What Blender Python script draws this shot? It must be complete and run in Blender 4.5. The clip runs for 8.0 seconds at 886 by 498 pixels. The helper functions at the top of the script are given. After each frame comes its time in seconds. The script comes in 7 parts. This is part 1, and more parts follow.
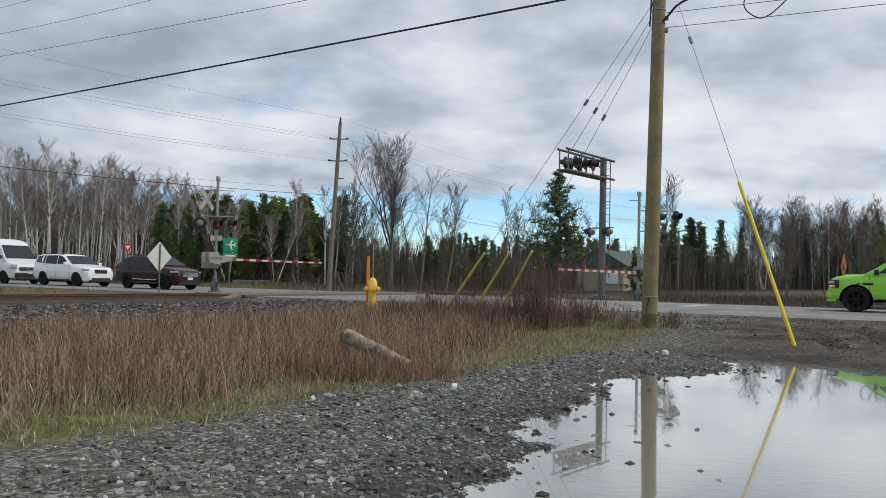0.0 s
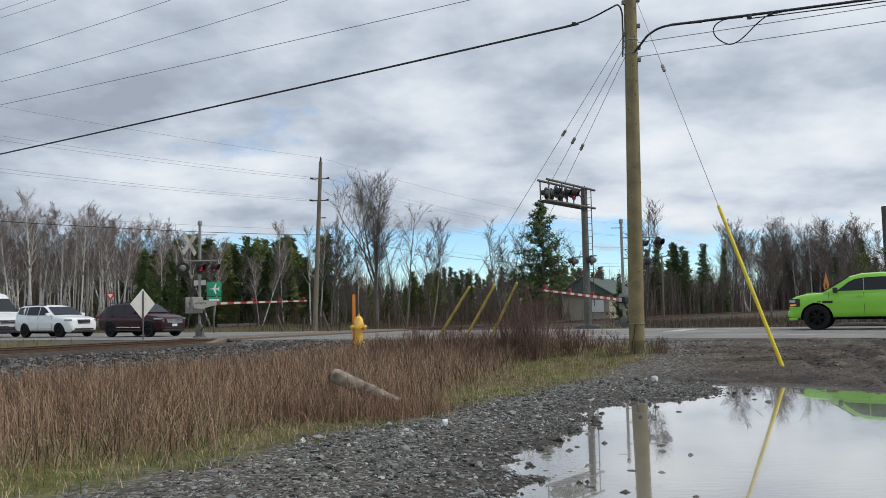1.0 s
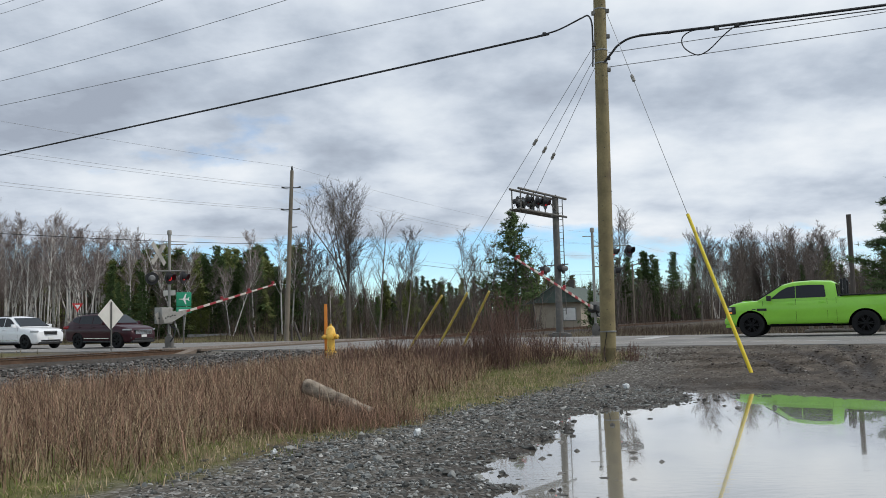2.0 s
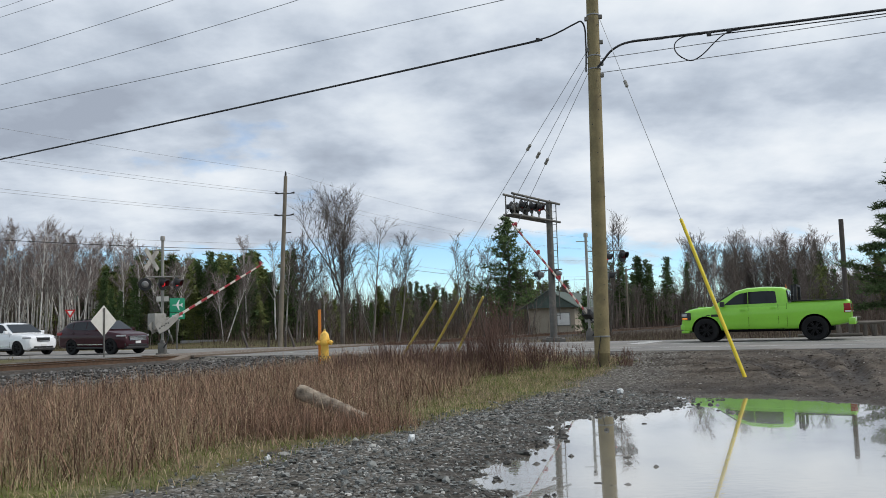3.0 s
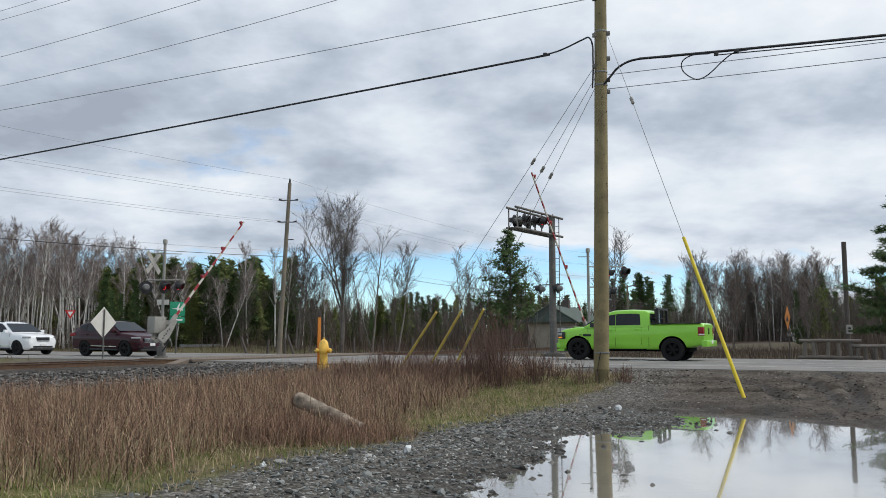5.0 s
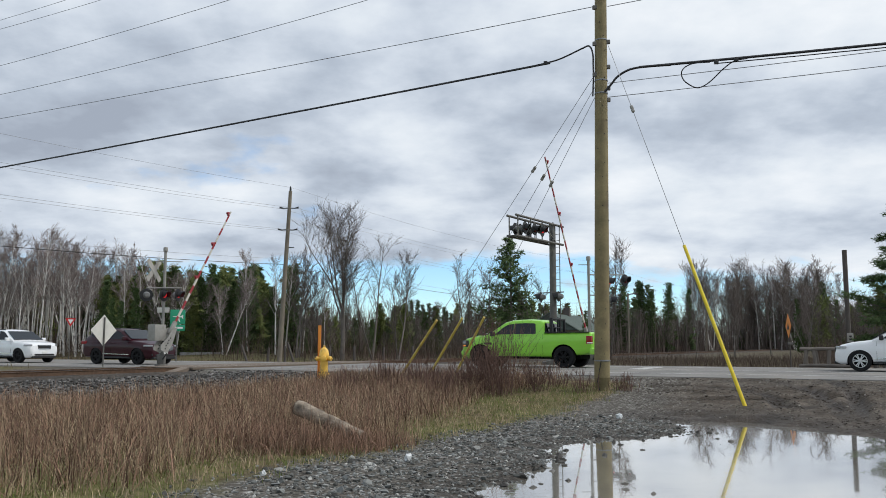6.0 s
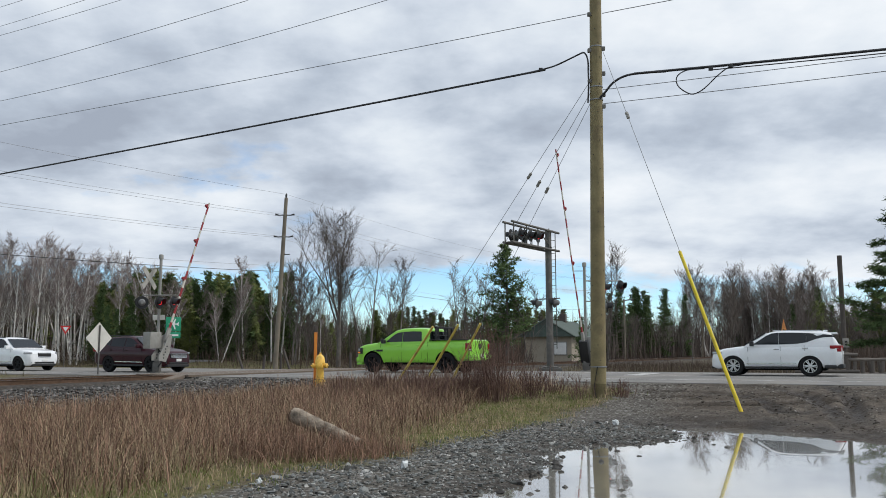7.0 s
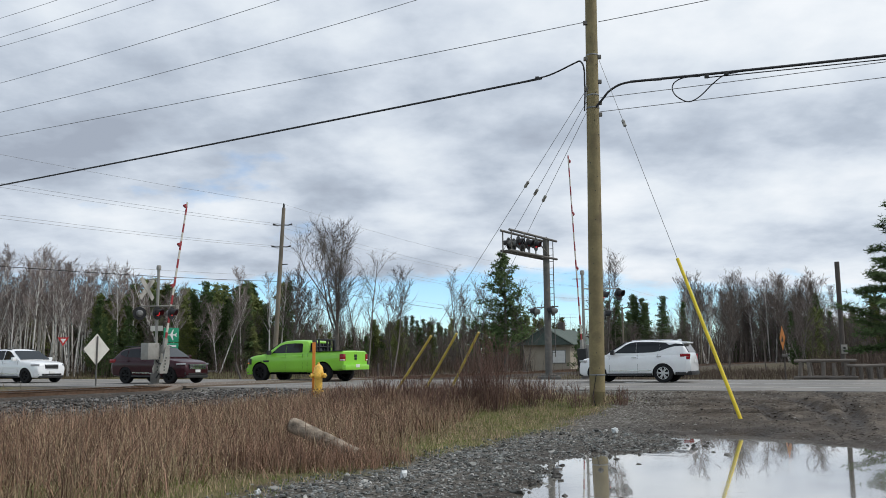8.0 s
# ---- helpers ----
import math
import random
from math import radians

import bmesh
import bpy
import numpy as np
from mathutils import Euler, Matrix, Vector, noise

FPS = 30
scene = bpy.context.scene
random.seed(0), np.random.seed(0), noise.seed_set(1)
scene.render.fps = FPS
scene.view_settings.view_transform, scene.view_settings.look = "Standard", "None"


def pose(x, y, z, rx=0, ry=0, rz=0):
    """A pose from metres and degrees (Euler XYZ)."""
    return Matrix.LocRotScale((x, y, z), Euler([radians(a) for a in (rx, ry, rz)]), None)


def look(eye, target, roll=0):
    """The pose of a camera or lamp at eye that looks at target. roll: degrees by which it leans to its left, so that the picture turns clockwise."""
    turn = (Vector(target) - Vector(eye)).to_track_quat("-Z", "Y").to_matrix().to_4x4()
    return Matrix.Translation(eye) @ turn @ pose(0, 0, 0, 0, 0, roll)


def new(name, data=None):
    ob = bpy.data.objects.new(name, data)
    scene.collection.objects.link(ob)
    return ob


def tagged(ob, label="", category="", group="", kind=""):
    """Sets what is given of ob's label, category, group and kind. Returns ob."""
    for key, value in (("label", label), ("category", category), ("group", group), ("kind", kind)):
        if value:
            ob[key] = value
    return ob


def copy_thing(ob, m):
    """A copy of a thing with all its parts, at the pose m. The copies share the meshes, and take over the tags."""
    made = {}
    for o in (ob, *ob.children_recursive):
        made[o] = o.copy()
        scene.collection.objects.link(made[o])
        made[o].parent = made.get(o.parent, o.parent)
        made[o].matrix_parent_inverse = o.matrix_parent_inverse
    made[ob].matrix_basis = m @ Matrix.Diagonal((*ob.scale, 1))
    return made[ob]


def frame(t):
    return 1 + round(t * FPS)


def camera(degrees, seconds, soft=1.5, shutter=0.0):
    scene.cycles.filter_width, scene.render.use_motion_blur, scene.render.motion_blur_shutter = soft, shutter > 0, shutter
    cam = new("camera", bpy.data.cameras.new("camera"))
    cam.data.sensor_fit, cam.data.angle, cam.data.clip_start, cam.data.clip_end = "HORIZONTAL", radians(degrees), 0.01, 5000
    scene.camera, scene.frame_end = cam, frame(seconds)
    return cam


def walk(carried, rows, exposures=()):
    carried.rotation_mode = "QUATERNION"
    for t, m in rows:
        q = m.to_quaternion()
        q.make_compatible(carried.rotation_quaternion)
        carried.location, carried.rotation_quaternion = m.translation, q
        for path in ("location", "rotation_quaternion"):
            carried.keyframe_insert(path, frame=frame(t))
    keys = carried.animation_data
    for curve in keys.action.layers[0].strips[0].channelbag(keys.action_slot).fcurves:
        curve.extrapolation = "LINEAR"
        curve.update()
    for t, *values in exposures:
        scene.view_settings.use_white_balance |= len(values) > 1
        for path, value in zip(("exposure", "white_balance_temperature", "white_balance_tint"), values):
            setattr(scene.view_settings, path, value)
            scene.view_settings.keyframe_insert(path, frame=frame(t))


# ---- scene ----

# ---- camera ----
cam = camera(56.0, 8.0, 0.9)
EYE_Z = 1.45
walk(cam, [
    (0.0, pose(0, 0, EYE_Z, 91.83, -1.32, 3.34)),
    (0.5, pose(0, 0, EYE_Z, 93.13, 0.38, 2.94)),
    (1.0, pose(0, 0, EYE_Z, 94.23, 1.10, 2.39)),
    (1.5, pose(0, 0, EYE_Z, 94.57, 1.37, 1.30)),
    (2.0, pose(0, 0, EYE_Z, 94.80, 1.44, 0.50)),
    (3.5, pose(0, 0, EYE_Z, 95.36, 1.43, -0.09)),
    (4.0, pose(0, 0, EYE_Z, 95.61, 0.59, -0.07)),
    (4.5, pose(0, 0, EYE_Z, 95.75, 0.00, 0.00)),
    (6.0, pose(0, 0, EYE_Z, 96.48, -0.10, 0.10)),
    (6.5, pose(0, 0, EYE_Z, 96.75, -0.19, -0.03)),
    (7.0, pose(0, 0, EYE_Z, 96.93, 0.08, -0.16)),
    (7.5, pose(0, 0, EYE_Z, 97.24, 0.28, -0.27)),
    (8.0, pose(0, 0, EYE_Z, 97.54, 0.48, -0.26)),
], [(0.0, -0.07), (1.0, -0.04), (2.0, 0.0), (4.0, 0.02), (8.0, 0.04)])

# ---- plan: the road runs along RD, RN points across it to its far side; the track runs along TD ----
RD, RN = Vector((-0.8836, 0.4683, 0)), Vector((0.4683, 0.8836, 0))
TD = Vector((0.507, 0.862, 0))
TN = Vector((0.862, -0.507, 0))          # across the track, to the near side
RAIL_0 = Vector((-13.5, 25.5, 0))        # a point of the near rail
ROAD_NEAR, ROAD_MID, ROAD_FAR = 23.7, 30.0, 35.4


def road_z(s):
    return 0.56 - 0.003 * s


def on_road(s, n, z=None):
    p = RD * s + RN * n
    return Vector((p.x, p.y, road_z(s) if z is None else z))


# ---- world and sun ----
def build_world():
    w = bpy.data.worlds.new("world")
    scene.world = w
    w.use_nodes = True
    nt = w.node_tree
    nt.nodes.clear()
    N, L = nt.nodes.new, nt.links.new

    def math_node(op, a, b=None, clamp=False):
        m = N("ShaderNodeMath")
        m.operation, m.use_clamp = op, clamp
        for i, v in enumerate((a, b)):
            if v is None:
                continue
            if isinstance(v, (int, float)):
                m.inputs[i].default_value = v
            else:
                L(v, m.inputs[i])
        return m.outputs[0]

    def ramp(value, stops):
        r = N("ShaderNodeValToRGB")
        el = r.color_ramp.elements
        while len(el) < len(stops):
            el.new(0.5)
        for e, (p, c) in zip(el, stops):
            e.position, e.color = p, (*c, 1)
        L(value, r.inputs[0])
        return r.outputs[0]

    sky = N("ShaderNodeTexSky")
    sky.sky_type, sky.sun_disc = "NISHITA", False
    sky.sun_elevation, sky.sun_rotation = radians(52), radians(95)
    sky.air_density, sky.dust_density, sky.ozone_density = 0.9, 0.0, 4.0
    tc = N("ShaderNodeTexCoord")
    sep = N("ShaderNodeSeparateXYZ")
    L(tc.outputs["Generated"], sep.inputs[0])
    zz = math_node("MAXIMUM", sep.outputs[2], 0.0)
    den = math_node("ADD", zz, 0.24)
    com = N("ShaderNodeCombineXYZ")
    L(math_node("DIVIDE", sep.outputs[0], den), com.inputs[0])
    L(math_node("DIVIDE", sep.outputs[1], den), com.inputs[1])

    def cloud(scale, detail, rough, off, lac=2.0):
        mp = N("ShaderNodeMapping")
        mp.inputs["Location"].default_value = off
        L(com.outputs[0], mp.inputs[0])
        n = N("ShaderNodeTexNoise")
        n.inputs["Scale"].default_value, n.inputs["Detail"].default_value = scale, detail
        n.inputs["Roughness"].default_value, n.inputs["Lacunarity"].default_value = rough, lac
        L(mp.outputs[0], n.inputs["Vector"])
        return n.outputs["Fac"]

    cover = cloud(1.7, 8, 0.56, (3.1, 1.7, 0))
    shade = cloud(2.0, 8, 0.54, (5.2, 7.9, 2))
    # the cloud deck breaks open low over the horizon
    low = N("ShaderNodeMapRange")
    low.inputs["From Min"].default_value, low.inputs["From Max"].default_value = 0.075, 0.125
    low.inputs["To Min"].default_value, low.inputs["To Max"].default_value = -0.18, 0.17
    L(zz, low.inputs["Value"])
    # and closes again towards the east
    east = N("ShaderNodeMapRange")
    east.inputs["From Min"].default_value, east.inputs["From Max"].default_value = 0.10, 0.40
    east.inputs["To Min"].default_value, east.inputs["To Max"].default_value = 0.0, 0.16
    L(sep.outputs[0], east.inputs["Value"])
    fac = ramp(math_node("ADD", math_node("ADD", cover, low.outputs[0]), east.outputs[0]), [(0.42, (0, 0, 0)), (0.56, (1, 1, 1))])
    # brighter towards the veiled sun
    glow = N("ShaderNodeMapRange")
    glow.inputs["From Min"].default_value, glow.inputs["From Max"].default_value = -0.5, 0.5
    glow.inputs["To Min"].default_value, glow.inputs["To Max"].default_value = -0.03, 0.105
    L(sep.outputs[0], glow.inputs["Value"])
    tone = ramp(math_node("ADD", shade, glow.outputs[0]), [(0.35, (0.36, 0.41, 0.495)), (0.45, (0.475, 0.54, 0.635)), (0.54, (0.625, 0.69, 0.78)), (0.62, (0.74, 0.80, 0.87)), (0.74, (0.87, 0.91, 0.955))])
    skys = N("ShaderNodeMix")
    skys.data_type, skys.blend_type = "RGBA", "MULTIPLY"
    skys.inputs[0].default_value = 1.0
    L(sky.outputs[0], skys.inputs[6])
    skys.inputs[7].default_value = (0.130, 0.152, 0.160, 1)
    mix = N("ShaderNodeMix")
    mix.data_type = "RGBA"
    L(fac, mix.inputs[0])
    L(skys.outputs[2], mix.inputs[6])
    L(tone, mix.inputs[7])
    bg = N("ShaderNodeBackground")
    L(mix.outputs[2], bg.inputs[0])
    bg.inputs[1].default_value = 1.0
    out = N("ShaderNodeOutputWorld")
    L(bg.outputs[0], out.inputs[0])


build_world()
sun = new("sun", bpy.data.lights.new("sun", "SUN"))
sun.data.energy, sun.data.angle, sun.data.color = 1.75, radians(10), (1.0, 0.965, 0.92)
sun.matrix_world = look((36.8, -3.2, 47.3), (0, 0, 0))
scene.view_settings.exposure = 0.0

# ---- materials ----
def mat(name, color, rough=0.6, metal=0.0, vary=0.15, scale=6.0, bump=0.0, bump_scale=40.0, dirt=None, dirt_amount=0.0,
        island=0.0, each=0.0, coat=0.0, emit=None, power=0.0, spec=0.5):
    """A surface with colour changes at two scales, a fine relief, and optional dirt and change from piece to piece."""
    m = bpy.data.materials.new(name)
    m.use_nodes = True
    nt = m.node_tree
    N, L = nt.nodes.new, nt.links.new
    b = nt.nodes["Principled BSDF"]
    b.inputs["Roughness"].default_value, b.inputs["Metallic"].default_value = rough, metal
    b.inputs["Coat Weight"].default_value, b.inputs["Specular IOR Level"].default_value = coat, spec
    geo = N("ShaderNodeTexCoord")
    src = geo.outputs["Object"]
    n1, n2 = N("ShaderNodeTexNoise"), N("ShaderNodeTexNoise")
    for n, s, d in ((n1, scale, 4), (n2, scale * 9, 3)):
        n.inputs["Scale"].default_value, n.inputs["Detail"].default_value = s, d
        L(src, n.inputs["Vector"])
    add = N("ShaderNodeMath")
    add.operation = "MULTIPLY_ADD"
    L(n2.outputs["Fac"], add.inputs[0])
    add.inputs[1].default_value = 0.45
    L(n1.outputs["Fac"], add.inputs[2])
    value = add.outputs[0]
    if island or each:
        info = N("ShaderNodeNewGeometry") if island else N("ShaderNodeObjectInfo")
        a2 = N("ShaderNodeMath")
        a2.operation = "MULTIPLY_ADD"
        L(info.outputs["Random Per Island" if island else "Random"], a2.inputs[0])
        a2.inputs[1].default_value = island or each
        L(value, a2.inputs[2])
        value = a2.outputs[0]
    r = N("ShaderNodeMapRange")
    extra = (island or each)
    r.inputs["From Min"].default_value, r.inputs["From Max"].default_value = 0.45, 1.0 + extra
    r.inputs["To Min"].default_value, r.inputs["To Max"].default_value = 1 - vary, 1 + vary
    L(value, r.inputs["Value"])
    mul = N("ShaderNodeMix")
    mul.data_type, mul.blend_type = "RGBA", "MULTIPLY"
    mul.inputs[0].default_value = 1
    mul.inputs[6].default_value = (*color, 1)
    L(r.outputs[0], mul.inputs[7])
    col = mul.outputs[2]
    if dirt:
        n3 = N("ShaderNodeTexNoise")
        n3.inputs["Scale"].default_value, n3.inputs["Detail"].default_value = scale * 0.6, 6
        L(src, n3.inputs["Vector"])
        rr = N("ShaderNodeMapRange")
        rr.inputs["From Min"].default_value, rr.inputs["From Max"].default_value = 0.62 - dirt_amount * 0.35, 0.72
        L(n3.outputs["Fac"], rr.inputs["Value"])
        mx = N("ShaderNodeMix")
        mx.data_type = "RGBA"
        L(rr.outputs[0], mx.inputs[0])
        L(col, mx.inputs[6])
        mx.inputs[7].default_value = (*dirt, 1)
        col = mx.outputs[2]
    L(col, b.inputs["Base Color"])
    if bump:
        n4 = N("ShaderNodeTexNoise")
        n4.inputs["Scale"].default_value, n4.inputs["Detail"].default_value = bump_scale, 5
        L(src, n4.inputs["Vector"])
        bp = N("ShaderNodeBump")
        bp.inputs["Strength"].default_value, bp.inputs["Distance"].default_value = 0.9, bump
        L(n4.outputs["Fac"], bp.inputs["Height"])
        L(bp.outputs[0], b.inputs["Normal"])
    if emit:
        b.inputs["Emission Color"].default_value, b.inputs["Emission Strength"].default_value = (*emit, 1), power
    return m


def glass_mat(name, tint, rough=0.03):
    """Dark car glass: seen nearly black with a clear reflection."""
    m = mat(name, tint, rough, 0, 0.1, 2, spec=0.45)
    return m


M = {
    "asphalt": mat("asphalt", (0.205, 0.198, 0.187), 0.9, 0, 0.26, 0.7, 0.006, 90, (0.27, 0.252, 0.228), 0.40, spec=0.25),
    "line_white": mat("line_white", (0.55, 0.55, 0.53), 0.7, 0, 0.3, 5, 0.002, 80, (0.2, 0.19, 0.18), 0.5),
    "ballast": mat("ballast", (0.060, 0.053, 0.046), 0.95, 0, 0.5, 9, 0.03, 30, (0.14, 0.115, 0.095), 0.25, spec=0.15),
    "mud_clod": mat("mud_clod", (0.078, 0.064, 0.052), 0.8, 0, 0.5, 12, 0.006, 50, island=0.8),
    "steel_rail": mat("steel_rail", (0.14, 0.085, 0.055), 0.6, 0.5, 0.3, 8, 0.002, 50),
    "rail_top": mat("rail_top", (0.42, 0.40, 0.38), 0.32, 1.0, 0.15, 8),
    "tie": mat("tie", (0.10, 0.075, 0.055), 0.9, 0, 0.35, 6, 0.01, 30, each=0.5),
    "plank": mat("plank", (0.17, 0.135, 0.105), 0.9, 0, 0.3, 5, 0.006, 40, each=0.4),
    "pole_wood": mat("pole_wood", (0.235, 0.19, 0.095), 0.8, 0, 0.28, 3, 0.004, 30, (0.14, 0.105, 0.06), 0.25),
    "old_pole": mat("old_pole", (0.20, 0.17, 0.13), 0.9, 0, 0.25, 2, 0.006, 30),
    "dark_pole": mat("dark_pole", (0.10, 0.085, 0.075), 0.9, 0, 0.25, 2, 0.006, 30),
    "log": mat("log", (0.30, 0.245, 0.185), 0.9, 0, 0.6, 9, 0.02, 30, (0.055, 0.040, 0.030), 0.5),
    "log_end": mat("log_end", (0.12, 0.08, 0.055), 0.9, 0, 0.4, 20, 0.01, 60),
    "yellow": mat("yellow_plastic", (0.80, 0.60, 0.03), 0.45, 0, 0.1, 4, 0, 40, (0.5, 0.36, 0.05), 0.12),
    "yellow_old": mat("yellow_faded_plastic", (0.62, 0.47, 0.09), 0.55, 0, 0.15, 4, 0, 40, (0.36, 0.27, 0.09), 0.2),
    "hydrant": mat("hydrant_paint", (0.86, 0.53, 0.09), 0.45, 0, 0.14, 7, 0.003, 40, (0.30, 0.17, 0.06), 0.18),
    "orange": mat("orange_paint", (0.78, 0.26, 0.03), 0.5, 0, 0.12, 4),
    "wire": mat("wire_black", (0.018, 0.018, 0.02), 0.55, 0, 0.1, 4),
    "wire_grey": mat("wire_grey", (0.24, 0.245, 0.25), 0.5, 0.6, 0.1, 4),
    "galv": mat("galvanised", (0.135, 0.128, 0.118), 0.6, 0.3, 0.2, 5, 0.001, 40, (0.22, 0.20, 0.17), 0.2),
    "alu": mat("aluminium_paint", (0.31, 0.30, 0.275), 0.6, 0.2, 0.15, 5, 0, 40, (0.25, 0.23, 0.2), 0.15),
    "sign_back": mat("sign_back", (0.66, 0.64, 0.58), 0.55, 0.0, 0.1, 3),
    "sign_dull": mat("sign_dull", (0.40, 0.385, 0.345), 0.6, 0.0, 0.2, 4, 0, 40, (0.24, 0.21, 0.17), 0.25),
    "sign_white": mat("sign_white", (0.75, 0.75, 0.73), 0.5, 0, 0.08, 4),
    "sign_green": mat("sign_green", (0.01, 0.27, 0.14), 0.45, 0, 0.08, 4),
    "sign_red": mat("sign_red", (0.55, 0.03, 0.03), 0.5, 0, 0.1, 4),
    "black": mat("black_paint", (0.015, 0.015, 0.016), 0.5, 0, 0.15, 6),
    "lamp_red": mat("red_lens_lit", (0.5, 0.01, 0.01), 0.3, 0, 0.05, 4, emit=(1.0, 0.03, 0.04), power=0.6),
    "lamp_dim": mat("red_lens_dark", (0.16, 0.012, 0.012), 0.2, 0, 0.1, 4),
    "lamp_back": mat("lamp_back", (0.20, 0.20, 0.195), 0.5, 0.2, 0.2, 6),
    "arm_red": mat("arm_red", (0.30, 0.026, 0.032), 0.5, 0, 0.15, 6),
    "arm_white": mat("arm_white", (0.55, 0.52, 0.45), 0.5, 0, 0.12, 6),
    "concrete": mat("concrete", (0.26, 0.255, 0.245), 0.9, 0, 0.2, 4, 0.004, 30),
    "tyre": mat("tyre_rubber", (0.014, 0.014, 0.015), 0.85, 0, 0.2, 8, spec=0.25),
    "rim_dark": mat("rim_black", (0.010, 0.010, 0.011), 0.6, 0.0, 0.1, 8, spec=0.2),
    "rim_silver": mat("rim_silver", (0.62, 0.62, 0.63), 0.3, 0.9, 0.1, 8),
    "glass_dark": glass_mat("car_glass", (0.012, 0.015, 0.018)),
    "glass_light": glass_mat("car_glass_screen", (0.012, 0.016, 0.019)),
    "trim_black": mat("trim_plastic", (0.022, 0.022, 0.023), 0.6, 0, 0.15, 6),
    "under": mat("underbody", (0.007, 0.007, 0.007), 0.95, 0, 0.2, 6, spec=0.1),
    "chrome": mat("chrome", (0.62, 0.62, 0.63), 0.18, 1.0, 0.08, 6),
    "lens_red": mat("tail_lens", (0.27, 0.008, 0.012), 0.2, 0, 0.15, 6, coat=0.2, spec=0.3),
    "lens_clear": mat("head_lens", (0.42, 0.43, 0.44), 0.12, 0.3, 0.2, 12, coat=0.5),
    "lens_amber": mat("amber_lens", (0.7, 0.2, 0.02), 0.2, 0, 0.1, 6, emit=(1.0, 0.35, 0.05), power=0.5),
    "paint_green": mat("paint_lime", (0.27, 0.64, 0.05), 0.35, 0, 0.06, 1.5, coat=0.5),
    "paint_white": mat("paint_white", (0.83, 0.84, 0.85), 0.3, 0, 0.05, 1.5, coat=0.7),
    "paint_maroon": mat("paint_maroon", (0.034, 0.004, 0.009), 0.3, 0.0, 0.1, 1.5, coat=0.1, spec=0.3),
    "paint_van": mat("paint_van", (0.70, 0.71, 0.72), 0.35, 0, 0.06, 1.5, coat=0.5),
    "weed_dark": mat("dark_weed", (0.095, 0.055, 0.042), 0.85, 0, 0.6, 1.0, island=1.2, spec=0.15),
    "weed": mat("dry_weed", (0.265, 0.165, 0.115), 0.8, 0, 0.9, 1.0, island=1.2, spec=0.2),
    "straw": mat("straw_grass", (0.43, 0.335, 0.215), 0.8, 0, 0.5, 1.2, island=1.0, spec=0.2),
    "grass": mat("green_grass", (0.150, 0.180, 0.050), 0.8, 0, 0.5, 1.2, island=1.0, spec=0.2),
    "shrub": mat("red_twigs", (0.145, 0.090, 0.073), 0.8, 0, 0.5, 2.0, island=1.0, spec=0.2),
    "bark": mat("grey_bark", (0.145, 0.127, 0.112), 0.9, 0, 0.4, 3.0, 0.01, 20),
    "birch": mat("birch_bark", (0.64, 0.61, 0.57), 0.8, 0, 0.3, 3.0, 0, 20, (0.12, 0.105, 0.095), 0.25),
    "twig_pale": mat("birch_twigs", (0.25, 0.205, 0.19), 0.9, 0, 0.4, 1.0, island=0.8, spec=0.2),
    "twig": mat("twigs", (0.155, 0.128, 0.113), 0.9, 0, 0.4, 1.0, island=0.8, spec=0.2),
    "field": mat("field_grass", (0.170, 0.142, 0.090), 0.85, 0, 0.5, 1.2, island=1.0, spec=0.2),
    "far_wood": mat("far_woods", (0.125, 0.102, 0.088), 0.9, 0, 0.6, 0.3, island=1.0, spec=0.15),
    "needle": mat("needles", (0.085, 0.125, 0.050), 0.8, 0, 0.6, 1.0, island=1.2, spec=0.08),
    "pine": mat("pine_needles", (0.170, 0.195, 0.070), 0.8, 0, 0.6, 1.0, island=1.2, spec=0.1),
    "brush": mat("brushwood", (0.100, 0.074, 0.058), 0.9, 0, 0.6, 0.5, island=1.0, spec=0.2),
    "stucco": mat("stucco", (0.36, 0.315, 0.25), 0.9, 0, 0.1, 2, 0.003, 40),
    "roof_green": mat("roof_green", (0.075, 0.10, 0.085), 0.8, 0, 0.2, 3, 0.004, 30),
    "grey_wood": mat("grey_timber", (0.150, 0.130, 0.112), 0.9, 0, 0.35, 4, 0.008, 30, each=0.5),
    "litter": mat("plastic_litter", (0.62, 0.64, 0.64), 0.35, 0, 0.2, 20),
}


def stone_mat(name, stops, rough=0.85):
    """Broken stone: each piece takes its own tone from a scale of greys, with a fine grain on it."""
    m = mat(name, (1, 1, 1), rough, 0, 0.25, 30, 0.003, 90, spec=0.3)
    nt = m.node_tree
    b = nt.nodes["Principled BSDF"]
    grain = b.inputs["Base Color"].links[0].from_socket
    geo = nt.nodes.new("ShaderNodeNewGeometry")
    r = nt.nodes.new("ShaderNodeValToRGB")
    el = r.color_ramp.elements
    while len(el) < len(stops):
        el.new(0.5)
    for e, (p, c) in zip(el, stops):
        e.position, e.color = p, (*c, 1)
    nt.links.new(geo.outputs["Random Per Island"], r.inputs[0])
    x = nt.nodes.new("ShaderNodeMix")
    x.data_type, x.blend_type = "RGBA", "MULTIPLY"
    x.inputs[0].default_value = 1
    nt.links.new(r.outputs[0], x.inputs[6])
    nt.links.new(grain, x.inputs[7])
    nt.links.new(x.outputs[2], b.inputs["Base Color"])
    return m


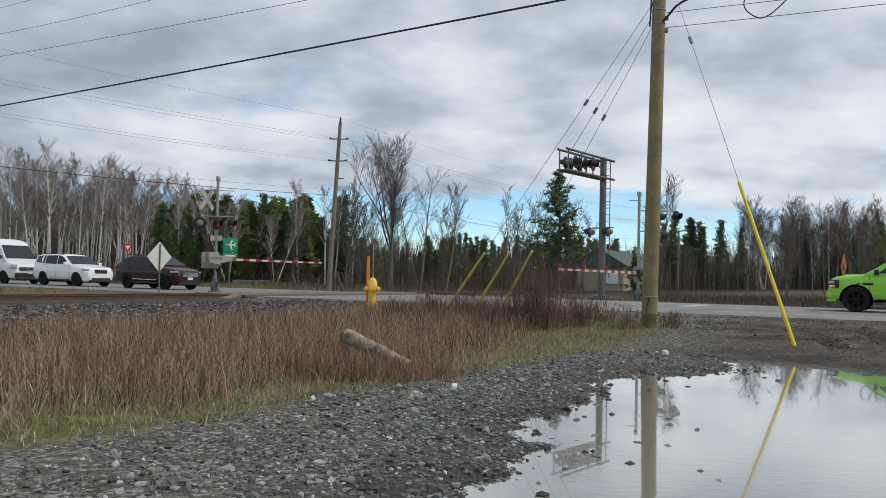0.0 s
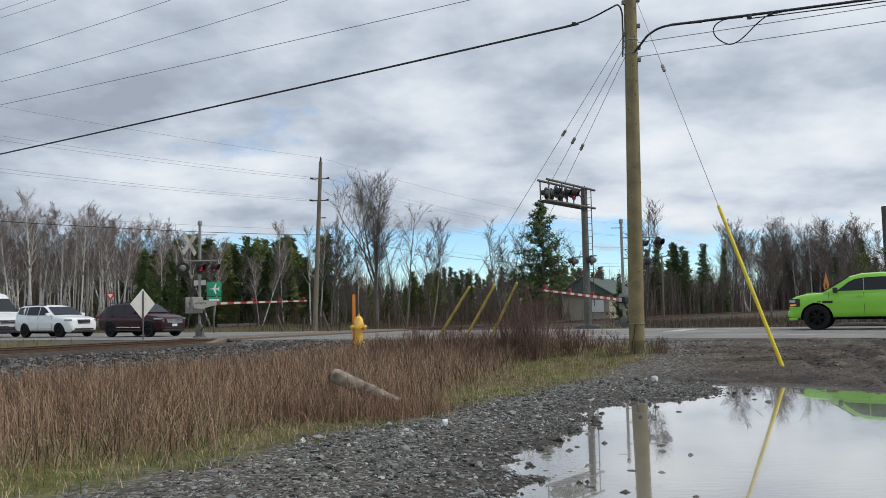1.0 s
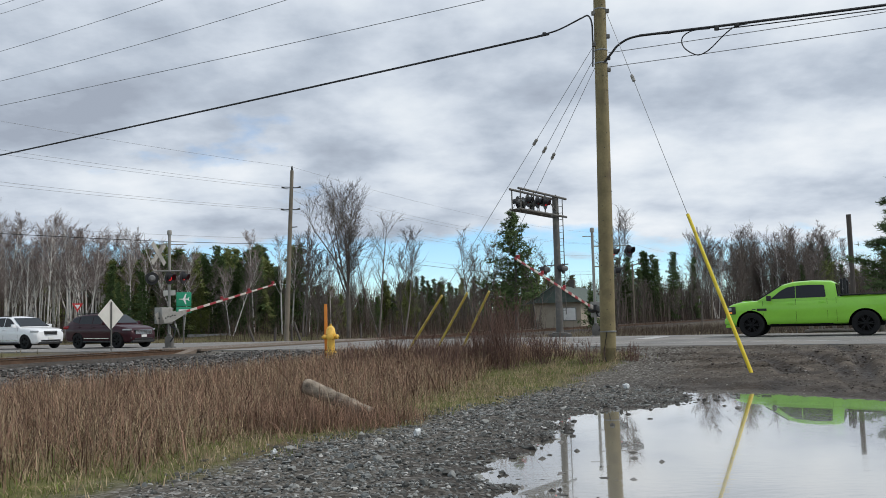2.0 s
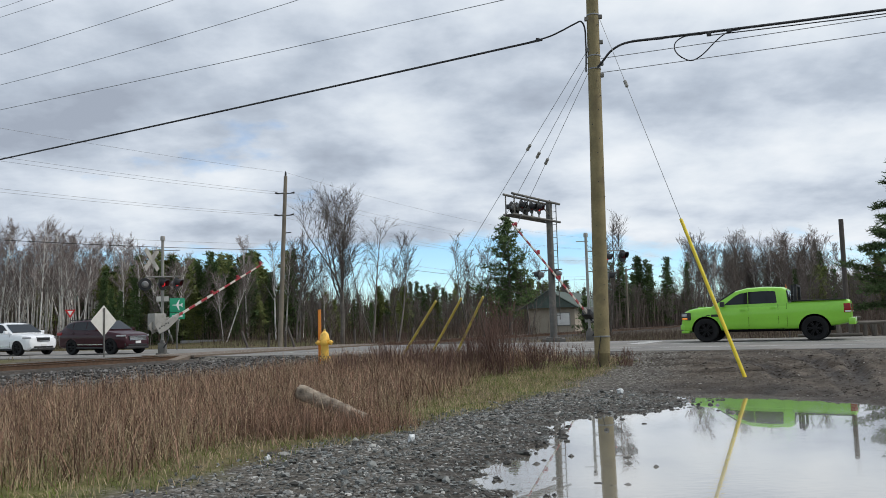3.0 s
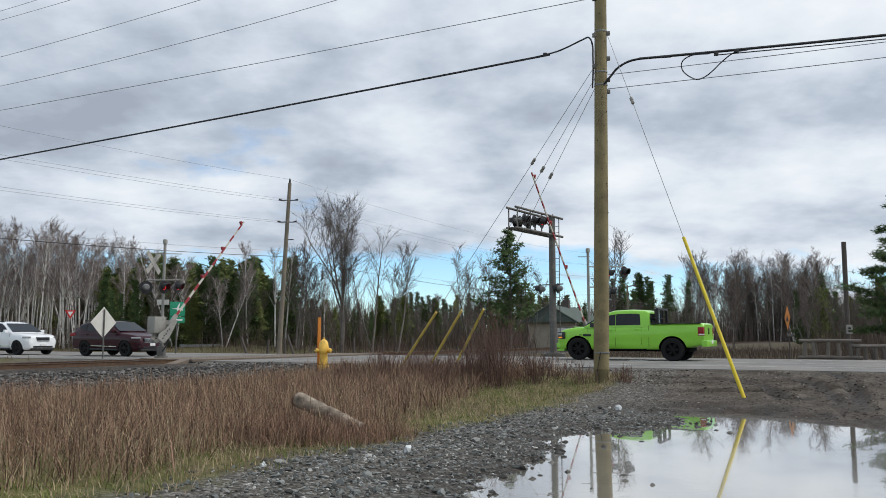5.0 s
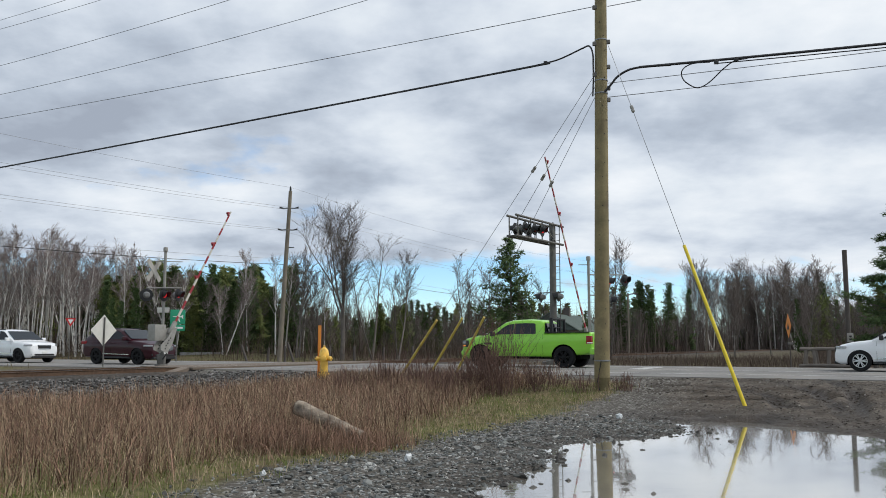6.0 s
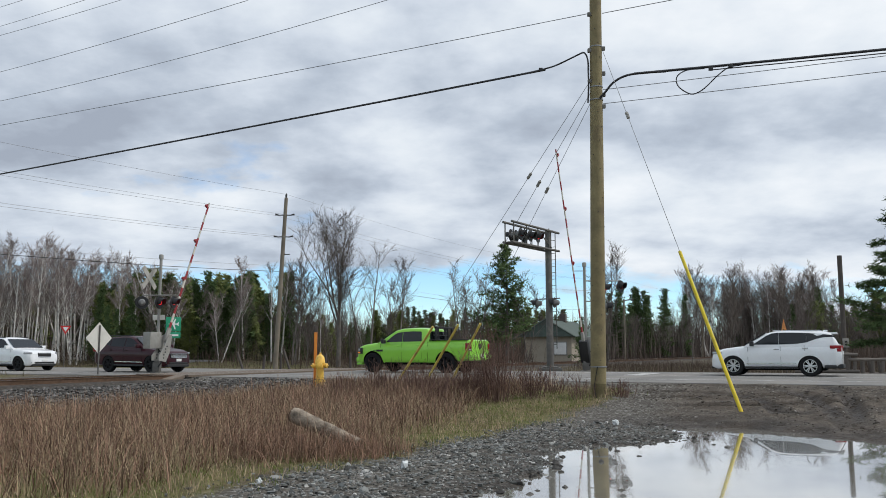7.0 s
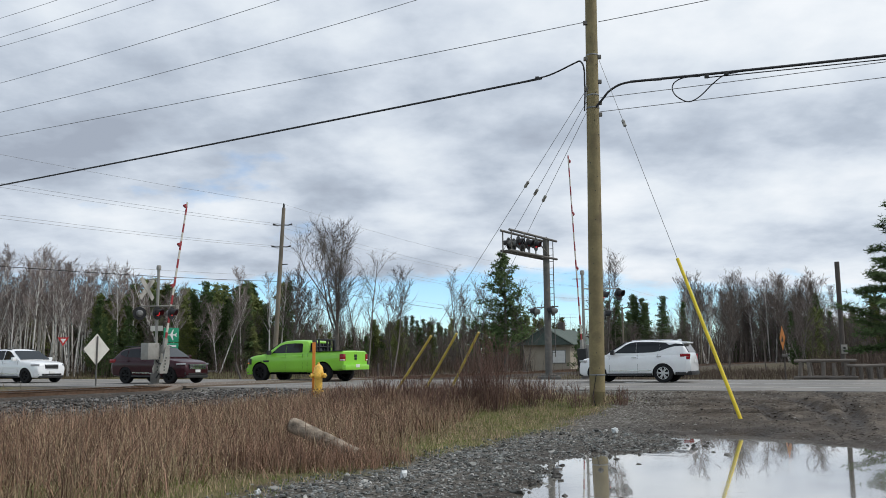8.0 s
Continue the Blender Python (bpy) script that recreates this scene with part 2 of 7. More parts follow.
M["stone"] = stone_mat("crushed_stone", [(0.0, (0.055, 0.053, 0.048)), (0.40, (0.108, 0.110, 0.102)), (0.72, (0.190, 0.200, 0.194)), (0.93, (0.29, 0.29, 0.27)), (1.0, (0.50, 0.49, 0.46))])
M["ballast_stone"] = stone_mat("ballast_stone", [(0.0, (0.034, 0.031, 0.028)), (0.5, (0.074, 0.070, 0.065)), (0.85, (0.125, 0.120, 0.112)), (1.0, (0.25, 0.24, 0.23))])

M["mud_stone"] = stone_mat("mud_stone", [(0.0, (0.070, 0.060, 0.050)), (0.5, (0.120, 0.106, 0.090)), (0.85, (0.19, 0.175, 0.152)), (1.0, (0.34, 0.32, 0.29))])


def ground_mat():
    """Gravel, mud, grass and asphalt dust, mixed by the zones that the ground's mesh carries."""
    m = bpy.data.materials.new("ground_soil")
    m.use_nodes = True
    nt = m.node_tree
    N, L = nt.nodes.new, nt.links.new
    b = nt.nodes["Principled BSDF"]
    b.inputs["Specular IOR Level"].default_value = 0.15
    geo = N("ShaderNodeNewGeometry")

    def noise_node(scale, detail, rough=0.55):
        n = N("ShaderNodeTexNoise")
        n.inputs["Scale"].default_value, n.inputs["Detail"].default_value, n.inputs["Roughness"].default_value = scale, detail, rough
        L(geo.outputs["Position"], n.inputs["Vector"])
        return n.outputs["Fac"]

    def ramp(value, stops):
        r = N("ShaderNodeValToRGB")
        el = r.color_ramp.elements
        while len(el) < len(stops):
            el.new(0.5)
        for e, (p, c) in zip(el, stops):
            e.position, e.color = p, (*c, 1)
        L(value, r.inputs[0])
        return r.outputs[0]

    def mix(f, a, c):
        x = N("ShaderNodeMix")
        x.data_type = "RGBA"
        L(f, x.inputs[0])
        L(a, x.inputs[6])
        L(c, x.inputs[7])
        return x.outputs[2]

    vor = N("ShaderNodeTexVoronoi")
    vor.inputs["Scale"].default_value = 26
    L(geo.outputs["Position"], vor.inputs["Vector"])
    sep = N("ShaderNodeSeparateColor")
    L(vor.outputs["Color"], sep.inputs[0])
    gravel = ramp(sep.outputs[0], [(0.0, (0.055, 0.048, 0.040)), (0.5, (0.105, 0.095, 0.080)), (0.8, (0.16, 0.150, 0.132)), (1.0, (0.31, 0.30, 0.28))])
    mud = ramp(noise_node(1.7, 8, 0.65), [(0.36, (0.045, 0.035, 0.027)), (0.50, (0.090, 0.072, 0.056)), (0.66, (0.160, 0.132, 0.106))])
    soil = ramp(noise_node(3.0, 8, 0.6), [(0.35, (0.075, 0.055, 0.032)), (0.5, (0.12, 0.095, 0.05)), (0.68, (0.20, 0.165, 0.085))])
    green = ramp(noise_node(5.0, 6, 0.6), [(0.35, (0.07, 0.075, 0.025)), (0.6, (0.16, 0.15, 0.06))])
    att = N("ShaderNodeVertexColor")
    att.layer_name = "zone"
    zs = N("ShaderNodeSeparateColor")
    L(att.outputs["Color"], zs.inputs[0])
    c = mix(zs.outputs[0], mud, gravel)
    gs = mix(ramp(noise_node(0.35, 4), [(0.42, (0, 0, 0)), (0.58, (1, 1, 1))]), soil, green)
    c = mix(zs.outputs[1], c, gs)
    dark = N("ShaderNodeMix")
    dark.data_type, dark.blend_type = "RGBA", "MULTIPLY"
    L(zs.outputs[2], dark.inputs[0])
    L(c, dark.inputs[6])
    dark.inputs[7].default_value = (0.40, 0.37, 0.35, 1)
    L(dark.outputs[2], b.inputs["Base Color"])
    rr = N("ShaderNodeMapRange")
    rr.inputs["To Min"].default_value, rr.inputs["To Max"].default_value = 0.9, 0.5
    L(zs.outputs[2], rr.inputs["Value"])
    L(rr.outputs[0], b.inputs["Roughness"])
    bp = N("ShaderNodeBump")
    bp.inputs["Strength"].default_value, bp.inputs["Distance"].default_value = 1.0, 0.02
    hm = N("ShaderNodeMath")
    hm.operation = "MULTIPLY_ADD"
    L(vor.outputs["Distance"], hm.inputs[0])
    hm.inputs[1].default_value = -0.7
    L(noise_node(14, 6), hm.inputs[2])
    L(hm.outputs[0], bp.inputs["Height"])
    L(bp.outputs[0], b.inputs["Normal"])
    return m


def water_mat():
    m = bpy.data.materials.new("muddy_water")
    m.use_nodes = True
    nt = m.node_tree
    N, L = nt.nodes.new, nt.links.new
    b = nt.nodes["Principled BSDF"]
    b.inputs["Base Color"].default_value = (0.25, 0.235, 0.20, 1)
    b.inputs["Roughness"].default_value, b.inputs["IOR"].default_value = 0.012, 1.75
    b.inputs["Coat Weight"].default_value, b.inputs["Coat Roughness"].default_value, b.inputs["Coat IOR"].default_value = 1.0, 0.012, 1.33
    geo = N("ShaderNodeNewGeometry")
    n = N("ShaderNodeTexNoise")
    n.inputs["Scale"].default_value, n.inputs["Detail"].default_value = 9.0, 4
    mp = N("ShaderNodeMapping")
    mp.inputs["Scale"].default_value = (0.6, 1.4, 1)
    L(geo.outputs["Position"], mp.inputs[0])
    L(mp.outputs[0], n.inputs["Vector"])
    bp = N("ShaderNodeBump")
    bp.inputs["Strength"].default_value, bp.inputs["Distance"].default_value = 0.42, 0.004
    L(n.outputs["Fac"], bp.inputs["Height"])
    L(bp.outputs[0], b.inputs["Normal"])
    return m


M["ground"], M["water"] = ground_mat(), water_mat()

# ---- mesh tools ----
def mesh_object(name, bm, material, parent=None, smooth=True):
    me = bpy.data.meshes.new(name)
    bm.normal_update()
    if smooth:
        for f in bm.faces:
            f.smooth = True
        for e in bm.edges:
            if len(e.link_faces) == 2 and e.calc_face_angle(0) > 0.6:
                e.smooth = False
    bm.to_mesh(me)
    bm.free()
    me.materials.append(M[material])
    ob = new(name, me)
    if parent:
        ob.parent = parent
    return ob


def part(name, bm, material, parent, label="", smooth=True):
    ob = mesh_object(name, bm, material, parent, smooth)
    return tagged(ob, label)


def thing(name, label, category, m=None, group="", kind=""):
    ob = new(name)
    ob.empty_display_size = 0.2
    if m is not None:
        ob.matrix_basis = m
    return tagged(ob, label, category, group, kind)


def arrays_object(name, verts, faces, material, smooth=False):
    me = bpy.data.meshes.new(name)
    v, f = np.asarray(verts, np.float32), np.asarray(faces, np.int32)
    me.vertices.add(len(v))
    me.vertices.foreach_set("co", v.ravel())
    k = f.shape[1]
    me.loops.add(f.size)
    me.loops.foreach_set("vertex_index", f.ravel())
    me.polygons.add(len(f))
    me.polygons.foreach_set("loop_start", np.arange(0, f.size, k, dtype=np.int32))
    me.polygons.foreach_set("loop_total", np.full(len(f), k, np.int32))
    me.polygons.foreach_set("use_smooth", np.full(len(f), smooth))
    me.update(calc_edges=True)
    me.validate()
    if material:
        me.materials.append(M[material])
    return new(name, me)


def box(bm, x0, x1, y0, y1, z0, z1, m=None, bevel=0.0):
    r = bmesh.ops.create_cube(bm, size=1)
    vs = r["verts"]
    bmesh.ops.scale(bm, vec=(x1 - x0, y1 - y0, z1 - z0), verts=vs)
    bmesh.ops.translate(bm, vec=((x0 + x1) / 2, (y0 + y1) / 2, (z0 + z1) / 2), verts=vs)
    if bevel:
        es = list({e for v in vs for e in v.link_edges})
        out = bmesh.ops.bevel(bm, geom=es, offset=bevel, segments=2, affect="EDGES", profile=0.6)
        vs = list({v for f in out["faces"] for v in f.verts} | {v for v in vs if v.is_valid})
    if m is not None:
        bmesh.ops.transform(bm, matrix=m, verts=vs)
    return vs


def tube(bm, pts, radii, sides=8, caps=True):
    """A round bar along points, with a radius at each."""
    pts = [Vector(p) for p in pts]
    if isinstance(radii, (int, float)):
        radii = [radii] * len(pts)
    rings = []
    for i, p in enumerate(pts):
        d = (pts[min(i + 1, len(pts) - 1)] - pts[max(i - 1, 0)]).normalized()
        a = d.cross(Vector((0, 0, 1)))
        if a.length < 1e-3:
            a = d.cross(Vector((0, 1, 0)))
        a.normalize()
        b = d.cross(a)
        rings.append([bm.verts.new(p + (a * math.cos(2 * math.pi * k / sides) + b * math.sin(2 * math.pi * k / sides)) * radii[i]) for k in range(sides)])
    for r0, r1 in zip(rings, rings[1:]):
        for k in range(sides):
            bm.faces.new((r0[k], r0[(k + 1) % sides], r1[(k + 1) % sides], r1[k]))
    if caps:
        bm.faces.new(rings[0])
        bm.faces.new(rings[-1][::-1])
    bmesh.ops.recalc_face_normals(bm, faces=bm.faces)
    return rings


def lathe(bm, profile, m=None, sides=20, caps=True):
    """Turns a profile of (radius, height) round z."""
    rings = []
    for r, z in profile:
        rings.append([bm.verts.new((r * math.cos(2 * math.pi * k / sides), r * math.sin(2 * math.pi * k / sides), z)) for k in range(sides)])
    for r0, r1 in zip(rings, rings[1:]):
        for k in range(sides):
            bm.faces.new((r0[k], r0[(k + 1) % sides], r1[(k + 1) % sides], r1[k]))
    for ring, (r, z) in ((rings[0], profile[0]), (rings[-1], profile[-1])):
        if r > 1e-4 and caps:
            bm.faces.new(ring)
    vs = [v for ring in rings for v in ring]
    if m is not None:
        bmesh.ops.transform(bm, matrix=m, verts=vs)
    bmesh.ops.recalc_face_normals(bm, faces=bm.faces)
    return vs


def plate(bm, outline, thick, m=None, bevel=0.0):
    """A flat outline in x, z, given thickness along y."""
    front = [bm.verts.new((x, -thick / 2, z)) for x, z in outline]
    back = [bm.verts.new((x, thick / 2, z)) for x, z in outline]
    n = len(outline)
    bm.faces.new(front)
    bm.faces.new(back[::-1])
    for k in range(n):
        bm.faces.new((front[k], back[k], back[(k + 1) % n], front[(k + 1) % n]))
    bmesh.ops.recalc_face_normals(bm, faces=bm.faces)
    if m is not None:
        bmesh.ops.transform(bm, matrix=m, verts=front + back)
    return front + back


def smooth_path(pts, n=6):
    """Rounds a path through its points."""
    p = [Vector(q) for q in pts]
    p = [p[0] * 2 - p[1]] + p + [p[-1] * 2 - p[-2]]
    out = []
    for a, b, c, d in zip(p, p[1:], p[2:], p[3:]):
        for k in range(n):
            t = k / n
            out.append(0.5 * (2 * b + (c - a) * t + (2 * a - 5 * b + 4 * c - d) * t * t + (3 * b - a - 3 * c + d) * t ** 3))
    return out + [p[-2]]


def facing(p, direction, up=Vector((0, 0, 1))):
    """A pose at p whose local -y looks along direction (level)."""
    d = Vector(direction).normalized()
    return pose(p[0], p[1], p[2], 0, 0, math.degrees(math.atan2(d.y, d.x)) + 90)


def smooth_step(a, b, x):
    t = np.clip((x - a) / (b - a), 0, 1)
    return t * t * (3 - 2 * t)


def bumps(x, y, scale, seed=0):
    """Smooth noise on arrays, from a few turned sine waves."""
    rng = np.random.RandomState(seed)
    out = 0
    for k in range(7):
        a, f, p = rng.rand() * 6.28, (0.6 + rng.rand() * 1.2) / scale, rng.rand() * 6.28
        out = out + np.sin((x * np.cos(a) + y * np.sin(a)) * f * 6.28 + p)
    return out / 7

# ---- ground ----
SHORE = [(0.06, 5.71), (0.3, 6.22), (0.48, 6.64), (0.57, 7.06), (0.46, 7.65), (0.53, 8.39), (1.25, 9.67), (1.5, 10.6), (1.68, 11.85), (2.45, 12.7), (3.35, 13.2),
         (4.2, 14.0), (4.35, 14.8), (4.02, 15.95), (4.76, 15.85), (5.55, 15.6), (5.85, 15.1), (6.25, 14.2), (6.75, 12.9), (9.5, 11.0), (11, 8), (10.5, 4),
         (7, 1.5), (3, 1.2), (0.6, 2.2), (-0.4, 3.6), (-0.35, 4.8)]


def shore_distance(x, y):
    """Metres outside (+) or inside (-) the puddle's edge."""
    p = np.array(SHORE)
    q = np.roll(p, -1, 0)
    best, inside = np.full(x.shape, 1e9), np.zeros(x.shape, bool)
    for (ax, ay), (bx, by) in zip(p, q):
        dx, dy = bx - ax, by - ay
        t = np.clip(((x - ax) * dx + (y - ay) * dy) / (dx * dx + dy * dy), 0, 1)
        best = np.minimum(best, np.hypot(x - ax - t * dx, y - ay - t * dy))
        cross = (ay > y) != (by > y)
        inside ^= cross & (x < ax + (y - ay) / np.where(by == ay, 1e-9, by - ay) * dx)
    return np.where(inside, -best, best)


def edge_distance(x, y):
    """Metres beyond the edge between gravel and weeds, to the weeds' side."""
    ex = np.array([-9.0, -3.66, -3.14, -2.49, -1.92, -0.51, 0.88, 2.9, 4.6])
    ey = np.array([1.0, 6.1, 6.87, 7.84, 9.25, 11.42, 14.1, 18.2, 20.8])
    best = np.full(x.shape, 1e9)
    for ax, ay, bx, by in zip(ex, ey, ex[1:], ey[1:]):
        dx, dy = bx - ax, by - ay
        t = np.clip(((x - ax) * dx + (y - ay) * dy) / (dx * dx + dy * dy), 0, 1)
        best = np.minimum(best, np.hypot(x - ax - t * dx, y - ay - t * dy))
    side = y > np.interp(x, ex, ey)
    return np.where(side & (x < 4.7), best, -best)


def across_road(x, y):
    return RN.x * x + RN.y * y


def along_road(x, y):
    return RD.x * x + RD.y * y


def track_side(x, y):
    """Metres from the near rail, positive to the near side."""
    return (x - RAIL_0.x) * TN.x + (y - RAIL_0.y) * TN.y


RUTS = (((4.4, 22.9), (6.0, 22.2), (7.4, 22.2), (8.3, 21.1), (8.3, 19.0), (7.7, 16.6), (7.0, 14.6)),
        ((4.8, 21.2), (6.2, 20.6), (7.0, 19.8), (7.1, 18.2), (6.7, 16.8)),
        ((9.6, 23.4), (10.0, 22.2), (9.6, 20.7), (8.9, 18.4), (7.9, 16.1), (7.0, 14.2)),
        ((11.6, 22.6), (11.4, 21.0), (10.6, 18.6), (9.3, 16.2), (8.0, 14.3)),
        ((4.6, 20.0), (6.5, 19.3), (8.6, 19.5), (11.5, 20.4), (15.0, 20.6)),
        ((4.9, 18.6), (6.8, 17.9), (9.0, 18.1), (12.0, 18.9), (15.0, 19.0)))


def rut_distance(x, y):
    """Metres to the middle of the nearest wheel track, and the way along it."""
    best, way = np.full(np.shape(x), 1e9), np.zeros(np.shape(x))
    for rut in RUTS:
        run = 0.0
        for (ax, ay), (bx, by) in zip(rut, rut[1:]):
            dx, dy = bx - ax, by - ay
            length = math.hypot(dx, dy)
            t = np.clip(((x - ax) * dx + (y - ay) * dy) / length ** 2, 0, 1)
            q = np.hypot(x - ax - t * dx, y - ay - t * dy)
            near = q < best
            best, way = np.where(near, q, best), np.where(near, run + t * length, way)
            run += length
    return best, way


def rut_mask(x, y, n, d):
    return smooth_step(3.6, 5.5, x - 0.1 * (y - 15)) * smooth_step(24.2, 22.6, n) * smooth_step(0.3, 1.2, d) * np.clip(0.8 + 0.9 * bumps(x, y, 3, 13), 0.1, 1.3)


def ground_z(x, y):
    x, y = np.asarray(x, float), np.asarray(y, float)
    n, s, tau = across_road(x, y), along_road(x, y), track_side(x, y)
    d = shore_distance(x, y)
    e = edge_distance(x, y)
    rough = 0.030 * bumps(x, y, 2.3, 1) + 0.016 * bumps(x, y, 0.7, 2) + 0.008 * bumps(x, y, 0.28, 3)
    lane = smooth_step(23.9, 25, n) * smooth_step(46, 38, n)
    z = 0.075 + (road_z(np.clip(s, -40, 60)) - 0.012 - 0.075) * smooth_step(15.0, 24.0, n)
    z = z - 0.25 * smooth_step(36.5, 42, n) + 0.12 * smooth_step(60, 90, n)
    z = z + 0.55 * smooth_step(37, 47, n) * smooth_step(-6, -14, x) * smooth_step(8, 14, np.abs(tau + 0.7))
    z = z + 0.10 * smooth_step(0, 2.5, e) * (1 - smooth_step(15, 22, n))
    z = z - 0.10 * lane
    # wheel ruts that sweep round the lot, with tread marks in them
    q, way = rut_distance(x, y)
    q = np.abs(q + 0.05 * bumps(x, y, 0.9, 12))
    rut = np.exp(-(q / 0.17) ** 2) * (-0.085 + 0.020 * np.sin(way * 31)) + np.exp(-((q - 0.28) / 0.10) ** 2) * 0.055
    z = z + rut * rut_mask(x, y, n, d)
    # track bed
    bed = smooth_step(7.5, 2.2, np.abs(tau + 0.72))
    z = z * (1 - bed) + np.maximum(z, 0.30) * bed
    near = smooth_step(4.5, 2.0, tau) * (tau > -3.5) * smooth_step(23.5, 22.6, n)
    z = z * (1 - near) + np.minimum(z, 0.31) * near
    z = z + rough * (1 - lane) * (1 - 0.35 * smooth_step(3, 6, x)) + 0.010 * bumps(x, y, 0.19, 4) * smooth_step(3, 5, x) * (1 - lane)
    # puddle
    dd = d + 0.26 * bumps(x, y, 1.1, 5) + 0.13 * bumps(x, y, 0.4, 6)
    sink = smooth_step(0.9, -0.9, dd)
    z = z * (1 - sink) + (-0.14) * sink
    far = smooth_step(150, 500, np.hypot(x, y))
    return z * (1 - far) + 0.1 * far


def graded(lo, hi, f0, f1, fine):
    mid = np.arange(f0, f1 + 1e-6, fine)
    out = [mid]
    for start, end, sign in ((f1, hi, 1), (f0, lo, -1)):
        p, step, row = start, fine, []
        while sign * (end - p) > 0:
            step = min(step * 1.09, 120)
            p = p + sign * step
            row.append(p)
        out.append(np.array(row))
    return np.sort(np.concatenate(out))


def build_ground():
    xs, ys = graded(-2500, 2500, -6.5, 11.5, 0.075), graded(-600, 4000, 3.2, 24.0, 0.075)
    X, Y = np.meshgrid(xs, ys)
    Z = ground_z(X.ravel(), Y.ravel())
    v = np.stack([X.ravel(), Y.ravel(), Z], 1)
    w, h = len(xs), len(ys)
    i = (np.arange(h - 1)[:, None] * w + np.arange(w - 1)[None]).ravel()
    f = np.stack([i, i + 1, i + w + 1, i + w], 1)
    ob = arrays_object("ground", v, f, None, True)
    ob.data.materials.append(M["ground"])
    x, y = v[:, 0], v[:, 1]
    n, tau, e, d = across_road(x, y), track_side(x, y), edge_distance(x, y), shore_distance(x, y)
    nz = 0.5 * bumps(x, y, 1.6, 8) + 0.5 * bumps(x, y, 0.5, 9)
    gravel = smooth_step(-1.0, 0.5, nz * 1.4 + 0.4) * smooth_step(2.2, 0.0, x - 0.35 * (y - 8)) + smooth_step(7.5, 6, np.abs(tau + 0.7)) * smooth_step(40, 34, y)
    gravel = gravel + smooth_step(17, 14, n) * smooth_step(2.2, 0.4, np.abs(d)) * (x < 5)
    gravel = np.clip(gravel + 0.42 - 0.2 * smooth_step(3.5, 5.5, x) * smooth_step(23, 21, n) + 0.3 * nz, 0.06, 1) * (1 - 0.75 * smooth_step(30, 36, y))
    grass = smooth_step(-0.25, 0.35, e + 0.6 * nz) * smooth_step(22.9, 21.5, n + 0.6 * nz) * smooth_step(6.0, 8.5, tau + nz)
    grass = np.maximum(grass, (0.8 - 0.45 * smooth_step(4, 8, x)) * smooth_step(36.5, 39, n + nz) * smooth_step(4.0, 6.5, np.abs(tau + 0.7)))
    grass = np.maximum(grass, smooth_step(-6, -9, tau) * smooth_step(23.5, 22.5, n))
    wet = smooth_step(1.7, 0.1, d + 0.45 * nz) * 0.9
    q, way = rut_distance(x, y)
    wet = np.maximum(wet, smooth_step(0.24, 0.10, q) * np.clip(rut_mask(x, y, n, d) * 1.4, 0, 1) * (1.0 + 0.5 * bumps(x, y, 0.35, 15)))
    wet = np.maximum(wet, 0.45 * smooth_step(0.0, 0.4, bumps(x, y, 1.7, 16)) * (x > 3.5) * (n < 23))
    wet = np.clip(wet, 0, 1)
    col = np.stack([gravel, np.clip(grass, 0, 1), wet, np.ones_like(wet)], 1)
    lay = ob.data.color_attributes.new("zone", "FLOAT_COLOR", "POINT")
    lay.data.foreach_set("color", col.astype(np.float32).ravel())
    tagged(ob, "muddy gravel lot and grassy verge with wheel ruts", "ground", "", "structure")

    wm = bmesh.new()
    bmesh.ops.create_grid(wm, x_segments=4, y_segments=4, size=1)
    bmesh.ops.transform(wm, matrix=Matrix.Translation((5.2, 8.6, 0)) @ Matrix.Diagonal((7.0, 8.6, 1, 1)), verts=wm.verts)
    water = mesh_object("puddle_water", wm, "water", None, False)
    tagged(water, "wide muddy brown puddle mirroring the cloudy sky", "puddle", "", "structure")


build_ground()


# ---- road ----
def strip(name, n0, n1, s0, s1, lift, material, thick=0.12, step=4.0):
    bm = bmesh.new()
    rows = []
    s = s0
    while s <= s1 + 1e-6:
        row = []
        for n in (n0, n1):
            p = on_road(s, n)
            row += [bm.verts.new((p.x, p.y, p.z + lift)), bm.verts.new((p.x, p.y, p.z + lift - thick))]
        rows.append(row)
        s += step
    for a, b in zip(rows, rows[1:]):
        bm.faces.new((a[0], b[0], b[2], a[2]))
        bm.faces.new((a[1], a[3], b[3], b[1]))
        bm.faces.new((a[0], a[1], b[1], b[0]))
        bm.faces.new((a[2], b[2], b[3], a[3]))
    bmesh.ops.recalc_face_normals(bm, faces=bm.faces)
    return mesh_object(name, bm, material, None, False)


tagged(strip("road", ROAD_NEAR, ROAD_FAR, -120, 160, 0.0, "asphalt"), "worn grey two-lane asphalt road over the level crossing", "road", "", "structure")
tagged(strip("lane_line_far", 33.55, 33.67, -120, 160, 0.005, "line_white", 0.004), "worn white edge line", "road marking", "", "structure")
tagged(strip("lane_line_near", 26.3, 26.42, -120, 160, 0.005, "line_white", 0.004), "worn white edge line", "road marking", "", "structure")
tagged(strip("lane_line_middle", 29.94, 30.06, -120, 8, 0.005, "line_white", 0.004), "worn painted middle line", "road marking", "", "structure")
tagged(strip("stop_line", 30.3, 33.4, 7.9, 8.5, 0.006, "line_white", 0.004, 0.6), "worn white stop line", "road marking", "", "structure")


# ---- railway track ----
def track_point(d, across, z):
    p = RAIL_0 + TD * d + TN * across
    return Vector((p.x, p.y, z))


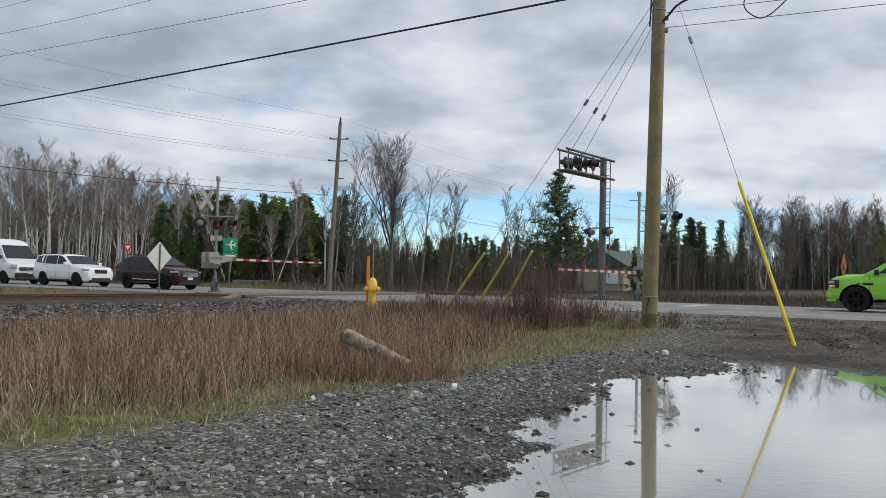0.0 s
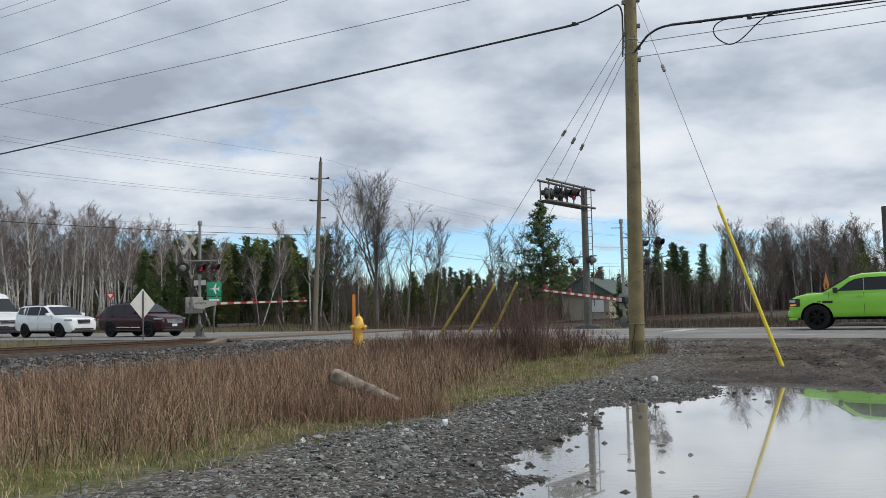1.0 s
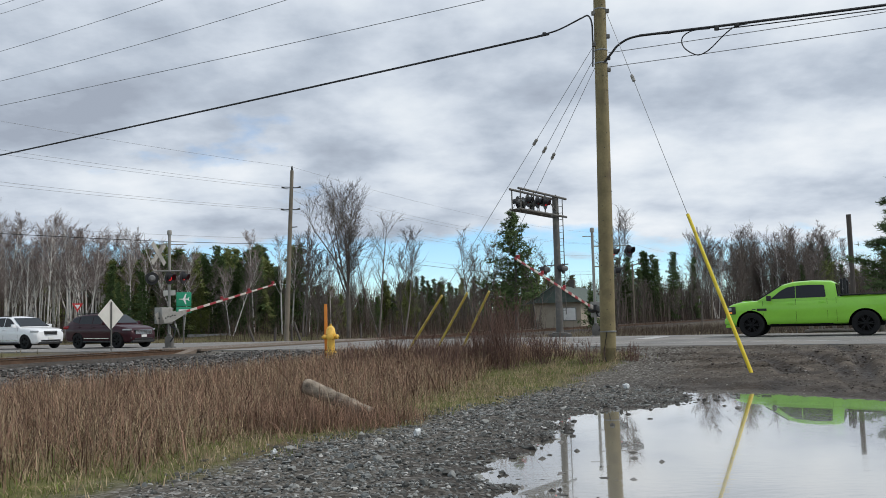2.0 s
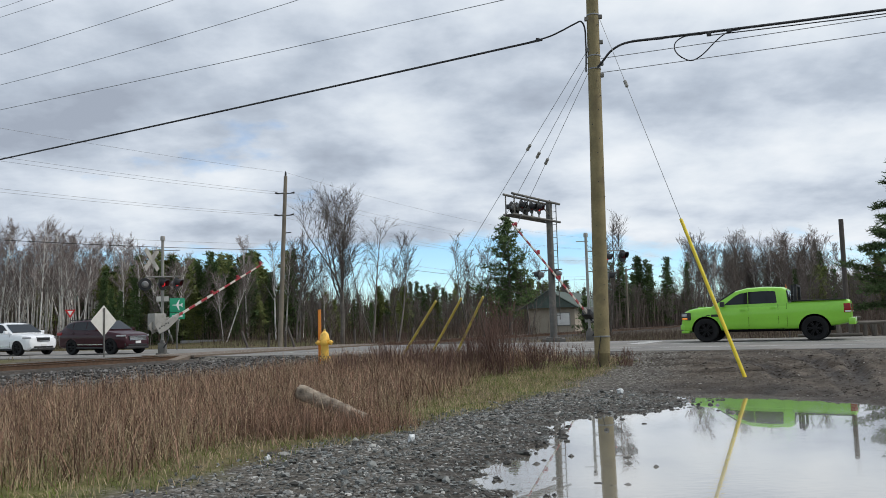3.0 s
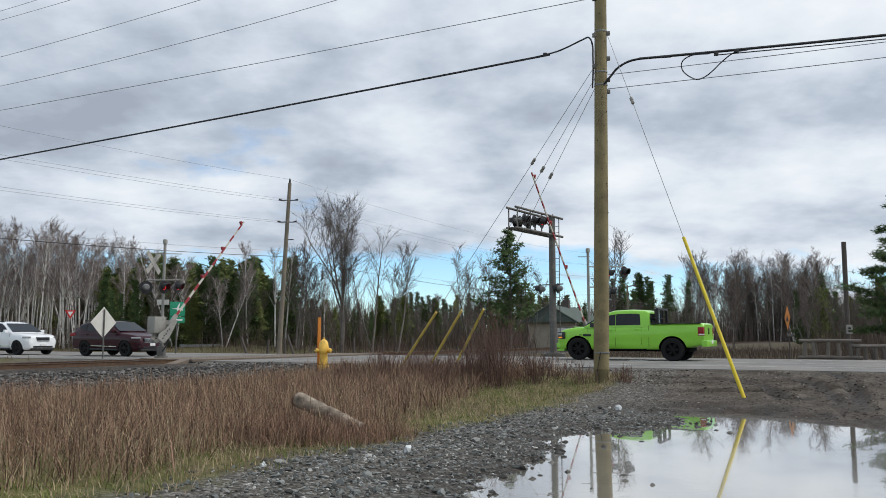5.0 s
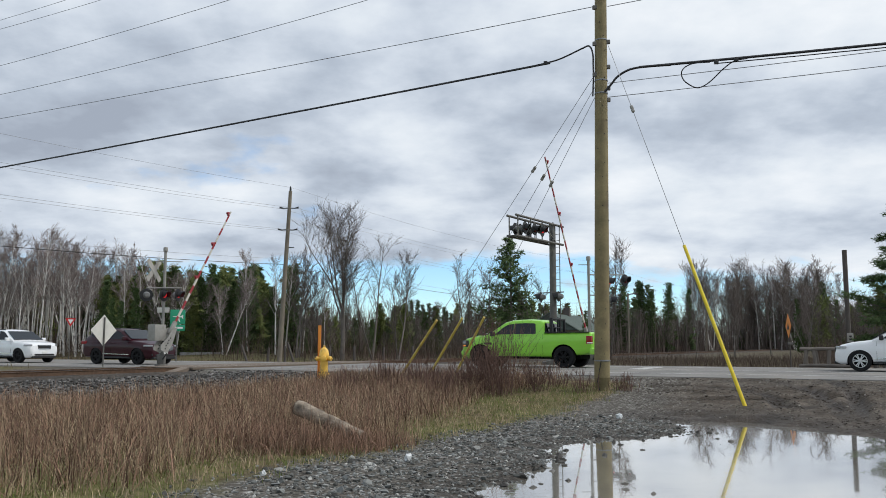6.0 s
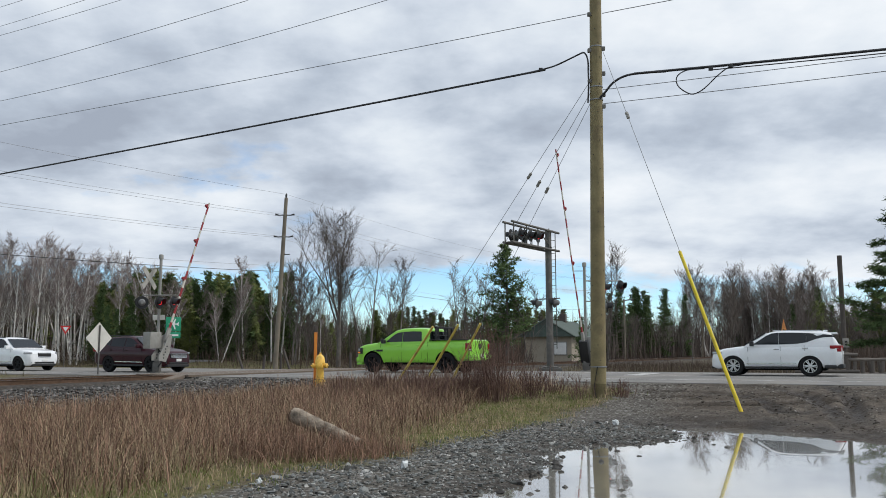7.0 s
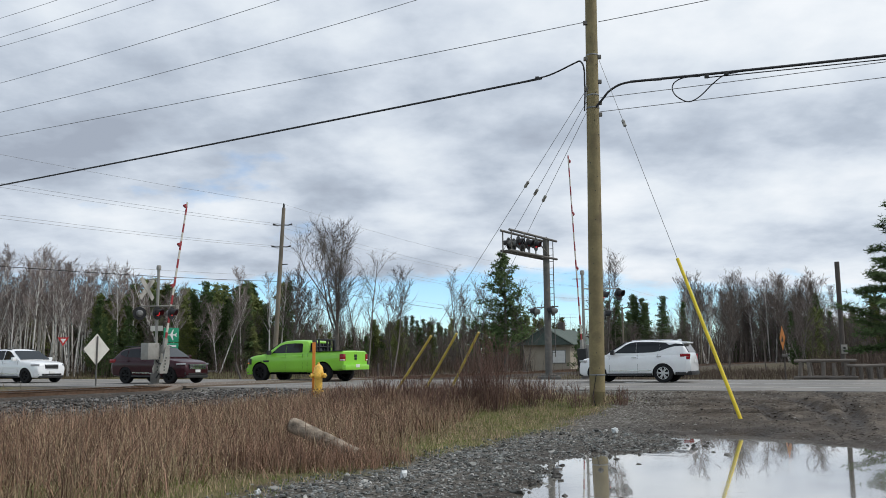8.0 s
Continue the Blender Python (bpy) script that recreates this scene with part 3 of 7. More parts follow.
def build_track():
    track = thing("railway_track", "single railway track on grey ballast with rusty rails", "railway track", None, "", "structure")
    bm = bmesh.new()
    ends = []
    prof = [(2.2, 0.16), (1.2, 0.40), (-2.6, 0.40), (-3.7, 0.16)]
    for d in np.arange(-60, 221, 4.0):
        ends.append([bm.verts.new(track_point(d, a, z)) for a, z in prof])
    for a, b in zip(ends, ends[1:]):
        for k in range(3):
            bm.faces.new((a[k], b[k], b[k + 1], a[k + 1]))
    bmesh.ops.recalc_face_normals(bm, faces=bm.faces)
    part("ballast_bed", bm, "ballast", track, "grey crushed-stone ballast")
    for off in (0.0, -1.435):
        bm = bmesh.new()
        prof = [(-0.07, 0.37), (0.07, 0.37), (0.065, 0.385), (0.012, 0.40), (0.012, 0.51), (0.036, 0.525), (0.036, 0.55), (-0.036, 0.55), (-0.036, 0.525), (-0.012, 0.51), (-0.012, 0.40), (-0.065, 0.385)]
        rings = [[bm.verts.new(track_point(d, off + a, z)) for a, z in prof] for d in (-60, 220)]
        n = len(prof)
        for k in range(n):
            bm.faces.new((rings[0][k], rings[0][(k + 1) % n], rings[1][(k + 1) % n], rings[1][k]))
        bmesh.ops.recalc_face_normals(bm, faces=bm.faces)
        rail = part("rail", bm, "steel_rail", track, "rusty steel rail", False)
        bm = bmesh.new()
        vs = [bm.verts.new(track_point(d, off + a, 0.554)) for d, a in ((-60, -0.03), (220, -0.03), (220, 0.03), (-60, 0.03))]
        bm.faces.new(vs)
        part("running_surface", bm, "rail_top", rail, "worn bright rail head", False)
    bm = bmesh.new()
    box(bm, -0.11, 0.11, -1.3, 1.3, 0.25, 0.40, None, 0.01)
    tie = mesh_object("tie", bm, "tie")
    ang = math.degrees(math.atan2(TD.y, TD.x))
    first = True
    for d in np.arange(-30, 64, 0.56):
        p = track_point(d, -0.72 + random.uniform(-0.05, 0.05), random.uniform(-0.008, 0.012))
        n = across_road(p.x, p.y)
        if 24.5 < n < 35:
            continue
        ob = tie if first else new("tie", tie.data)
        first = False
        ob.parent = track
        ob.matrix_basis = pose(p.x, p.y, p.z, 0, 0, ang + random.uniform(-1, 1))
    # planked crossing between and beside the rails
    for k, (a0, a1) in enumerate(((0.06, 0.38), (0.40, 0.72), (-0.30, -0.06), (-0.62, -0.32), (-0.94, -0.64), (-1.26, -0.96), (-1.37, -1.27), (-1.82, -1.50), (-2.15, -1.84))):
        bm = bmesh.new()
        box(bm, 7.0, 19.4, a0, a1, 0.47, 0.552 + 0.004 * (k % 3), None, 0.008)
        pl = part("crossing_plank", bm, "plank", track, "", False)
        pl.matrix_basis = Matrix(((TD.x, TN.x, 0, RAIL_0.x), (TD.y, TN.y, 0, RAIL_0.y), (0, 0, 1, 0), (0, 0, 0, 1)))
    bm = bmesh.new()
    v = [bm.verts.new(p) for p in ((6.1, -0.05, 0.36), (7.0, -0.05, 0.36), (7.0, 0.55, 0.36), (6.1, 0.55, 0.36), (7.0, -0.05, 0.55), (7.0, 0.55, 0.55))]
    for f in ((0, 3, 2, 1), (1, 2, 5, 4), (0, 4, 5, 3), (0, 1, 4), (3, 5, 2)):
        bm.faces.new([v[k] for k in f])
    bmesh.ops.recalc_face_normals(bm, faces=bm.faces)
    ramp = part("end_ramp", bm, "plank", track, "sloping end board of the crossing", False)
    ramp.matrix_basis = Matrix(((TD.x, TN.x, 0, RAIL_0.x), (TD.y, TN.y, 0, RAIL_0.y), (0, 0, 1, 0), (0, 0, 0, 1)))
    return track


build_track()

# ---- crossing signals ----
ARMS = []
LEFT_RISE = [(0.0, 0.0), (0.5, 0.0), (1.0, 1.1), (1.5, 6.8), (2.0, 12.6), (2.75, 21.5), (3.5, 29.8), (4.0, 36.4), (4.5, 42.4), (5.25, 50.8), (6.0, 58.5), (6.5, 64.2), (7.0, 69.7), (7.5, 75.2), (8.0, 80.7)]
RIGHT_RISE = [(0.0, 0.0), (0.5, 0.3), (1.0, 2.2), (1.5, 7.3), (2.0, 11.8), (2.75, 19.0), (3.5, 27.2), (4.0, 32.0), (4.5, 37.2), (5.25, 46.0), (6.0, 55.0), (6.5, 61.1), (7.0, 68.6), (7.5, 75.6), (8.0, 82.2)]


def gate_arm(name_label, length, base, rows, weights):
    """A striped arm along local x, lifted about its pivot at the origin."""
    arm = thing("crossing_gate_arm", name_label, "crossing gate", base)
    edge, k = 0.35, 0
    while edge < length - 0.01:
        nxt = min(length, edge + 0.41)
        t = edge / length
        h0, h1 = 0.105 - 0.045 * t, 0.105 - 0.045 * nxt / length
        bm = bmesh.new()
        vs = box(bm, edge, nxt, -0.02, 0.02, -0.5, 0.5)
        for v in vs:
            v.co.z *= (h0 if v.co.x < (edge + nxt) / 2 else h1) * 1.05
        part("stripe", bm, "arm_red" if k % 2 == 0 else "arm_white", arm, "", False)
        edge, k = nxt, k + 1
    for f in (0.42, 0.70, 0.97):
        bm = bmesh.new()
        box(bm, length * f - 0.09, length * f + 0.09, -0.045, 0.045, 0.05, 0.10, None, 0.01)
        lathe(bm, [(0.055, -0.05), (0.06, 0.0), (0.055, 0.05)], Matrix.Translation((length * f, 0, 0.13)) @ Matrix.Rotation(math.pi / 2, 4, "X"), 12)
        part("arm_lamp", bm, "arm_red", arm, "small red arm lamp")
    bm = bmesh.new()
    box(bm, -0.15, 0.5, -0.06, 0.06, -0.09, 0.09, None, 0.02)
    part("arm_bracket", bm, "alu", arm)
    if weights:
        for side in (-0.20, 0.20):
            bm = bmesh.new()
            plate(bm, [(0.25, -0.06), (0.10, 0.12), (-0.45, 0.16), (-0.85, 0.30), (-1.05, 0.22), (-0.98, -0.18), (-0.55, -0.22), (-0.1, -0.14)], 0.03, Matrix.Translation((0, side, 0)))
            part("counterweight_plate", bm, "alu", arm, "grey perforated counterweight plate", False)
            for q in range(5):
                bm = bmesh.new()
                lathe(bm, [(0.035, -0.025), (0.035, 0.025)], Matrix.Translation((-0.35 - 0.13 * q, side, 0.02 + 0.03 * (q % 2))) @ Matrix.Rotation(math.pi / 2, 4, "X"), 8)
                part("bolt", bm, "black", arm)
    else:
        bm = bmesh.new()
        box(bm, -0.9, 0.1, -0.2, 0.2, -0.14, 0.14, None, 0.03)
        part("counterweight", bm, "black", arm)
    ARMS.append((arm, base, rows))
    return arm


def signal_head(parent, p, direction, lit, size=0.30):
    """A round black target with a hooded red lamp, its face along direction (local, level)."""
    d = Vector(direction).normalized()
    m = Matrix.Translation(p) @ Vector((0, 0, 1)).rotation_difference(d).to_matrix().to_4x4()
    bm = bmesh.new()
    lathe(bm, [(0.0, -0.03), (size, -0.03), (size + 0.01, -0.015), (size, 0.0), (0.0, 0.0)], m, 26)
    head = part("signal_target", bm, "black", parent, "round black lamp target")
    bm = bmesh.new()
    lathe(bm, [(0.0, -0.26), (0.08, -0.25), (0.13, -0.18), (0.15, -0.035)], m, 18)
    part("lamp_housing", bm, "lamp_back", head)
    bm = bmesh.new()
    lathe(bm, [(0.115, 0.004), (0.105, 0.025), (0.06, 0.042), (0.0, 0.046)], m, 22)
    part("lens", bm, "lamp_red" if lit else "lamp_dim", head, "glowing red lens" if lit else "dark red lens")
    bm = bmesh.new()
    # hood: upper two thirds of a short tube
    up = (m.to_3x3().inverted() @ Vector((0, 0, 1)))
    base = math.atan2(up.y, up.x)
    rows = []
    for z, r in ((0.0, 0.175), (0.30, 0.165)):
        ring = []
        for k in range(15):
            a = base + radians(-120 + 240 * k / 14)
            ring.append([bm.verts.new(m @ Vector((q * math.cos(a), q * math.sin(a), z * (1 - 0.45 * abs(k - 7) / 7) if z else 0))) for q in (r, r - 0.012)])
        rows.append(ring)
    for k in range(14):
        for q in (0, 1):
            bm.faces.new((rows[0][k][q], rows[0][k + 1][q], rows[1][k + 1][q], rows[1][k][q]))
        bm.faces.new((rows[1][k][0], rows[1][k + 1][0], rows[1][k + 1][1], rows[1][k][1]))
    bmesh.ops.recalc_face_normals(bm, faces=bm.faces)
    part("hood", bm, "black", head)
    return head


def crossbuck(parent, p, direction, material="sign_dull"):
    m = facing(p, direction)
    for k, a in enumerate((45, -45)):
        bm = bmesh.new()
        box(bm, -0.62, 0.62, -0.006 + 0.016 * k, 0.006 + 0.016 * k, -0.115, 0.115)
        bmesh.ops.transform(bm, matrix=m @ pose(0, 0, 0, 0, a, 0), verts=bm.verts)
        part("crossbuck_board", bm, material, parent, "weathered crossbuck board", False)


def signal_mast(base, height, label, arm_dir, pivot_z, mat_name="alu"):
    """A mast with its pedestal, cable hose, bell and gate motor."""
    mast = thing("crossing_signal", label, "crossing signal", Matrix.Translation(base), "crossing signals")
    bm = bmesh.new()
    tube(bm, [(0, 0, 0), (0, 0, height)], 0.062, 14)
    part("mast", bm, mat_name, mast)
    bm = bmesh.new()
    box(bm, -0.22, 0.22, -0.22, 0.22, -0.2, 0.10, None, 0.02)
    box(bm, -0.15, 0.15, -0.15, 0.15, 0.10, 0.52, None, 0.03)
    lathe(bm, [(0.12, 0.52), (0.09, 0.60), (0.065, 0.64)], None, 12)
    part("mast_base", bm, "galv", mast, "stained cast base with a junction box")
    bm = bmesh.new()
    tube(bm, smooth_path([(0.10, -0.16, 0.30), (0.26, -0.18, 0.55), (0.30, -0.12, 0.85), (0.10, -0.08, 0.98), (0.0, -0.08, 1.25)]), 0.03, 7)
    part("cable_hose", bm, "black", mast, "black flexible cable hose")
    bm = bmesh.new()
    lathe(bm, [(0.10, height), (0.10, height + 0.12), (0.085, height + 0.18), (0.0, height + 0.20)], None, 14)
    part("bell", bm, mat_name, mast)
    bm = bmesh.new()
    box(bm, -0.38, 0.24, -0.22, 0.22, pivot_z - 0.42, pivot_z + 0.28, Matrix.Rotation(math.atan2(arm_dir.y, arm_dir.x), 4, "Z") @ Matrix.Translation((-0.25, 0.0, 0)), 0.03)
    part("gate_motor", bm, mat_name, mast, "grey gate motor housing")
    return mast


# near the waiting cars
sig = signal_mast((-12.13, 36.0, 0.46), 4.95, "grey crossing signal mast with crossbuck, red lamps and a rising gate", RN, 1.50)
for x, face, lit in ((-0.72, (-0.45, 0.89, 0), False), (0.06, (0.93, -0.37, 0), True), (0.66, (0.985, -0.17, 0), True)):
    signal_head(sig, (x, -0.12, 3.05), face, lit, 0.27)
bm = bmesh.new()
tube(bm, [(-0.75, -0.05, 3.36), (0.78, -0.05, 3.36)], 0.028, 8)
part("lamp_bar", bm, "alu", sig)
crossbuck(sig, (-0.45, -0.10, 4.12), (-0.95, 0.30, 0))
bm = bmesh.new()
tube(bm, [(-0.45, 0, 4.52), (0.75, 0, 4.50)], 0.02, 6)
part("cross_bar", bm, "alu", sig)
bm = bmesh.new()
box(bm, -0.26, 0.26, -0.02, 0.02, 2.30, 2.52, None, 0.01)
part("number_plate", bm, "sign_back", sig)
ang = math.degrees(math.atan2(RN.y, RN.x))
gate_arm("red and white striped crossing gate arm with counterweights", 6.7, pose(-11.8, 36.05, 1.95, 0, 0, ang), LEFT_RISE, True)

# beyond the near pole
sig2 = signal_mast((6.5, 37.5, 0.45), 4.75, "grey crossing signal mast with red lamps and a rising gate", -RN, 1.32)
bm = bmesh.new()
tube(bm, [(-0.45, 0, 4.55), (0.1, 0, 4.55)], 0.02, 6)
part("cross_bar", bm, "alu", sig2)
for off, z, face, lit in ((0.92, 3.78, (0.93, -0.36, 0), True), (1.62, 3.84, (0.66, -0.75, 0), False), (1.0, 2.95, (0.97, -0.22, 0), False)):
    signal_head(sig2, (off, -0.1, z), face, lit, 0.27)
bm = bmesh.new()
tube(bm, [(0, 0, 4.10), (1.62, -0.05, 4.10)], 0.028, 8)
part("lamp_bar", bm, "alu", sig2)
bm = bmesh.new()
tube(bm, [(0, 0, 3.18), (1.05, -0.05, 3.18)], 0.028, 8)
part("lamp_bar", bm, "alu", sig2)
gate_arm("long red and white striped crossing gate arm", 8.7, pose(6.35, 37.2, 1.77, 0, 0, ang + 180), RIGHT_RISE, False)


def cantilever():
    b = Vector((5.15, 39.5, 0.62))
    c = thing("signal_cantilever", "grey steel cantilever with flashing lamps, walkway and ladder", "crossing signal", Matrix.Translation(b), "crossing signals")
    d = Vector((-0.66, -0.75, 0)).normalized()
    q = Vector((-d.y, d.x, 0))
    top = 6.5

    def at(along, across, z):
        p = d * along + q * across
        return Vector((p.x, p.y, z))

    bm = bmesh.new()
    tube(bm, [(0, 0, 0), (0, 0, top)], [0.17, 0.15], 16)
    part("mast", bm, "galv", c, "thick galvanised steel mast")
    bm = bmesh.new()
    box(bm, -0.35, 0.35, -0.35, 0.35, 0, 0.06, None, 0.01)
    box(bm, -0.5, 0.5, -0.5, 0.5, -0.25, 0.005, None, 0.02)
    part("base_plate", bm, "galv", c)
    for a in (-0.24, 0.24):
        for z, name in ((5.55, "walkway_beam"), (6.42, "top_chord")):
            bm = bmesh.new()
            tube(bm, [at(-0.55, a, z), at(3.25, a, z + (0.10 if z < 6 else 0.16))], 0.055, 10)
            part(name, bm, "galv", c)
    for k in range(9):
        bm = bmesh.new()
        m = Matrix(((d.x, q.x, 0, 0), (d.y, q.y, 0, 0), (0, 0, 1, 0), (0, 0, 0, 1)))
        box(bm, 0.3 + 0.33 * k, 0.52 + 0.33 * k, -0.28, 0.28, 5.58 + 0.009 * k, 5.615 + 0.009 * k, m)
        part("walkway_grate", bm, "galv", c, "", False)
    for x, y in ((0.3, 0.24), (1.2, 0.24), (2.1, 0.24), (3.1, 0.24), (3.1, -0.24), (1.6, -0.24)):
        bm = bmesh.new()
        tube(bm, [at(x, y, 5.6), at(x, y, 6.55)], 0.03, 8)
        part("rail_post", bm, "galv", c)
    bm = bmesh.new()
    tube(bm, [at(0.1, 0.24, 5.65), at(1.2, 0.24, 6.40)], 0.03, 8)
    part("brace", bm, "galv", c)
    for x, face, lit in ((1.35, -RD, True), (1.95, -RD, False), (1.45, RD, False), (2.5, RD, False), (2.7, -RD, False), (2.1, RD, False)):
        signal_head(c, at(x, 0, 6.05) + face * 0.32, face, lit, 0.28)
        bm = bmesh.new()
        tube(bm, [at(x, 0, 5.65), at(x, 0, 6.1), at(x, 0, 6.1) + face * 0.1], 0.028, 8)
        part("lamp_stem", bm, "galv", c)
    for side in (-0.17, 0.17):
        bm = bmesh.new()
        tube(bm, [at(-0.34, side, 0.9), at(-0.34, side, 6.4)], 0.022, 6)
        part("ladder_stile", bm, "galv", c)
    for k in range(17):
        bm = bmesh.new()
        tube(bm, [at(-0.34, -0.17, 1.1 + 0.31 * k), at(-0.34, 0.17, 1.1 + 0.31 * k)], 0.014, 6)
        part("ladder_rung", bm, "galv", c)
    for z in (3.05,):
        for s in (-0.55, 0.45):
            signal_head(c, Vector((0, 0, z)) + q * s - RD * 0.0 + RD * 0.15, RD, False, 0.24)
    bm = bmesh.new()
    tube(bm, [q * -0.6 + Vector((0, 0, 3.25)), q * 0.6 + Vector((0, 0, 3.25))], 0.028, 8)
    part("lamp_bar", bm, "galv", c)


cantilever()

# ---- utility poles, guys and wires ----
POLE = Vector((3.80, 20.3, 0.05))


def sag_line(a, b, drop, n=24):
    a, b = Vector(a), Vector(b)
    return [a.lerp(b, k / n) - Vector((0, 0, drop * 4 * (k / n) * (1 - k / n))) for k in range(n + 1)]


def wire(name, label, pts, radius, material="wire_grey", category="overhead wire"):
    bm = bmesh.new()
    tube(bm, pts, radius, 5, False)
    return tagged(mesh_object(name, bm, material), label, category)


def near_pole():
    pole = thing("utility_pole", "tall tan wooden utility pole with clamps and steel straps", "utility pole", Matrix.Translation(POLE), "roadside utility poles")
    bm = bmesh.new()
    rings = tube(bm, [(0.0, 0, -0.3), (0.0, 0, 0.6), (0.04, 0, 3), (0.09, 0, 6), (0.14, 0, 9.6), (0.24, 0, 16.3)], [0.195, 0.188, 0.178, 0.165, 0.150, 0.125], 20)
    part("shaft", bm, "pole_wood", pole)
    for z in (1.0, 7.62, 7.95, 9.0):
        x = 0.015 * z
        bm = bmesh.new()
        r = 0.194 - 0.0042 * z
        lathe(bm, [(r, -0.018), (r + 0.006, -0.012), (r + 0.006, 0.012), (r, 0.018)], Matrix.Translation((x, 0, z)), 20)
        part("strap", bm, "wire_grey", pole, "thin steel strap")
    for z, dx in ((9.85, -1), (8.95, 1), (8.90, -1), (8.10, -1), (7.75, 1), (7.45, 1), (8.3, 1)):
        bm = bmesh.new()
        box(bm, -0.05, 0.05, -0.04, 0.04, -0.05, 0.05, Matrix.Translation((0.015 * z + dx * 0.17, -0.05, z)), 0.012)
        part("clamp", bm, "galv", pole)
    rng = random.Random(3)
    for k in range(26):
        z = 0.8 + k * 0.36
        a = radians(-90 + rng.uniform(-60, 60))
        r = 0.192 - 0.0042 * z
        bm = bmesh.new()
        lathe(bm, [(0.012, 0), (0.012, 0.012), (0, 0.014)], Matrix.Translation((0.015 * z + r * math.cos(a), r * math.sin(a), z)) @ Matrix.Rotation(math.pi / 2, 4, "X"), 6)
        part("nail", bm, "black", pole)
    bm = bmesh.new()
    tube(bm, [(-0.02, -0.19, 0.0), (-0.14, -0.15, 0.5), (-0.05, -0.19, 1.0)], 0.012, 6)
    part("ground_wire", bm, "wire", pole)
    return pole


pole = near_pole()
copy_thing(pole, Matrix.Translation(POLE + RD * 46 + Vector((0, 0, 0.3))))
copy_thing(pole, Matrix.Translation(POLE - RD * 46))


def pole_at(z):
    return POLE + Vector((0.015 * z, 0, z - POLE.z))


def along_line(z0, z1, drop, side, name, label, radius, material):
    """A wire from the near pole to the next pole of its line: side 1 along the road, -1 the other way."""
    a = pole_at(z0) + Vector((-0.16 * side, -0.05, 0))
    b = POLE + RD * 46 * side + Vector((0.015 * z1, 0, z1 - POLE.z))
    wire(name, label, sag_line(a, b, drop), radius, material)


def by_pole(way, z, out=0.0):
    """A point of the wire line, way metres along the road from the near pole."""
    p = POLE + RD * way - RN * out
    return Vector((p.x + 0.015 * z * max(0.0, 1 - abs(way) / 3), p.y, z))


far_a, far_b = POLE + RD * 46, POLE - RD * 46
wire("telecom_cable", "thick black telecom cable strung along the road", sag_line(by_pole(1.30, 8.68), (far_a.x, far_a.y, 7.75), 0.08), 0.030, "wire")
wire("telecom_cable", "thick black telecom cable bundle strung along the road", sag_line(by_pole(-1.0, 8.20), (far_b.x, far_b.y, 8.0), 0.72), 0.034, "wire")
wire("telecom_cable", "thin black telecom cable lashed under the bundle", sag_line(by_pole(-2.9, 7.99), (far_b.x, far_b.y, 7.85), 0.66), 0.014, "wire")
along_line(7.93, 8.1, 0.45, -1, "support_wire", "thin grey steel support wire", 0.009, "wire_grey")
along_line(7.57, 7.7, 0.40, -1, "support_wire", "thin grey steel support wire", 0.009, "wire_grey")
for z, z1, d, r in ((9.93, 10.6, 0.20, 0.010), (11.95, 12.03, 0.94, 0.009), (13.33, 12.69, 0.76, 0.009), (14.67, 14.52, 0.84, 0.008), (15.3, 14.67, 0.84, 0.008), (16.0, 15.6, 0.85, 0.008)):
    for side in (1, -1):
        along_line(z, z1, d, side, "power_wire", "thin grey overhead power wire", r, "wire_grey")
# drip loops of the cables at the pole
wire("cable_loop", "black cable loop bent round the pole", smooth_path([by_pole(1.75, 8.665), by_pole(1.43, 8.69), by_pole(1.1, 8.73), by_pole(0.81, 8.81), by_pole(0.46, 8.93), by_pole(0.27, 8.93, 0.08), by_pole(0.17, 8.72, 0.13), by_pole(0.15, 8.35, 0.14), by_pole(0.15, 7.95, 0.14), by_pole(0.17, 7.6, 0.12)]), 0.022, "wire")
wire("cable_loop", "black cable loop bent round the pole", smooth_path([by_pole(-0.14, 7.66, 0.14), by_pole(-0.30, 7.83, 0.12), by_pole(-0.48, 8.03, 0.08), by_pole(-0.78, 8.17, 0.03), by_pole(-1.2, 8.185), by_pole(-1.8, 8.13)]), 0.030, "wire")
wire("cable_loop", "black cable loop hanging under the bundle", smooth_path([by_pole(-2.75, 8.05), by_pole(-2.35, 8.08), by_pole(-2.12, 8.0), by_pole(-2.06, 7.85), by_pole(-2.15, 7.66), by_pole(-2.40, 7.48), by_pole(-2.60, 7.50), by_pole(-2.80, 7.62), by_pole(-3.04, 7.82), by_pole(-3.30, 7.98), by_pole(-3.6, 8.0)]), 0.015, "wire")
for way in (1.42, -2.9, -3.35):
    bm = bmesh.new()
    box(bm, -0.05, 0.05, -0.03, 0.03, -0.045, 0.045, Matrix.Translation(by_pole(way, 8.70 if way > 0 else 8.02)), 0.012)
    tagged(mesh_object("cable_clamp", bm, "black"), "small black clamp on the overhead cable", "cable clamp")


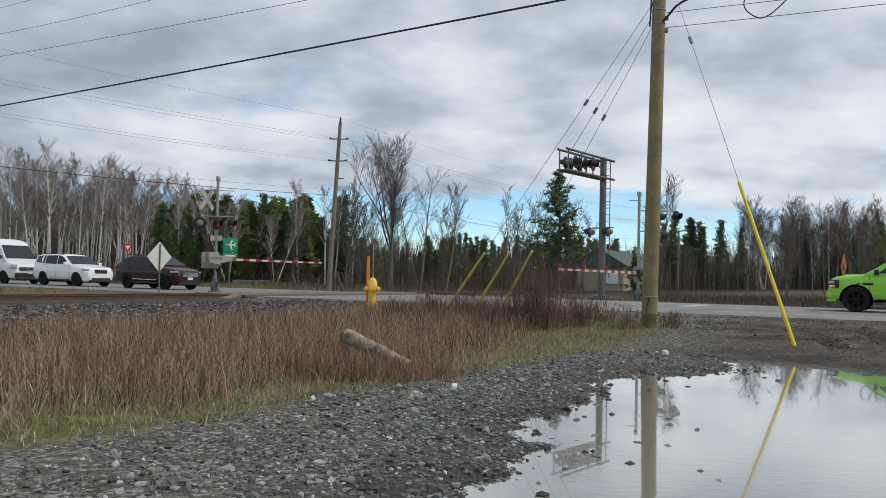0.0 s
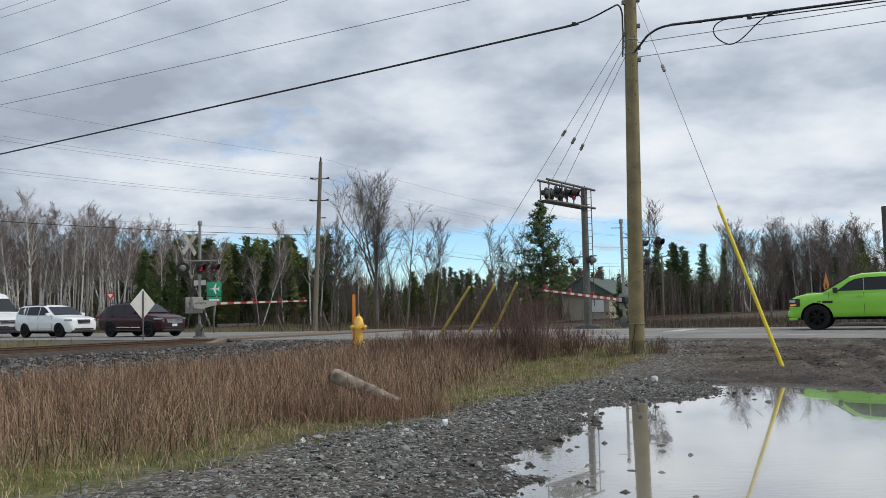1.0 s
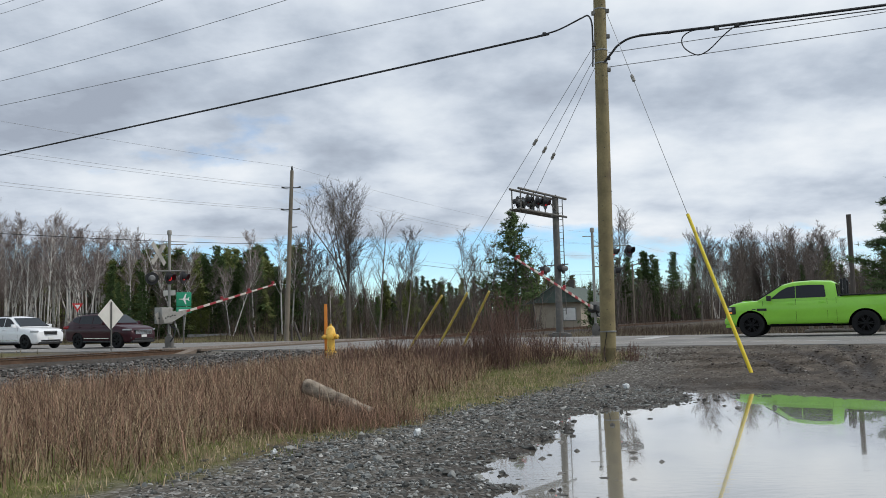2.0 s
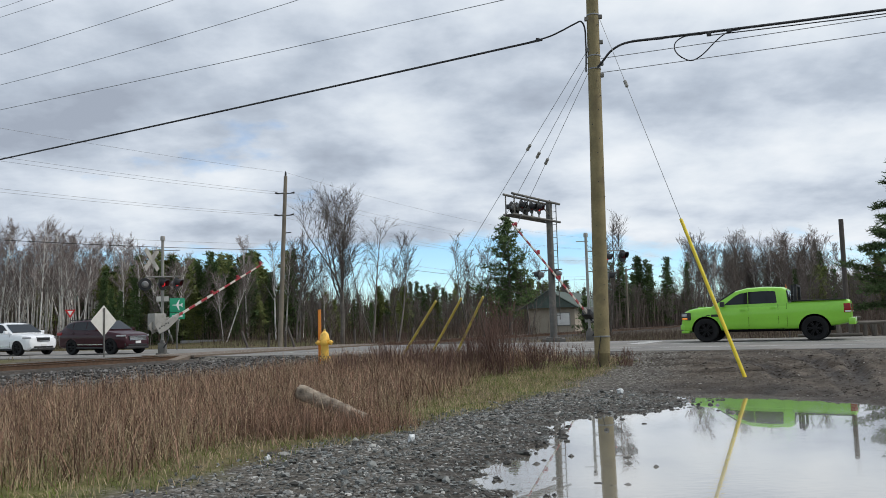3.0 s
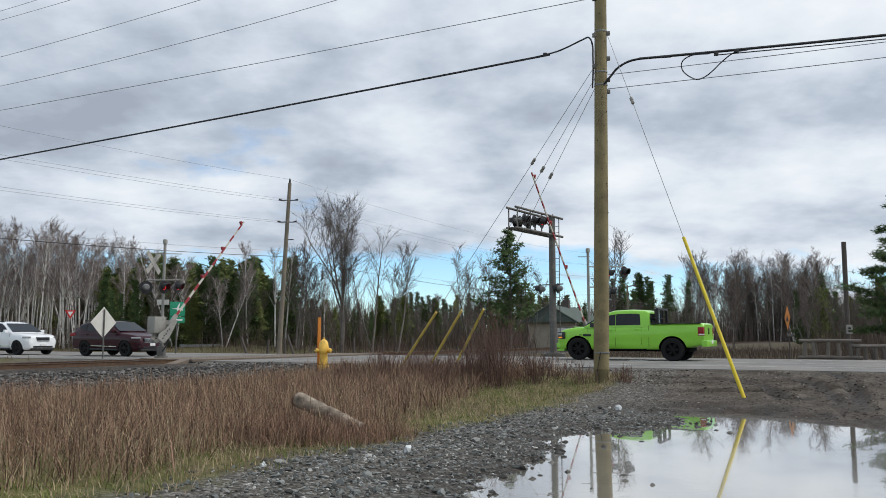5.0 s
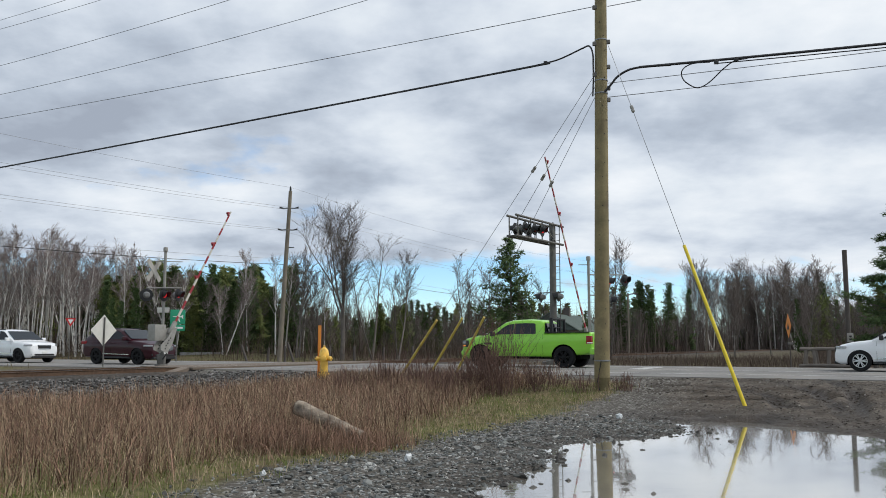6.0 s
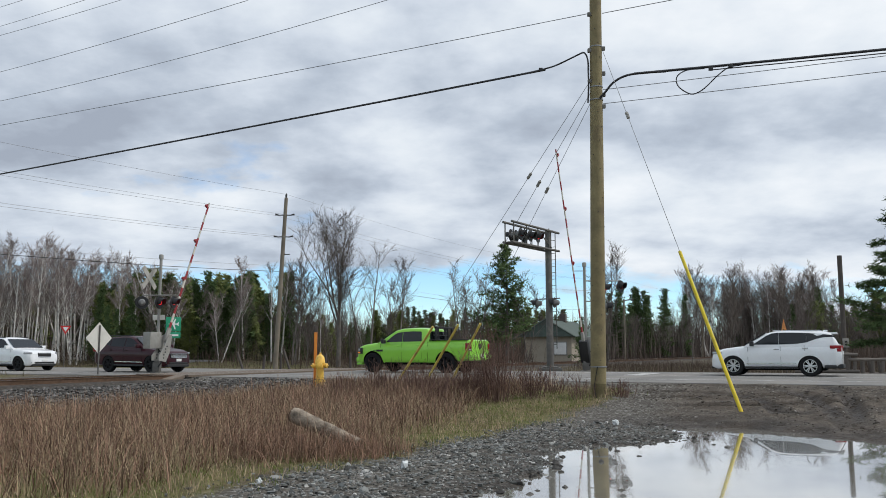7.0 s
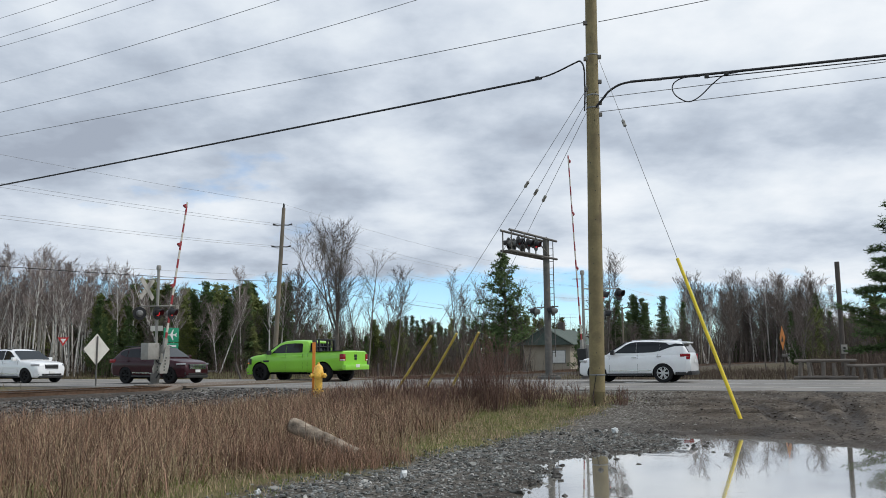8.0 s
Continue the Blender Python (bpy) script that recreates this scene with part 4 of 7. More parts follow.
def guy(top, foot, cover, material, label, hang=0.73):
    """A guy wire with a strain insulator, and a plastic cover over its foot."""
    top, foot = Vector(top), Vector(foot)
    g = thing("guy_wire", label, "guy wire", Matrix.Translation(foot), "guy wires")
    d = top - foot
    bm = bmesh.new()
    tube(bm, [d, d.normalized() * cover * 0.9], 0.0065, 6)
    part("strand", bm, "wire_grey", g, "thin steel strand")
    bm = bmesh.new()
    c = d.normalized()
    tube(bm, [c * -0.10, c * cover * 0.5, c * cover], [0.040, 0.038, 0.036], 12)
    part("cover", bm, material, g, "yellow plastic guy cover")
    f = d.length * hang
    bm = bmesh.new()
    tube(bm, [c * (f - 0.10), c * (f - 0.08), c * (f - 0.015), c * f, c * (f + 0.015), c * (f + 0.08), c * (f + 0.10)], [0.022, 0.042, 0.042, 0.030, 0.042, 0.042, 0.022], 10)
    part("insulator", bm, "alu", g, "grey strain insulator")
    return g


for foot, z, off in (((-1.38, 26.0, 0.40), 8.16, -0.16), ((-0.49, 26.0, 0.43), 7.86, -0.15), ((0.30, 26.0, 0.43), 7.62, -0.14)):
    guy(pole_at(z) + Vector((off, 0, 0)), foot, 2.45, "yellow_old", "steel guy wire with a faded yellow plastic cover")
guy(pole_at(9.0) + Vector((0.14, -0.05, 0)), (6.14, 17.2, 0.12), 3.80, "yellow", "steel guy wire with a long bright yellow plastic cover", 0.784)


# ---- pole line beside the track ----
def far_pole(p, lean):
    pole2 = thing("track_pole", "weathered grey wooden pole with short crossarms", "utility pole", Matrix.Translation(p), "poles along the track")
    top = Vector((lean, 0, 9.2))
    bm = bmesh.new()
    tube(bm, [(0, 0, -0.3), top * 0.5, top], [0.135, 0.12, 0.095], 12)
    part("shaft", bm, "old_pole", pole2)
    bm = bmesh.new()
    lathe(bm, [(0.04, 0), (0.06, 0.10), (0.04, 0.22), (0, 0.28)], Matrix.Translation(top), 10)
    part("top_insulator", bm, "black", pole2)
    for z in (8.25, 7.05):
        c = top * (z / 9.2)
        for s in (-1, 1):
            bm = bmesh.new()
            tube(bm, [c, c + Vector((0.30 * s, -0.05, -0.02)), c + Vector((0.52 * s, -0.1, 0.02))], [0.03, 0.03, 0.055], 8)
            part("insulator_bracket", bm, "black", pole2)
    bm = bmesh.new()
    tube(bm, [top * 0.66, top * 0.66 + Vector((0.4, 0, 0.02))], 0.03, 6)
    part("bracket", bm, "black", pole2)
    return pole2


FP = Vector((-8.85, 45.0, 0.55))
fp = far_pole(FP, 0.40)
for k in (-1, 1, 2):
    q = FP + TD * 48 * k
    copy_thing(fp, Matrix.Translation((q.x, q.y, 0.3)))
for z, x in ((9.45, 0.4), (8.27, -0.1), (8.27, 0.85), (7.07, -0.15), (7.07, 0.82), (5.5, 0.2), (5.2, 0.22)):
    for k in (-1, 0, 1):
        a, b = FP + TD * 48 * k + Vector((x, 0, z - FP.z + 0.5)), FP + TD * 48 * (k + 1) + Vector((x, 0, z - FP.z + 0.5))
        wire("track_wire", "thin dark wire of the pole line along the track", sag_line(a, b, 0.7, 12), 0.013 if z == 5.2 else 0.006, "wire" if z == 5.2 else "wire_grey")


# ---- more posts and signs ----
def post_with(name, label, category, p, h, r, material):
    t = thing(name, label, category, Matrix.Translation(p))
    bm = bmesh.new()
    tube(bm, [(0, 0, -0.2), (0, 0, h)], r, 10)
    part("post", bm, material, t)
    return t


t = post_with("old_pole", "dark bare pole stump with a small white sign", "pole", (24.11, 50.0, 0.2), 6.9, 0.14, "dark_pole")
bm = bmesh.new()
box(bm, -0.19, 0.19, -0.20, -0.17, 1.38, 1.92, None, 0.01)
sg = part("sign_panel", bm, "alu", t, "small white sign")
for z in (1.55, 1.72):
    bm = bmesh.new()
    box(bm, -0.07, 0.07, -0.212, -0.202, z - 0.05, z + 0.05)
    part("sign_mark", bm, "black", sg, "", False)

t = post_with("diamond_sign", "back of a grey diamond-shaped road sign on a steel post", "road sign", (-14.23, 35.0, 0.42), 2.1, 0.032, "galv")
bm = bmesh.new()
plate(bm, [(0, -0.655), (0.655, 0), (0, 0.655), (-0.655, 0)], 0.006, facing((0, 0, 1.56), RD) @ Matrix.Translation((0, -0.04, 0)))
part("sign_panel", bm, "sign_back", t, "pale grey metal sign back", False)


def yield_sign(p, h=2.9):
    t = post_with("yield_sign", "red and white triangular yield sign on a post", "road sign", p, h, 0.035, "galv")
    tagged(t, group="yield signs")
    m = facing((0, 0, h), (0.4, -0.9, 0))
    for size, material, y in ((0.40, "sign_red", -0.05), (0.20, "sign_white", -0.06)):
        bm = bmesh.new()
        plate(bm, [(0, -size), (size * 0.87 * 1.05, size * 0.5), (-size * 0.87 * 1.05, size * 0.5)], 0.008, m @ Matrix.Translation((0, y, 0.0)))
        part("sign_panel", bm, material, t, "", False)


yield_sign((-25.96, 58.0, 0.3), 2.67)
yield_sign((-34.30, 58.0, 0.3), 2.78)

t = post_with("airport_sign", "green road sign with a white aeroplane symbol", "road sign", (-14.70, 46.0, 0.35), 3.0, 0.04, "galv")
m = facing((0, 0, 0), (0.45, -0.9, 0))
for z0, z1 in ((2.15, 2.93), (1.78, 2.11)):
    bm = bmesh.new()
    box(bm, -0.40, 0.40, -0.06, -0.045, z0, z1, m, 0.005)
    pn = part("sign_panel", bm, "sign_green", t, "green reflective panel")
    if z0 > 2:
        bm = bmesh.new()
        plate(bm, [(-0.27, 2.56), (-0.05, 2.58), (0.08, 2.84), (0.13, 2.84), (0.07, 2.58), (0.2, 2.585), (0.26, 2.66), (0.29, 2.66), (0.27, 2.55), (0.29, 2.44), (0.26, 2.44), (0.2, 2.515), (0.07, 2.52), (0.13, 2.26), (0.08, 2.26), (-0.05, 2.52), (-0.27, 2.54)], 0.004, m @ Matrix.Translation((0, -0.066, 0)))
        part("symbol", bm, "sign_white", pn, "white aeroplane symbol", False)
    else:
        bm = bmesh.new()
        box(bm, -0.28, 0.28, -0.07, -0.064, 1.89, 1.99, m)
        part("lettering_bar", bm, "sign_white", pn, "white lettering", False)

t = post_with("warning_sign", "orange diamond warning sign turned edge-on, on a thin post", "road sign", (14.66, 35.6, 0.30), 2.3, 0.03, "dark_pole")
bm = bmesh.new()
plate(bm, [(0, -0.52), (0.52, 0), (0, 0.52), (-0.52, 0)], 0.01, facing((0, 0, 1.92), (-0.96, 0.17, 0)) @ Matrix.Translation((0, -0.04, 0)))
sgp = part("sign_panel", bm, "orange", t, "orange panel", False)
bm = bmesh.new()
plate(bm, [(-0.2, -0.13), (0.2, -0.13), (0.0, 0.14)], 0.01, facing((0, 0, 1.90), (-0.96, 0.17, 0)) @ Matrix.Translation((0, -0.05, 0)))
part("symbol", bm, "black", sgp, "", False)
bm = bmesh.new()
box(bm, -0.12, 0.14, -0.05, -0.03, 1.13, 1.25, None, 0.01)
part("plate", bm, "galv", t)


# ---- hydrant ----
def hydrant():
    h = thing("fire_hydrant", "chipped yellow fire hydrant beside the weeds", "hydrant", Matrix.Translation((-3.44, 24.0, 0.42)))
    bm = bmesh.new()
    lathe(bm, [(0.16, 0.0), (0.16, 0.05), (0.115, 0.06), (0.115, 0.14), (0.16, 0.15), (0.16, 0.19), (0.118, 0.20), (0.112, 0.52), (0.132, 0.54), (0.138, 0.60), (0.136, 0.64), (0.148, 0.66), (0.148, 0.69), (0.138, 0.72), (0.122, 0.83), (0.07, 0.90), (0.035, 0.92)], None, 20)
    part("barrel", bm, "hydrant", h)
    bm = bmesh.new()
    lathe(bm, [(0.035, 0.91), (0.035, 0.97), (0.0, 0.975)], None, 5)
    part("operating_nut", bm, "hydrant", h)
    for a, r in ((200, 0.062), (340, 0.062), (270, 0.085)):
        m = pose(0, 0, 0.60, 0, 0, a) @ pose(0, 0, 0, 0, 90, 0)
        bm = bmesh.new()
        lathe(bm, [(r * 0.85, 0.10), (r * 0.85, 0.17), (r * 1.1, 0.175), (r * 1.1, 0.225), (r * 0.5, 0.24), (0.02, 0.24), (0.02, 0.265), (0, 0.268)], m, 14)
        part("nozzle_cap", bm, "hydrant", h)
    for k in range(8):
        a = 2 * math.pi * k / 8
        bm = bmesh.new()
        lathe(bm, [(0.014, 0.185), (0.014, 0.215), (0, 0.22)], Matrix.Translation((0.14 * math.cos(a), 0.14 * math.sin(a), 0)), 6)
        part("flange_bolt", bm, "log_end", h)
    s = thing("hydrant_marker", "orange marker stake standing by the hydrant", "marker", Matrix.Translation((-3.60, 24.15, 0.35)))
    bm = bmesh.new()
    box(bm, -0.045, 0.045, -0.02, 0.02, 0, 1.62, None, 0.01)
    part("stake", bm, "orange", s)
    bm = bmesh.new()
    box(bm, -0.047, 0.047, -0.022, 0.022, 1.62, 1.80, None, 0.01)
    part("tip", bm, "dark_pole", s, "dark tip")


hydrant()


# ---- log in the weeds ----
def fallen_log():
    a, b = Vector((-2.08, 12.0, 0.55)), Vector((-1.09, 11.42, 0.185))
    t = thing("wooden_log", "weathered cut log propped in the weeds", "log", Matrix.Translation(b))
    bm = bmesh.new()
    n = 14
    pts = [(a - b) * (k / n) for k in range(n + 1)]
    rings = tube(bm, pts, [0.088 + 0.022 * k / n + 0.005 * math.sin(k * 2.1) for k in range(n + 1)], 18, False)
    rng = random.Random(5)
    for ring in rings:
        for v in ring:
            v.co += Vector((rng.uniform(-1, 1), rng.uniform(-1, 1), rng.uniform(-1, 1))) * 0.006
    part("bark", bm, "log", t)
    for ring_end, off in ((pts[-1], 0.0), (pts[0], 0.0)):
        bm = bmesh.new()
        d = (a - b).normalized()
        sgn = 1 if ring_end == pts[-1] else -1
        m = Matrix.Translation(ring_end) @ Vector((0, 0, 1)).rotation_difference(d * sgn).to_matrix().to_4x4()
        r = 0.110 if sgn > 0 else 0.088
        lathe(bm, [(r, -0.01), (r * 0.96, 0.008), (r * 0.6, 0.002), (0, 0.0)], m, 16)
        part("cut_end", bm, "log_end", t, "dark rotted cut end")


fallen_log()


# ---- timber barrier on the far side of the road ----
def barrier(p, length, levels, posts, seed):
    """Two rows of leaning posts with log rails on top, in front and behind."""
    rng = random.Random(seed)
    m = Matrix(((-RD.x, -RN.x, 0, p[0]), (-RD.y, -RN.y, 0, p[1]), (0, 0, 1, p[2]), (0, 0, 0, 1)))
    t = thing("timber_barrier", "grey weathered timber barrier of posts and logs", "barrier", m, "timber barriers")
    top = levels[-1]
    for k in range(posts):
        for y in (0.0, -0.55):
            x = length * (k + 0.3 + rng.uniform(-0.08, 0.08)) / posts
            bm = bmesh.new()
            lean = rng.uniform(-0.09, 0.09)
            tube(bm, [(x, y, -0.1), (x + lean * 0.5, y, top * 0.5), (x + lean, y, top + rng.uniform(-0.03, 0.02))], [0.075, 0.068, rng.uniform(0.055, 0.07)], 8)
            part("post", bm, "grey_wood", t)
    for z in levels:
        for y in ((0.11, -0.66) if z < top else (0.0, -0.55)):
            bm = bmesh.new()
            e = rng.uniform(0.02, 0.10)
            n = 6
            tube(bm, [(-e + (length + 2 * e) * k / n, y + rng.uniform(-0.015, 0.015), z + 0.05 * (z == top) + rng.uniform(-0.018, 0.018)) for k in range(n + 1)], [rng.uniform(0.055, 0.074) for _ in range(n + 1)], 9)
            part("log_rail", bm, "grey_wood", t)


barrier((14.15, 33.30, 0.47), 2.10, (0.14, 0.74), 5, 1)
barrier((15.80, 32.42, 0.44), 3.6, (0.06, 0.58), 11, 2)
barrier((19.1, 30.68, 0.44), 3.8, (0.06, 0.56), 11, 3)

t = post_with("street_lamp", "thin distant lamp pole with a short arm", "street lamp", (19.8, 90.0, 0.1), 6.8, 0.09, "old_pole")
bm = bmesh.new()
tube(bm, [(0, 0, 6.6), (0.5, -0.2, 6.75), (1.0, -0.3, 6.75)], [0.06, 0.05, 0.09], 8)
part("arm", bm, "galv", t)

# fence stubs and a guard rail across the road
for x, y, h, lean in ((-10.9, 47.0, 0.95, -0.5), (-9.95, 47.2, 0.8, 0.1), (-8.3, 47.0, 1.1, -0.45), (-9.0, 47.4, 0.9, 0.0), (-6.6, 48, 0.9, 0.05), (-5.2, 48.6, 0.9, -0.03), (-3.6, 49.5, 0.85, 0.02), (-1.9, 50.2, 0.9, 0.0)):
    t = thing("fence_post", "weathered leaning wooden fence post in dry grass", "fence post", Matrix.Translation((x, y, 0.2)), "fence posts")
    bm = bmesh.new()
    tube(bm, [(0, 0, -0.2), (lean * h, 0, h + 0.2)], [0.075, 0.065], 9)
    part("post", bm, "dark_pole", t)
gr = thing("guard_rail", "pale concrete kerb rail beside the far road", "guard rail", Matrix.Translation((-17.9, 60, 0.25)))
bm = bmesh.new()
box(bm, -1.0, 2.0, -0.12, 0.12, 0.0, 0.55, None, 0.04)
part("rail", bm, "concrete", gr)

# plastic scraps on the verge
for x, y, s in ((-0.42, 9.9, 0.05), (-1.9, 8.95, 0.03), (3.2, 15.5, 0.06)):
    bm = bmesh.new()
    bmesh.ops.create_icosphere(bm, subdivisions=2, radius=s)
    rng = random.Random(int(x * 100))
    for v in bm.verts:
        v.co *= rng.uniform(0.6, 1.35)
        v.co.z *= 1.1
    ob = mesh_object("plastic_litter", bm, "litter", None, False)
    ob.location = (x, y, float(ground_z(x, y)) + s * 0.8)
    tagged(ob, "crumpled pale plastic scrap lying in the grass", "litter")


# ---- house beyond the crossing ----
def house():
    h = thing("small_house", "small beige house with a dark green hip roof", "house", pose(11.2, 81.0, 0.1, 0, 0, -26))
    bm = bmesh.new()
    box(bm, -2.3, 2.3, -2.6, 6.5, 0, 2.7)
    wall = part("wall", bm, "stucco", h, "beige stucco wall", False)
    bm = bmesh.new()
    v = [bm.verts.new(p) for p in ((-2.8, -3.1, 2.6), (2.8, -3.1, 2.6), (2.8, 7.0, 2.6), (-2.8, 7.0, 2.6), (0.0, -2.9, 4.2), (0.0, 6.8, 4.2))]
    for f in ((0, 1, 4), (1, 2, 5, 4), (2, 3, 5), (3, 0, 4, 5), (3, 2, 1, 0)):
        bm.faces.new([v[k] for k in f])
    bmesh.ops.recalc_face_normals(bm, faces=bm.faces)
    roof = part("roof", bm, "roof_green", h, "dark green shingle roof", False)
    bm = bmesh.new()
    v = [bm.verts.new(p) for p in ((-2.3, -2.63, 2.5), (2.3, -2.63, 2.5), (0.0, -2.63, 3.95))]
    w = [bm.verts.new(p.co + Vector((0, -0.06, 0))) for p in v]
    bm.faces.new(w)
    for k in range(3):
        bm.faces.new((v[k], v[(k + 1) % 3], w[(k + 1) % 3], w[k]))
    bmesh.ops.recalc_face_normals(bm, faces=bm.faces)
    part("gable", bm, "stucco", h, "beige gable", False)
    for (x0, z0), (x1, z1) in (((-2.85, 2.55), (0.0, 4.24)), ((0.0, 4.24), (2.85, 2.55))):
        bm = bmesh.new()
        tube(bm, [(x0, -3.12, z0), (x1, -3.12, z1)], 0.07, 4)
        part("barge_board", bm, "roof_green", roof)
    bm = bmesh.new()
    box(bm, -0.28, 0.28, 2.0, 2.5, 3.8, 4.9, None, 0.02)
    part("chimney", bm, "dark_pole", roof)
    bm = bmesh.new()
    box(bm, 0.65, 1.8, -2.70, -2.58, 0.95, 2.05, None, 0.01)
    win = part("window_board", bm, "sign_white", wall, "white boarded window")
    bm = bmesh.new()
    box(bm, 0.57, 1.88, -2.66, -2.60, 0.87, 2.13, None, 0.01)
    part("window_frame", bm, "concrete", win)


house()


# ---- trees ----
class Limbs:
    """Collects tapered limbs as plain arrays."""

    def __init__(self):
        self.v, self.f = [], []

    def limb(self, pts, radii, sides):
        base = len(self.v)
        for i, p in enumerate(pts):
            d = (pts[min(i + 1, len(pts) - 1)] - pts[max(i - 1, 0)]).normalized()
            a = d.cross(Vector((0.93, 0.31, 0.19)))
            a = a.normalized() if a.length > 0.05 else d.orthogonal().normalized()
            b = d.cross(a)
            for k in range(sides):
                q = 2 * math.pi * k / sides
                c = p + (a * math.cos(q) + b * math.sin(q)) * radii[i]
                self.v.append((c.x, c.y, c.z))
        for i in range(len(pts) - 1):
            for k in range(1 if sides == 2 else sides):
                s = base + i * sides
                self.f.append((s + k, s + (k + 1) % sides, s + sides + (k + 1) % sides, s + sides + k))

    def make(self, name, material, parent):
        ob = arrays_object(name, self.v, self.f, material, True)
        ob.parent = parent
        return ob


def bent(p, d, length, rng, n, wander, lift):
    pts = [p.copy()]
    d = d.normalized()
    for _ in range(n):
        d = (d + Vector((rng.gauss(0, wander), rng.gauss(0, wander), rng.gauss(0, wander) + lift))).normalized()
        pts.append(pts[-1] + d * length / n)
    return pts, d


def bare_tree(name, label, seed, height, stems, bark, group, spread=0.5, start=0.3, density=1.0, thick=1.0, lean=0.0, rise=0.0, fork=0.0, twig="twig", wander=0.055):
    """A leafless tree: stems, limbs, branches and fine twigs."""
    rng = random.Random(seed)
    tree = thing(name, label, "tree", None, group)
    wood, fine = Limbs(), Limbs()
    n1 = int(21 * density / (1 + 0.25 * (stems - 1)))
    if fork:
        wood.limb([Vector((0, 0, -0.2)), Vector((0.05, 0.03, height * fork * 0.5)), Vector((0, 0, height * fork + 0.1))], [height * 0.017 * thick, height * 0.0145 * thick, height * 0.012 * thick], 8)
    for s in range(stems):
        r0 = height * 0.0105 * thick * (1.0 if s == 0 else 0.7)
        a = 6.28 * (s + rng.random() * 0.7) / stems
        tilt = (0.03 if stems == 1 else rng.uniform(0.16, 0.30)) + lean
        d = Vector((math.cos(a) * tilt, math.sin(a) * tilt, 1))
        h = height * (1 if s == 0 else rng.uniform(0.75, 0.98))
        foot = Vector((rng.uniform(-0.15, 0.15) * (stems > 1), 0, -0.2))
        if fork:
            # ascending leaders that share one trunk
            tilt = (0.04, 0.34, 0.50, 0.22, 0.62, 0.42, 0.16)[s % 7] + lean
            d, foot = Vector((math.cos(a) * tilt, math.sin(a) * tilt, 1)), Vector((0, 0, height * fork * rng.uniform(0.75, 1.0)))
            h, r0 = height * (1 - fork) * (1.02 - 0.25 * tilt), height * 0.0065 * thick
        pts, _ = bent(foot, d, h, rng, 9, wander, 0.03)
        wood.limb(pts, [r0 * (1 - 0.9 * k / 9) + 0.005 for k in range(10)], 7)
        for k in range(n1):
            t = start + (0.97 - start) * (k + rng.random()) / n1
            i = min(8, int(t * 9))
            p = pts[i].lerp(pts[i + 1], t * 9 - i)
            a = rng.uniform(0, 6.28)
            d1 = Vector((math.cos(a), math.sin(a), rng.uniform(0.3, 0.8) + 0.75 * t + rise))
            l1 = height * spread * (0.45 + 0.75 * math.sin(math.pi * min(1, (1.0 - t) * 0.9 + 0.1))) * rng.uniform(0.65, 1.05)
            b, _ = bent(p, d1, l1, rng, 5, 0.10, 0.05)
            r1 = r0 * (1 - 0.85 * t) * 0.34 + 0.005
            wood.limb(b, [r1 * (1 - 0.85 * q / 5) + 0.003 for q in range(6)], 4)
            for j in range(8):
                g = 0.2 + 0.8 * (j + rng.random()) / 8
                i2 = min(4, int(g * 5))
                p2 = b[i2].lerp(b[i2 + 1], min(1.0, g * 5 - i2))
                a2 = rng.uniform(0, 6.28)
                dd = (b[i2 + 1] - b[i2]).normalized() + Vector((math.cos(a2), math.sin(a2), rng.uniform(-0.25, 0.7))) * 0.85
                c, _ = bent(p2, dd, l1 * rng.uniform(0.22, 0.42), rng, 2, 0.14, 0.10)
                fine.limb(c, [0.008, 0.006, 0.003], 3)
                for _ in range(8):
                    g3 = rng.random()
                    i3 = min(1, int(g3 * 2))
                    p3 = c[i3].lerp(c[i3 + 1], g3 * 2 - i3)
                    dd3 = ((c[i3 + 1] - c[i3]).normalized() + Vector((rng.gauss(0, 0.55), rng.gauss(0, 0.55), rng.uniform(-0.2, 0.7)))).normalized()
                    fine.limb([p3, p3 + dd3 * l1 * rng.uniform(0.12, 0.30)], [0.0075, 0.003], 2)
    wood.make("trunk", bark, tree)
    fine.make("crown", twig, tree)
    return tree


